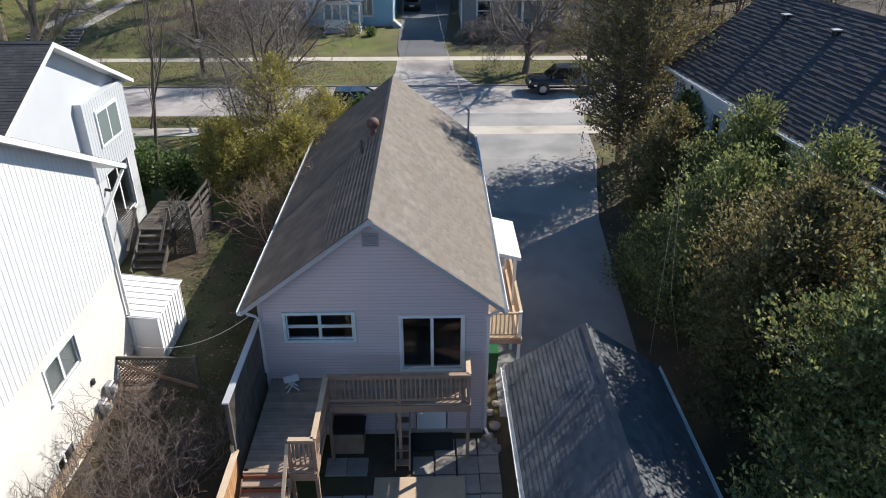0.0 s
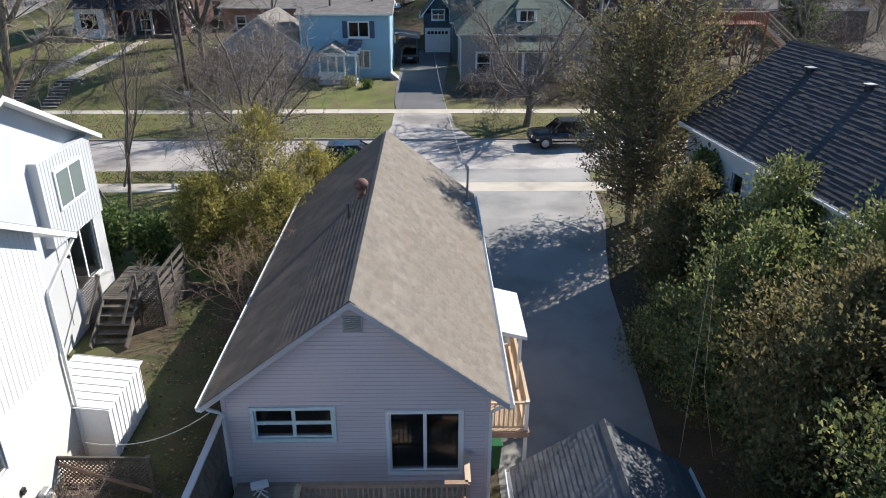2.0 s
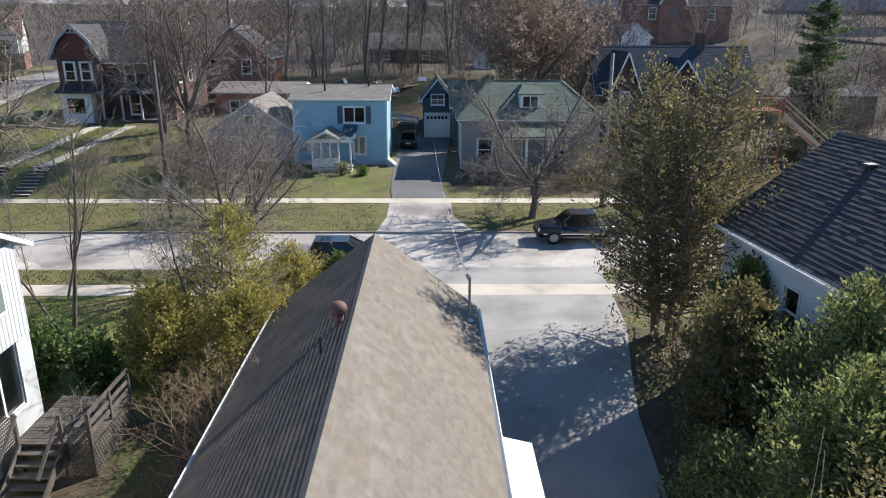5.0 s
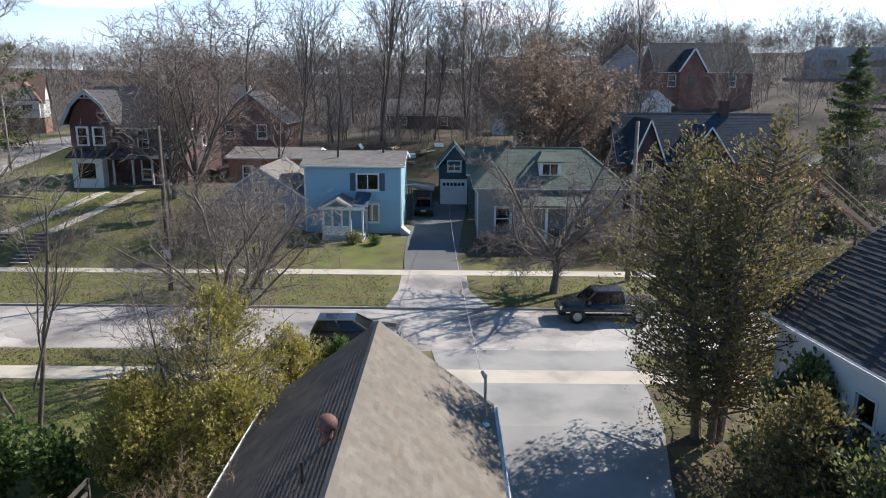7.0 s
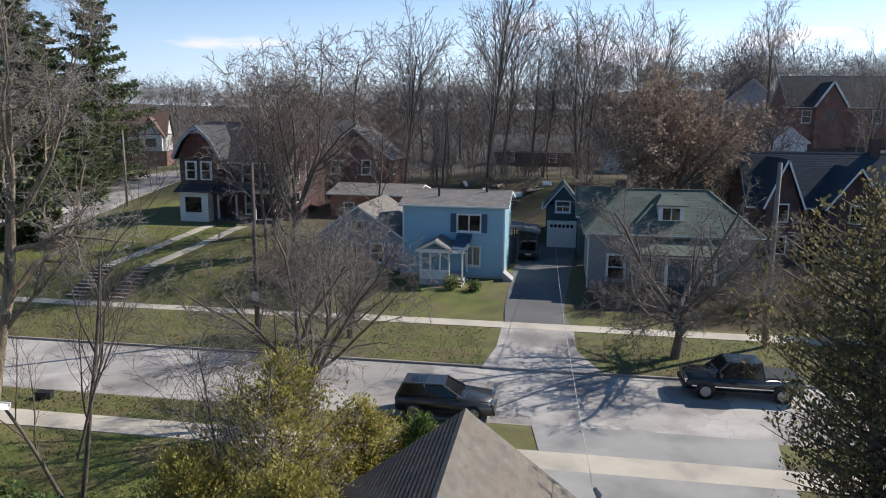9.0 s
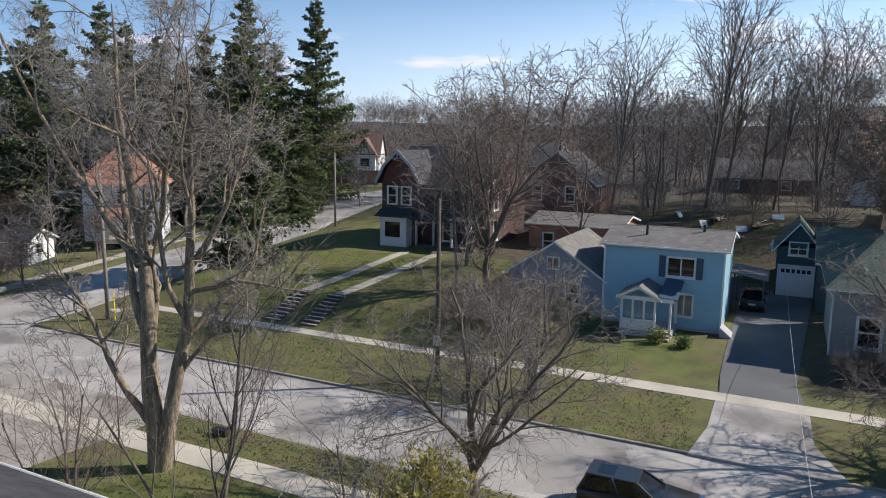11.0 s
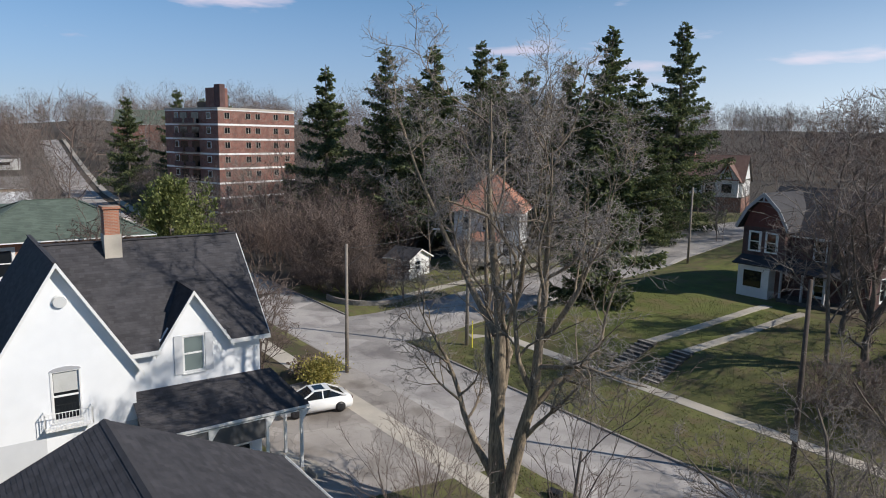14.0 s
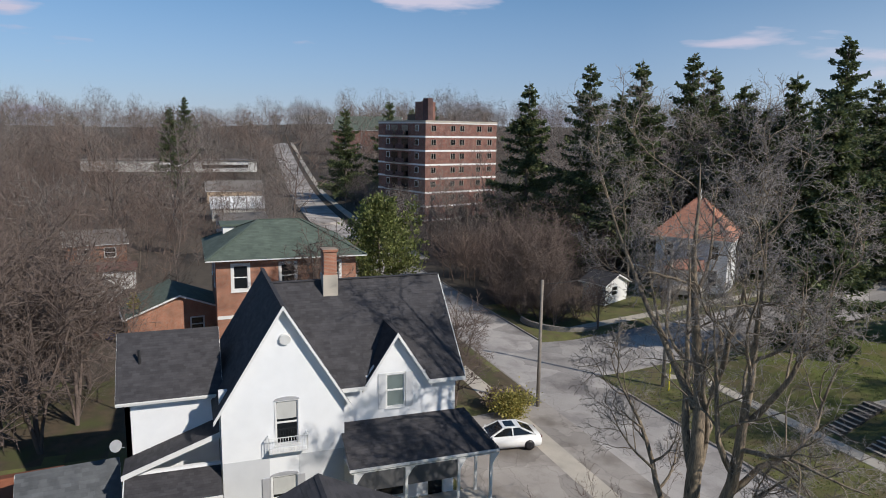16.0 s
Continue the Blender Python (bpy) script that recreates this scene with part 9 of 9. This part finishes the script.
for x, y, s in ((-17.6, 62.6, 1.0), (-16.0, 61.4, 0.9), (-18.3, 64.6, 1.1), (-15.4, 64.4, 1.0), (-20.6, 63.6, 0.9), (4.0, 63.4, 0.75), (5.2, 65.0, 0.8), (12.2, 63.2, 0.85), (14.2, 64.2, 0.95), (16.4, 63.0, 1.0), (15.2, 67.0, 1.1), (17.8, 66.0, 1.1), (10.4, 62.0, 0.6), (-12.6, 62.4, 0.6), (6.8, 62.6, 0.6), (-64.0, 55.4, 1.0), (-66.2, 54.6, 1.3), (-68.6, 53.6, 1.4), (-67.0, 57.2, 1.5), (-71.0, 53.4, 1.5), (-64.6, 58.2, 1.1), (-70.2, 56.6, 1.6), (-73.6, 54.0, 1.6), (-66.4, 60.6, 1.3)):
    copy_thing(hedge, at(x, y, 57 * x, s))

rng = random.Random(9)
placed = []


def free(x, y, gap):
    if any((x - a) ** 2 + (y - b) ** 2 < gap * gap for a, b in placed):
        return False
    if on_road(x, y) or 42 < y < 57.5 and x < -45 or -62 < x < -47 and y > 40:
        return False
    for (x0, x1, y0, y1) in ((-46, -20, 14, 96), (-80, -52, 18, 34), (-75, -62, 62, 83), (-160, -128, 55, 90), (-84, -60, 120, 142), (-20, 22, 60, 84), (20, 40, 70, 94), (-5, 6, 60, 95), (-30, -12, 84, 112), (26, 33, 108, 123), (33, 52, 126, 146), (52, 110, 118, 200), (-184, -150, 45, 65)):
        if x0 < x < x1 and y0 < y < y1:
            return False
    placed.append((x, y))
    return True


def scatter(n, x0, x1, y0, y1, choice, gap, lo=0.75, hi=1.2):
    for _ in range(n):
        x, y = rng.uniform(x0, x1), rng.uniform(y0, y1)
        if free(x, y, gap):
            copy_thing(rng.choice(choice), at(x, y, rng.uniform(0, 360), rng.uniform(lo, hi)))


scatter(38, -55, 75, 104, 165, kinds, 7.0, 0.8, 1.5)
scatter(48, -112, -62, 56, 125, kinds[:1] + kinds[2:], 3.8, 0.6, 1.0)
scatter(30, -100, -47, -25, 8, kinds[2:], 4.0, 0.5, 0.8)
scatter(14, -160, -84, -20, 30, kinds[2:], 5.0, 0.45, 0.75)
for x, y, k, s in ((-16.0, 78.0, 3, 0.9), (-46.5, 37.5, 2, 0.75), (-47, 10.5, 2, 1.25), (-45, 7.5, 2, 1.15), (-51, 12, 2, 1.1), (-54, 9, 3, 1.05), (-58, 12, 2, 1.1), (-49, 8, 2, 1.2), (-62, 9, 2, 1.0), (-56, 6, 2, 1.2), (-66, 6, 3, 0.9), (19.5, 98, 0, 0.8), (27, 64, 3, 0.6), (33, 66, 0, 0.6), (-60, 58, 2, 0.5), (3.2, 112, 1, 1.15), (-8.9, 110, 1, 1.5), (-18.2, 100, 1, 1.1), (13.0, 125, 1, 1.25), (-14, 104, 0, 0.9), (-28, 112, 3, 1.5), (-36, 118, 3, 1.55), (-44, 112, 3, 1.3), (22, 118, 0, 0.9), (-76, 83, 0, 1.5), (-73, 88, 0, 1.45), (-79.5, 80, 0, 1.4), (-70, 91, 3, 1.5), (-62.5, 67.5, 2, 0.55), (-71.0, 69.0, 0, 0.8), (-66, 55.6, 2, 0.7), (-70, 57, 2, 0.8), (-73.5, 58.5, 2, 0.9), (-76, 55.5, 2, 0.9), (-63, 54.6, 2, 0.45)):
    copy_thing(kinds[k], at(x, y, 40 * x, s))
for x, y, k, s in ((-100.6, 69.8, 0, 1.10), (-89.3, 73.7, 1, 1.0), (-80.6, 75.9, 0, 1.16), (-84.6, 87.3, 1, 1.02), (-85.8, 92.1, 0, 1.1), (-74.1, 87.2, 0, 1.0), (-68.5, 89.8, 0, 1.03), (-61.5, 103.7, 1, 1.0), (-76.1, 92.7, 1, 0.72), (-76.4, 102.2, 0, 0.85), (-68.6, 103.7, 1, 0.8), (-58.0, 95.2, 1, 0.52), (-189, 60, 0, 1.05), (-183.5, 70.6, 0, 1.1), (-177.5, 75, 0, 1.0), (-171, 78, 0, 1.05), (-230, 15.5, 1, 0.85), (36, 74, 1, 0.58), (-300, 20, 1, 0.9)):
    copy_thing(spruces[k], at(x, y, 70 * x, s))
spruce("spruce_tree", at(-44.8, 69.6), 112, 20.5, 4.8, "broad dark spruce with limbs drooping to the lawn", 21000, bare=0.03)
cedar("bamboo_clump", at(-84, 41.6), 120, 12.0, 5.2, M["bamboo_leaf"], "yellow-green evergreen clump beside the street", 15000, 0.4, 44, category="tree", spread=0.45)


def woods(name, places, seed, material, label, size=1.0, far=False):
    """Far woods: many leafless trees in one object, each a forked stem in a haze of fine twigs."""
    nr = np.random.default_rng(seed)
    stock = []
    for k in range(5):
        h = 11.0 + 1.3 * k
        wide = (0.34, 0.26, 0.42, 0.30, 0.38)[k]
        lean = nr.uniform(-0.8, 0.8, 2)
        lines = [([(0, 0, -0.4), (lean[0] * 0.4, lean[1] * 0.4, h * 0.4), (lean[0], lean[1], h * 0.85)], [0.12, 0.07, 0.02], 3)]
        for i in range(9):
            z0, az = h * (0.2 + 0.06 * i), i * 2.4 + nr.uniform(-0.4, 0.4)
            out = h * wide * nr.uniform(0.6, 1.05) * (1.1 - 0.06 * i)
            tip = (out * math.cos(az), out * math.sin(az), min(h, z0 + out * nr.uniform(0.7, 1.4)))
            lines.append(([(lean[0] * 0.4, lean[1] * 0.4, z0), (tip[0] * 0.55, tip[1] * 0.55, z0 + (tip[2] - z0) * 0.4), tip], [0.07, 0.045, 0.02], 3))
        v, (q, t3) = tubes(lines)
        n = 330 if far else 520
        u = nr.normal(0, 1, (n, 3))
        u /= np.linalg.norm(u, axis=1)[:, None]
        c = u * nr.uniform(0.25, 1.0, (n, 1)) ** 0.5 * np.array((h * wide, h * wide, h * 0.40)) + np.array((lean[0] * 0.5, lean[1] * 0.5, h * 0.58))
        d = c - np.array((0, 0, h * 0.3))
        d = d / np.linalg.norm(d, axis=1)[:, None] + nr.normal(0, 0.75, (n, 3)) + np.array((0, 0, 0.1))
        d /= np.linalg.norm(d, axis=1)[:, None]
        sd = np.cross(d, nr.normal(0, 1, (n, 3)))
        sd /= np.linalg.norm(sd, axis=1)[:, None]
        ln, w = nr.uniform(0.07, 0.17, (n, 1)) * h, nr.uniform(0.025, 0.045, (n, 1)) * (1.0 if far else 0.5)
        tw = np.stack([c - d * ln * 0.5 - sd * w, c - d * ln * 0.5 + sd * w, c + d * ln * 0.5], axis=1).reshape(-1, 3)
        t3 = np.concatenate([t3, np.arange(n * 3).reshape(-1, 3) + len(v)])
        stock.append((np.concatenate([v, tw]), (q, t3)))
    V, Q, T, base = [], [], [], 0
    for x, y in places:
        v, f = stock[nr.integers(5)]
        a, s = nr.uniform(0, 6.3), nr.uniform(0.5, 1.3) * size
        up = nr.uniform(0.65, 1.3)
        r = np.array(((np.cos(a), -np.sin(a), nr.normal(0, 0.12)), (np.sin(a), np.cos(a), nr.normal(0, 0.12)), (0, 0, up))) * s
        V.append(v @ r.T + np.array((x, y, level(x, y))))
        Q.append(f[0] + base)
        T.append(f[1] + base)
        base += len(v)
    return tagged(link_arrays(name, np.concatenate(V), (np.concatenate(Q), np.concatenate(T)), material), label, "woods", kind="stuff")


def clear(x, y):
    return not any(a < x < b and c < y < d for a, b, c, d in ((-160, -128, 55, 90), (-206, -158, 20, 40), (-284, -262, -18, 46), (-322, -280, 76, 112), (33, 52, 125, 146), (26, 33, 108, 123), (-84, -60, 120, 142), (50, 125, 135, 200)))


def thicket(n, x0, x1, y0, y1, gap=2.2):
    got, tries = [], 0
    while len(got) < n and tries < n * 12:
        tries += 1
        x, y = rng.uniform(x0, x1), rng.uniform(y0, y1)
        if free(x, y, gap):
            got.append((x, y))
    return got


woods("brush", thicket(80, -112, -70, 57, 110) + thicket(70, -105, -48, -30, 18) + thicket(24, -160, -80, -15, 26) + thicket(40, -60, 50, 112, 150), 203, M["wood_brown"], "dense red-brown bare brush and saplings", 0.62)
spots = []
while len(spots) < 1300:
    a, d = radians(rng.uniform(-38, 108)), 60 + 430 * rng.random() ** 1.05
    x, y = -d * math.sin(a), 20 + d * math.cos(a)
    if (x < -110 or y > 150) and not (38 < y - max(0, -150 - x) * 0.08 < 60 and -365 < x < -45) and (x < -150 or y > 150 or rng.random() < 0.5) and clear(x, y):
        spots.append((x, y))
for _ in range(330):
    a, d = radians(rng.uniform(66, 108)), rng.uniform(225, 400)
    x, y = -d * math.sin(a), 20 + d * math.cos(a)
    if clear(x, y) and abs(y - 47.6 - max(0, -150 - x) * 0.076) > 8:
        spots.append((x, y))
for _ in range(560):
    a, d = radians(rng.uniform(-36, 108)), rng.uniform(380, 470)
    spots.append((-d * math.sin(a), 20 + d * math.cos(a)))
woods("woods", spots[0::2], 201, M["wood_brown"], "distant bare brown woodland on rising ground", 1.1, True)
woods("woods", spots[1::2], 202, M["wood_grey"], "distant bare grey woodland on rising ground", 1.1, True)


for x, y, k, s in ((23, 66, 2, 0.55), (29, 69, 0, 0.5), (35, 64, 2, 0.6), (40, 72, 3, 0.6), (45, 66, 2, 0.55), (33, 78, 2, 0.6), (52, 74, 0, 0.6), (41, 82, 2, 0.7), (56, 88, 3, 0.7), (36, 92, 0, 0.7), (60, 100, 2, 0.8), (19, 92, 2, 0.7), (-44, 70, 2, 0.35), (3, 113, 0, 1.2), (-16, 112, 3, 1.1), (12, 110, 1, 1.1)):
    copy_thing(kinds[k], at(x, y, 33 * x, s))
woods("brush", [(rng.uniform(-104, -72), rng.uniform(58, 66)) for _ in range(36)] + [(rng.uniform(-104, -69), rng.uniform(52.6, 58)) for _ in range(30)] + [(rng.uniform(-90, -80), rng.uniform(64, 80)) for _ in range(14)], 205, M["wood_brown"], "dense bare brown thicket beside the street", 0.6)
woods("brush", [(rng.uniform(-172, -104), rng.uniform(57.5, 62)) for _ in range(34)] + [(rng.uniform(-127, -108), rng.uniform(60, 92)) for _ in range(26)] + [(rng.uniform(-172, -80), rng.uniform(31, 38.5)) for _ in range(40)] + [(rng.uniform(-235, -172), rng.uniform(60, 75)) for _ in range(30)], 206, M["wood_grey"], "bare grey-brown trees lining the far street", 0.66)
woods("brush", [(rng.uniform(22, 62), rng.uniform(64, 70)) for _ in range(22)] + [(rng.uniform(17, 30), rng.uniform(94, 101)) for _ in range(14)] + [(rng.uniform(-12, 6), rng.uniform(107, 113)) for _ in range(14)], 204, M["wood_brown"], "low bare brown brush behind the houses", 0.32)

woods("brush", [(x, y) for x, y in ((rng.uniform(15, 100), rng.uniform(97, 130)) for _ in range(90)) if not (24 < x < 52 and y > 106 and abs(x - 38) < 15)], 207, M["wood_brown"], "bare brown trees on the rise behind the houses", 0.62)
woods("brush", [(rng.uniform(50, 108), rng.uniform(126, 160)) for _ in range(80)], 210, M["wood_grey"], "bare grey trees in front of the far hall", 0.55)
woods("brush", [(x, y) for x, y in ((rng.uniform(-330, -100), rng.uniform(-70, 36)) for _ in range(420)) if clear(x, y) and y < 36 + 0.16 * (x + 100) + 20 and not (x > -150 and y > 20)], 208, M["wood_brown"], "wide bare brown woodland beyond the gardens", 0.72)
woods("brush", [(x, 47.6 + max(0, -150 - x) * 0.076 + k * rng.uniform(6.5, 11)) for x, k in ((rng.uniform(-345, -165), rng.choice((-1, -1, 1))) for _ in range(70))], 211, M["wood_grey"], "bare trees lining the street into the distance", 0.7)
woods("brush", [(rng.uniform(-20, 9), rng.uniform(97, 116)) for _ in range(58)] + [(rng.uniform(-60, -24), rng.uniform(98, 122)) for _ in range(30)], 209, M["wood_grey"], "bare grey saplings on the bank", 0.5)

# ---- back yards on the bank behind the houses ----
def yards():
    r = random.Random(33)
    for k, (x, y, a) in enumerate(((-9.5, 96, 20), (-5.5, 99, -35), (-2.5, 103, 60), (-12.5, 101, -10), (7.5, 97, 15), (-7.0, 104, 80), (4.0, 105, -20))):
        p = thing("timber_pile", at(x, y, a), "loose pile of old boards on the bank", "timber")
        for i in range(9):
            z = 0.05 + 0.12 * (i // 3)
            c = r.uniform(-0.5, 0.5)
            part("plank", K((-1.6 + c, -0.4 + 0.3 * (i % 3), z), (1.7 + c, -0.3 + 0.3 * (i % 3) + r.uniform(-0.6, 0.6), z + r.uniform(0, 0.35)), 0.2, 0.06), M["pale_wood"] if i % 3 == 0 else M["old_wood"], p)
    for k, (x, y, a, w, hh) in enumerate(((-4.2, 101, 15, 1.9, 0.6), (-1.0, 98, -25, 1.2, 0.5), (-8.0, 101.5, 40, 1.4, 0.8), (-13.8, 97, 5, 0.9, 0.9), (-0.8, 105, 8, 2.0, 0.5), (-6.2, 96.5, -50, 1.0, 0.5), (-10.8, 104, 70, 1.6, 0.7))):
        p = thing("white_panel", at(x, y, a), "old white panel propped on the bank", "panel")
        w *= 0.6
        part("board", P([(-w / 2, 0, 0), (w / 2, 0, 0), (w / 2, 0.5, hh), (-w / 2, 0.5, hh)], (0, 0.06, 0)), M["white"], p)
        part("prop", K((0, 0.5, hh * 0.9), (0.2, 1.3, 0), 0.08), M["old_wood"], p)
    f = thing("board_fence", pose(0, 0, 0), "pale weathered board fence climbing the bank", "fence")
    for i in range(44):
        y = 95 + i * 0.4
        x = 7.8 + 0.05 * i
        z = level(x, y) + 0.05
        part("board", B(x - 0.02, x + 0.02, y, y + 0.3, z, z + 1.7 + r.uniform(-0.08, 0.05)), M["pale_wood"] if i % 2 else M["concrete"], f)
    block("house", pose(-3, 134, level(-3, 134) - 0.2), "low house with a wide grey roof on the rise", (-7, 7), (0, 8), 2.8, M["old_wood"], M["shingle_beige"], M["white"], 5.2, "x", opens={"s": [(2, 3.2, 1, 2.2), (9, 10.2, 1, 2.2)]}, fine=False, seed=141)
    block("garage", pose(9.5, 122, level(9.5, 122) - 0.2), "white gabled garage on the rise", (-2.2, 2.2), (0, 6), 2.8, M["white"], M["shingle_grey"], M["white"], 4.4, "y", fine=False, seed=142, category="garage")
    block("house", pose(-34, 116, level(-34, 116) - 0.2), "red brick house with a tan gable among bare trees", (-4, 4), (0, 8), 5.2, M["brick_orange"], M["shingle_beige"], M["white"], 8.2, "x", opens={"s": [(1.5, 2.6, 3.2, 4.8), (5.4, 6.5, 3.2, 4.8)]}, fine=False, seed=143)
    c = thing("carport", at(-2.3, 79.5), "blue-grey lean-to carport beside the blue house", "carport")
    for x in (-1.0, 1.1):
        for y in (-1.5, 2.5):
            part("post", B(x - 0.06, x + 0.06, y - 0.06, y + 0.06, 0, 2.6 if x > 0 else 3.0), M["slate_blue"], c)
    slope(c, [(-1.3, -1.9, 3.15), (1.4, -1.9, 2.7), (1.4, 2.9, 2.7), (-1.3, 2.9, 3.15)], 0.1, M["shingle_beige"], "roof")
    part("side_panel", B(1.05, 1.11, -1.4, 2.4, 0, 1.9), M["slate_blue"], c)
    st = thing("garden_steps", at(-2.4, 89.0), "dark timber steps up the bank", "steps")
    for i in range(8):
        part("step", B(-0.9, 0.9, 0.35 * i, 0.35 * i + 0.36, -0.5, 0.1 + 0.13 * i), M["old_wood"], st)


yards()
ROPES = [[(6.45, 17, 1.0), (6.42, 17, 6.9)], [(7.3, 17, 1.0), (6.75, 17, 3.2), (6.5, 17, 6.5)]]
for k, pts in enumerate(ROPES):
    cable("rope", pts, 0.006, M["pale_wood"], "thin pale rope hanging in the cedars", sag=0.0)


# ---- leaf fall and grass blades ----
def scatter_leaves(name, areas, size, flat, material, label, seed, category):
    g = np.random.default_rng(seed)
    C = []
    for x0, x1, y0, y1, n in areas:
        x, y = g.uniform(x0, x1, n), g.uniform(y0, y1, n)
        C.append(np.stack([x, y, np.array([level(a, b) for a, b in zip(x, y)]) + 0.105 + 0.01 * g.random(n)], axis=1))
    C = np.concatenate(C)
    N = g.normal(0, 1, C.shape) * np.array((1, 1, 0.12)) if flat else np.tile(np.array((0, 0, 1.6)), (len(C), 1))
    v, f = sprays(g, C, N, size, droop=0.25 if flat else 0.0)
    v[:, 2] = np.maximum(v[:, 2], np.repeat(C[:, 2], 4) - 0.0)
    return tagged(link_arrays(name, v, f, material), label, category, kind="stuff")


scatter_leaves("leaf_litter", [(-45, -3.5, 51.5, 57.9, 900), (4, 14, 51.5, 57.9, 600), (-9.5, -5.6, 12, 31, 2500), (-28, -6, 41.6, 43.8, 600), (-20, -10, 59.6, 68, 2000), (3, 16, 60, 66, 2500), (-15, 8, 89, 108, 3500), (-40, -18, 60, 76, 500), (8.2, 11.5, 18, 40, 1500)], 0.095, True, M["leaf_fall"], "scattered dry brown leaves on the grass", 51, "leaves")
scatter_leaves("grass_tufts", [(-45, -3.4, 51.5, 57.8, 9000), (3.4, 20, 51.5, 57.8, 3500), (-28, -5, 41.6, 43.8, 3000), (-28, -12, 31, 39.8, 4000), (-44, -18, 59.8, 76, 9000), (-18, -10, 59.8, 68, 2000)], 0.075, False, M["blade"], "short patchy grass blades", 52, "grass")


def corner_wall():
    """Low grey retaining wall of blocks round the far street corner."""
    w = thing("retaining_wall", pose(-65.4, 57.6, level(-62, 54) + 0.08), "low curved grey block retaining wall at the street corner", "wall")
    me = None
    for row in range(2):
        for i in range(19):
            a = math.radians(-100 + i * 5.6 + 2.8 * row)
            if me is None:
                ob = part("block", B(-0.12, 0.12, -0.245, 0.245, 0.0, 0.29, bevel=0.02), M["kerb"], w)
                me = ob.data
            else:
                ob = new("block", me)
                ob.parent = w
            ob.location, ob.rotation_euler = (5.1 * math.cos(a), 5.1 * math.sin(a), 0.3 * row - 0.05), (0, 0, a)


corner_wall()
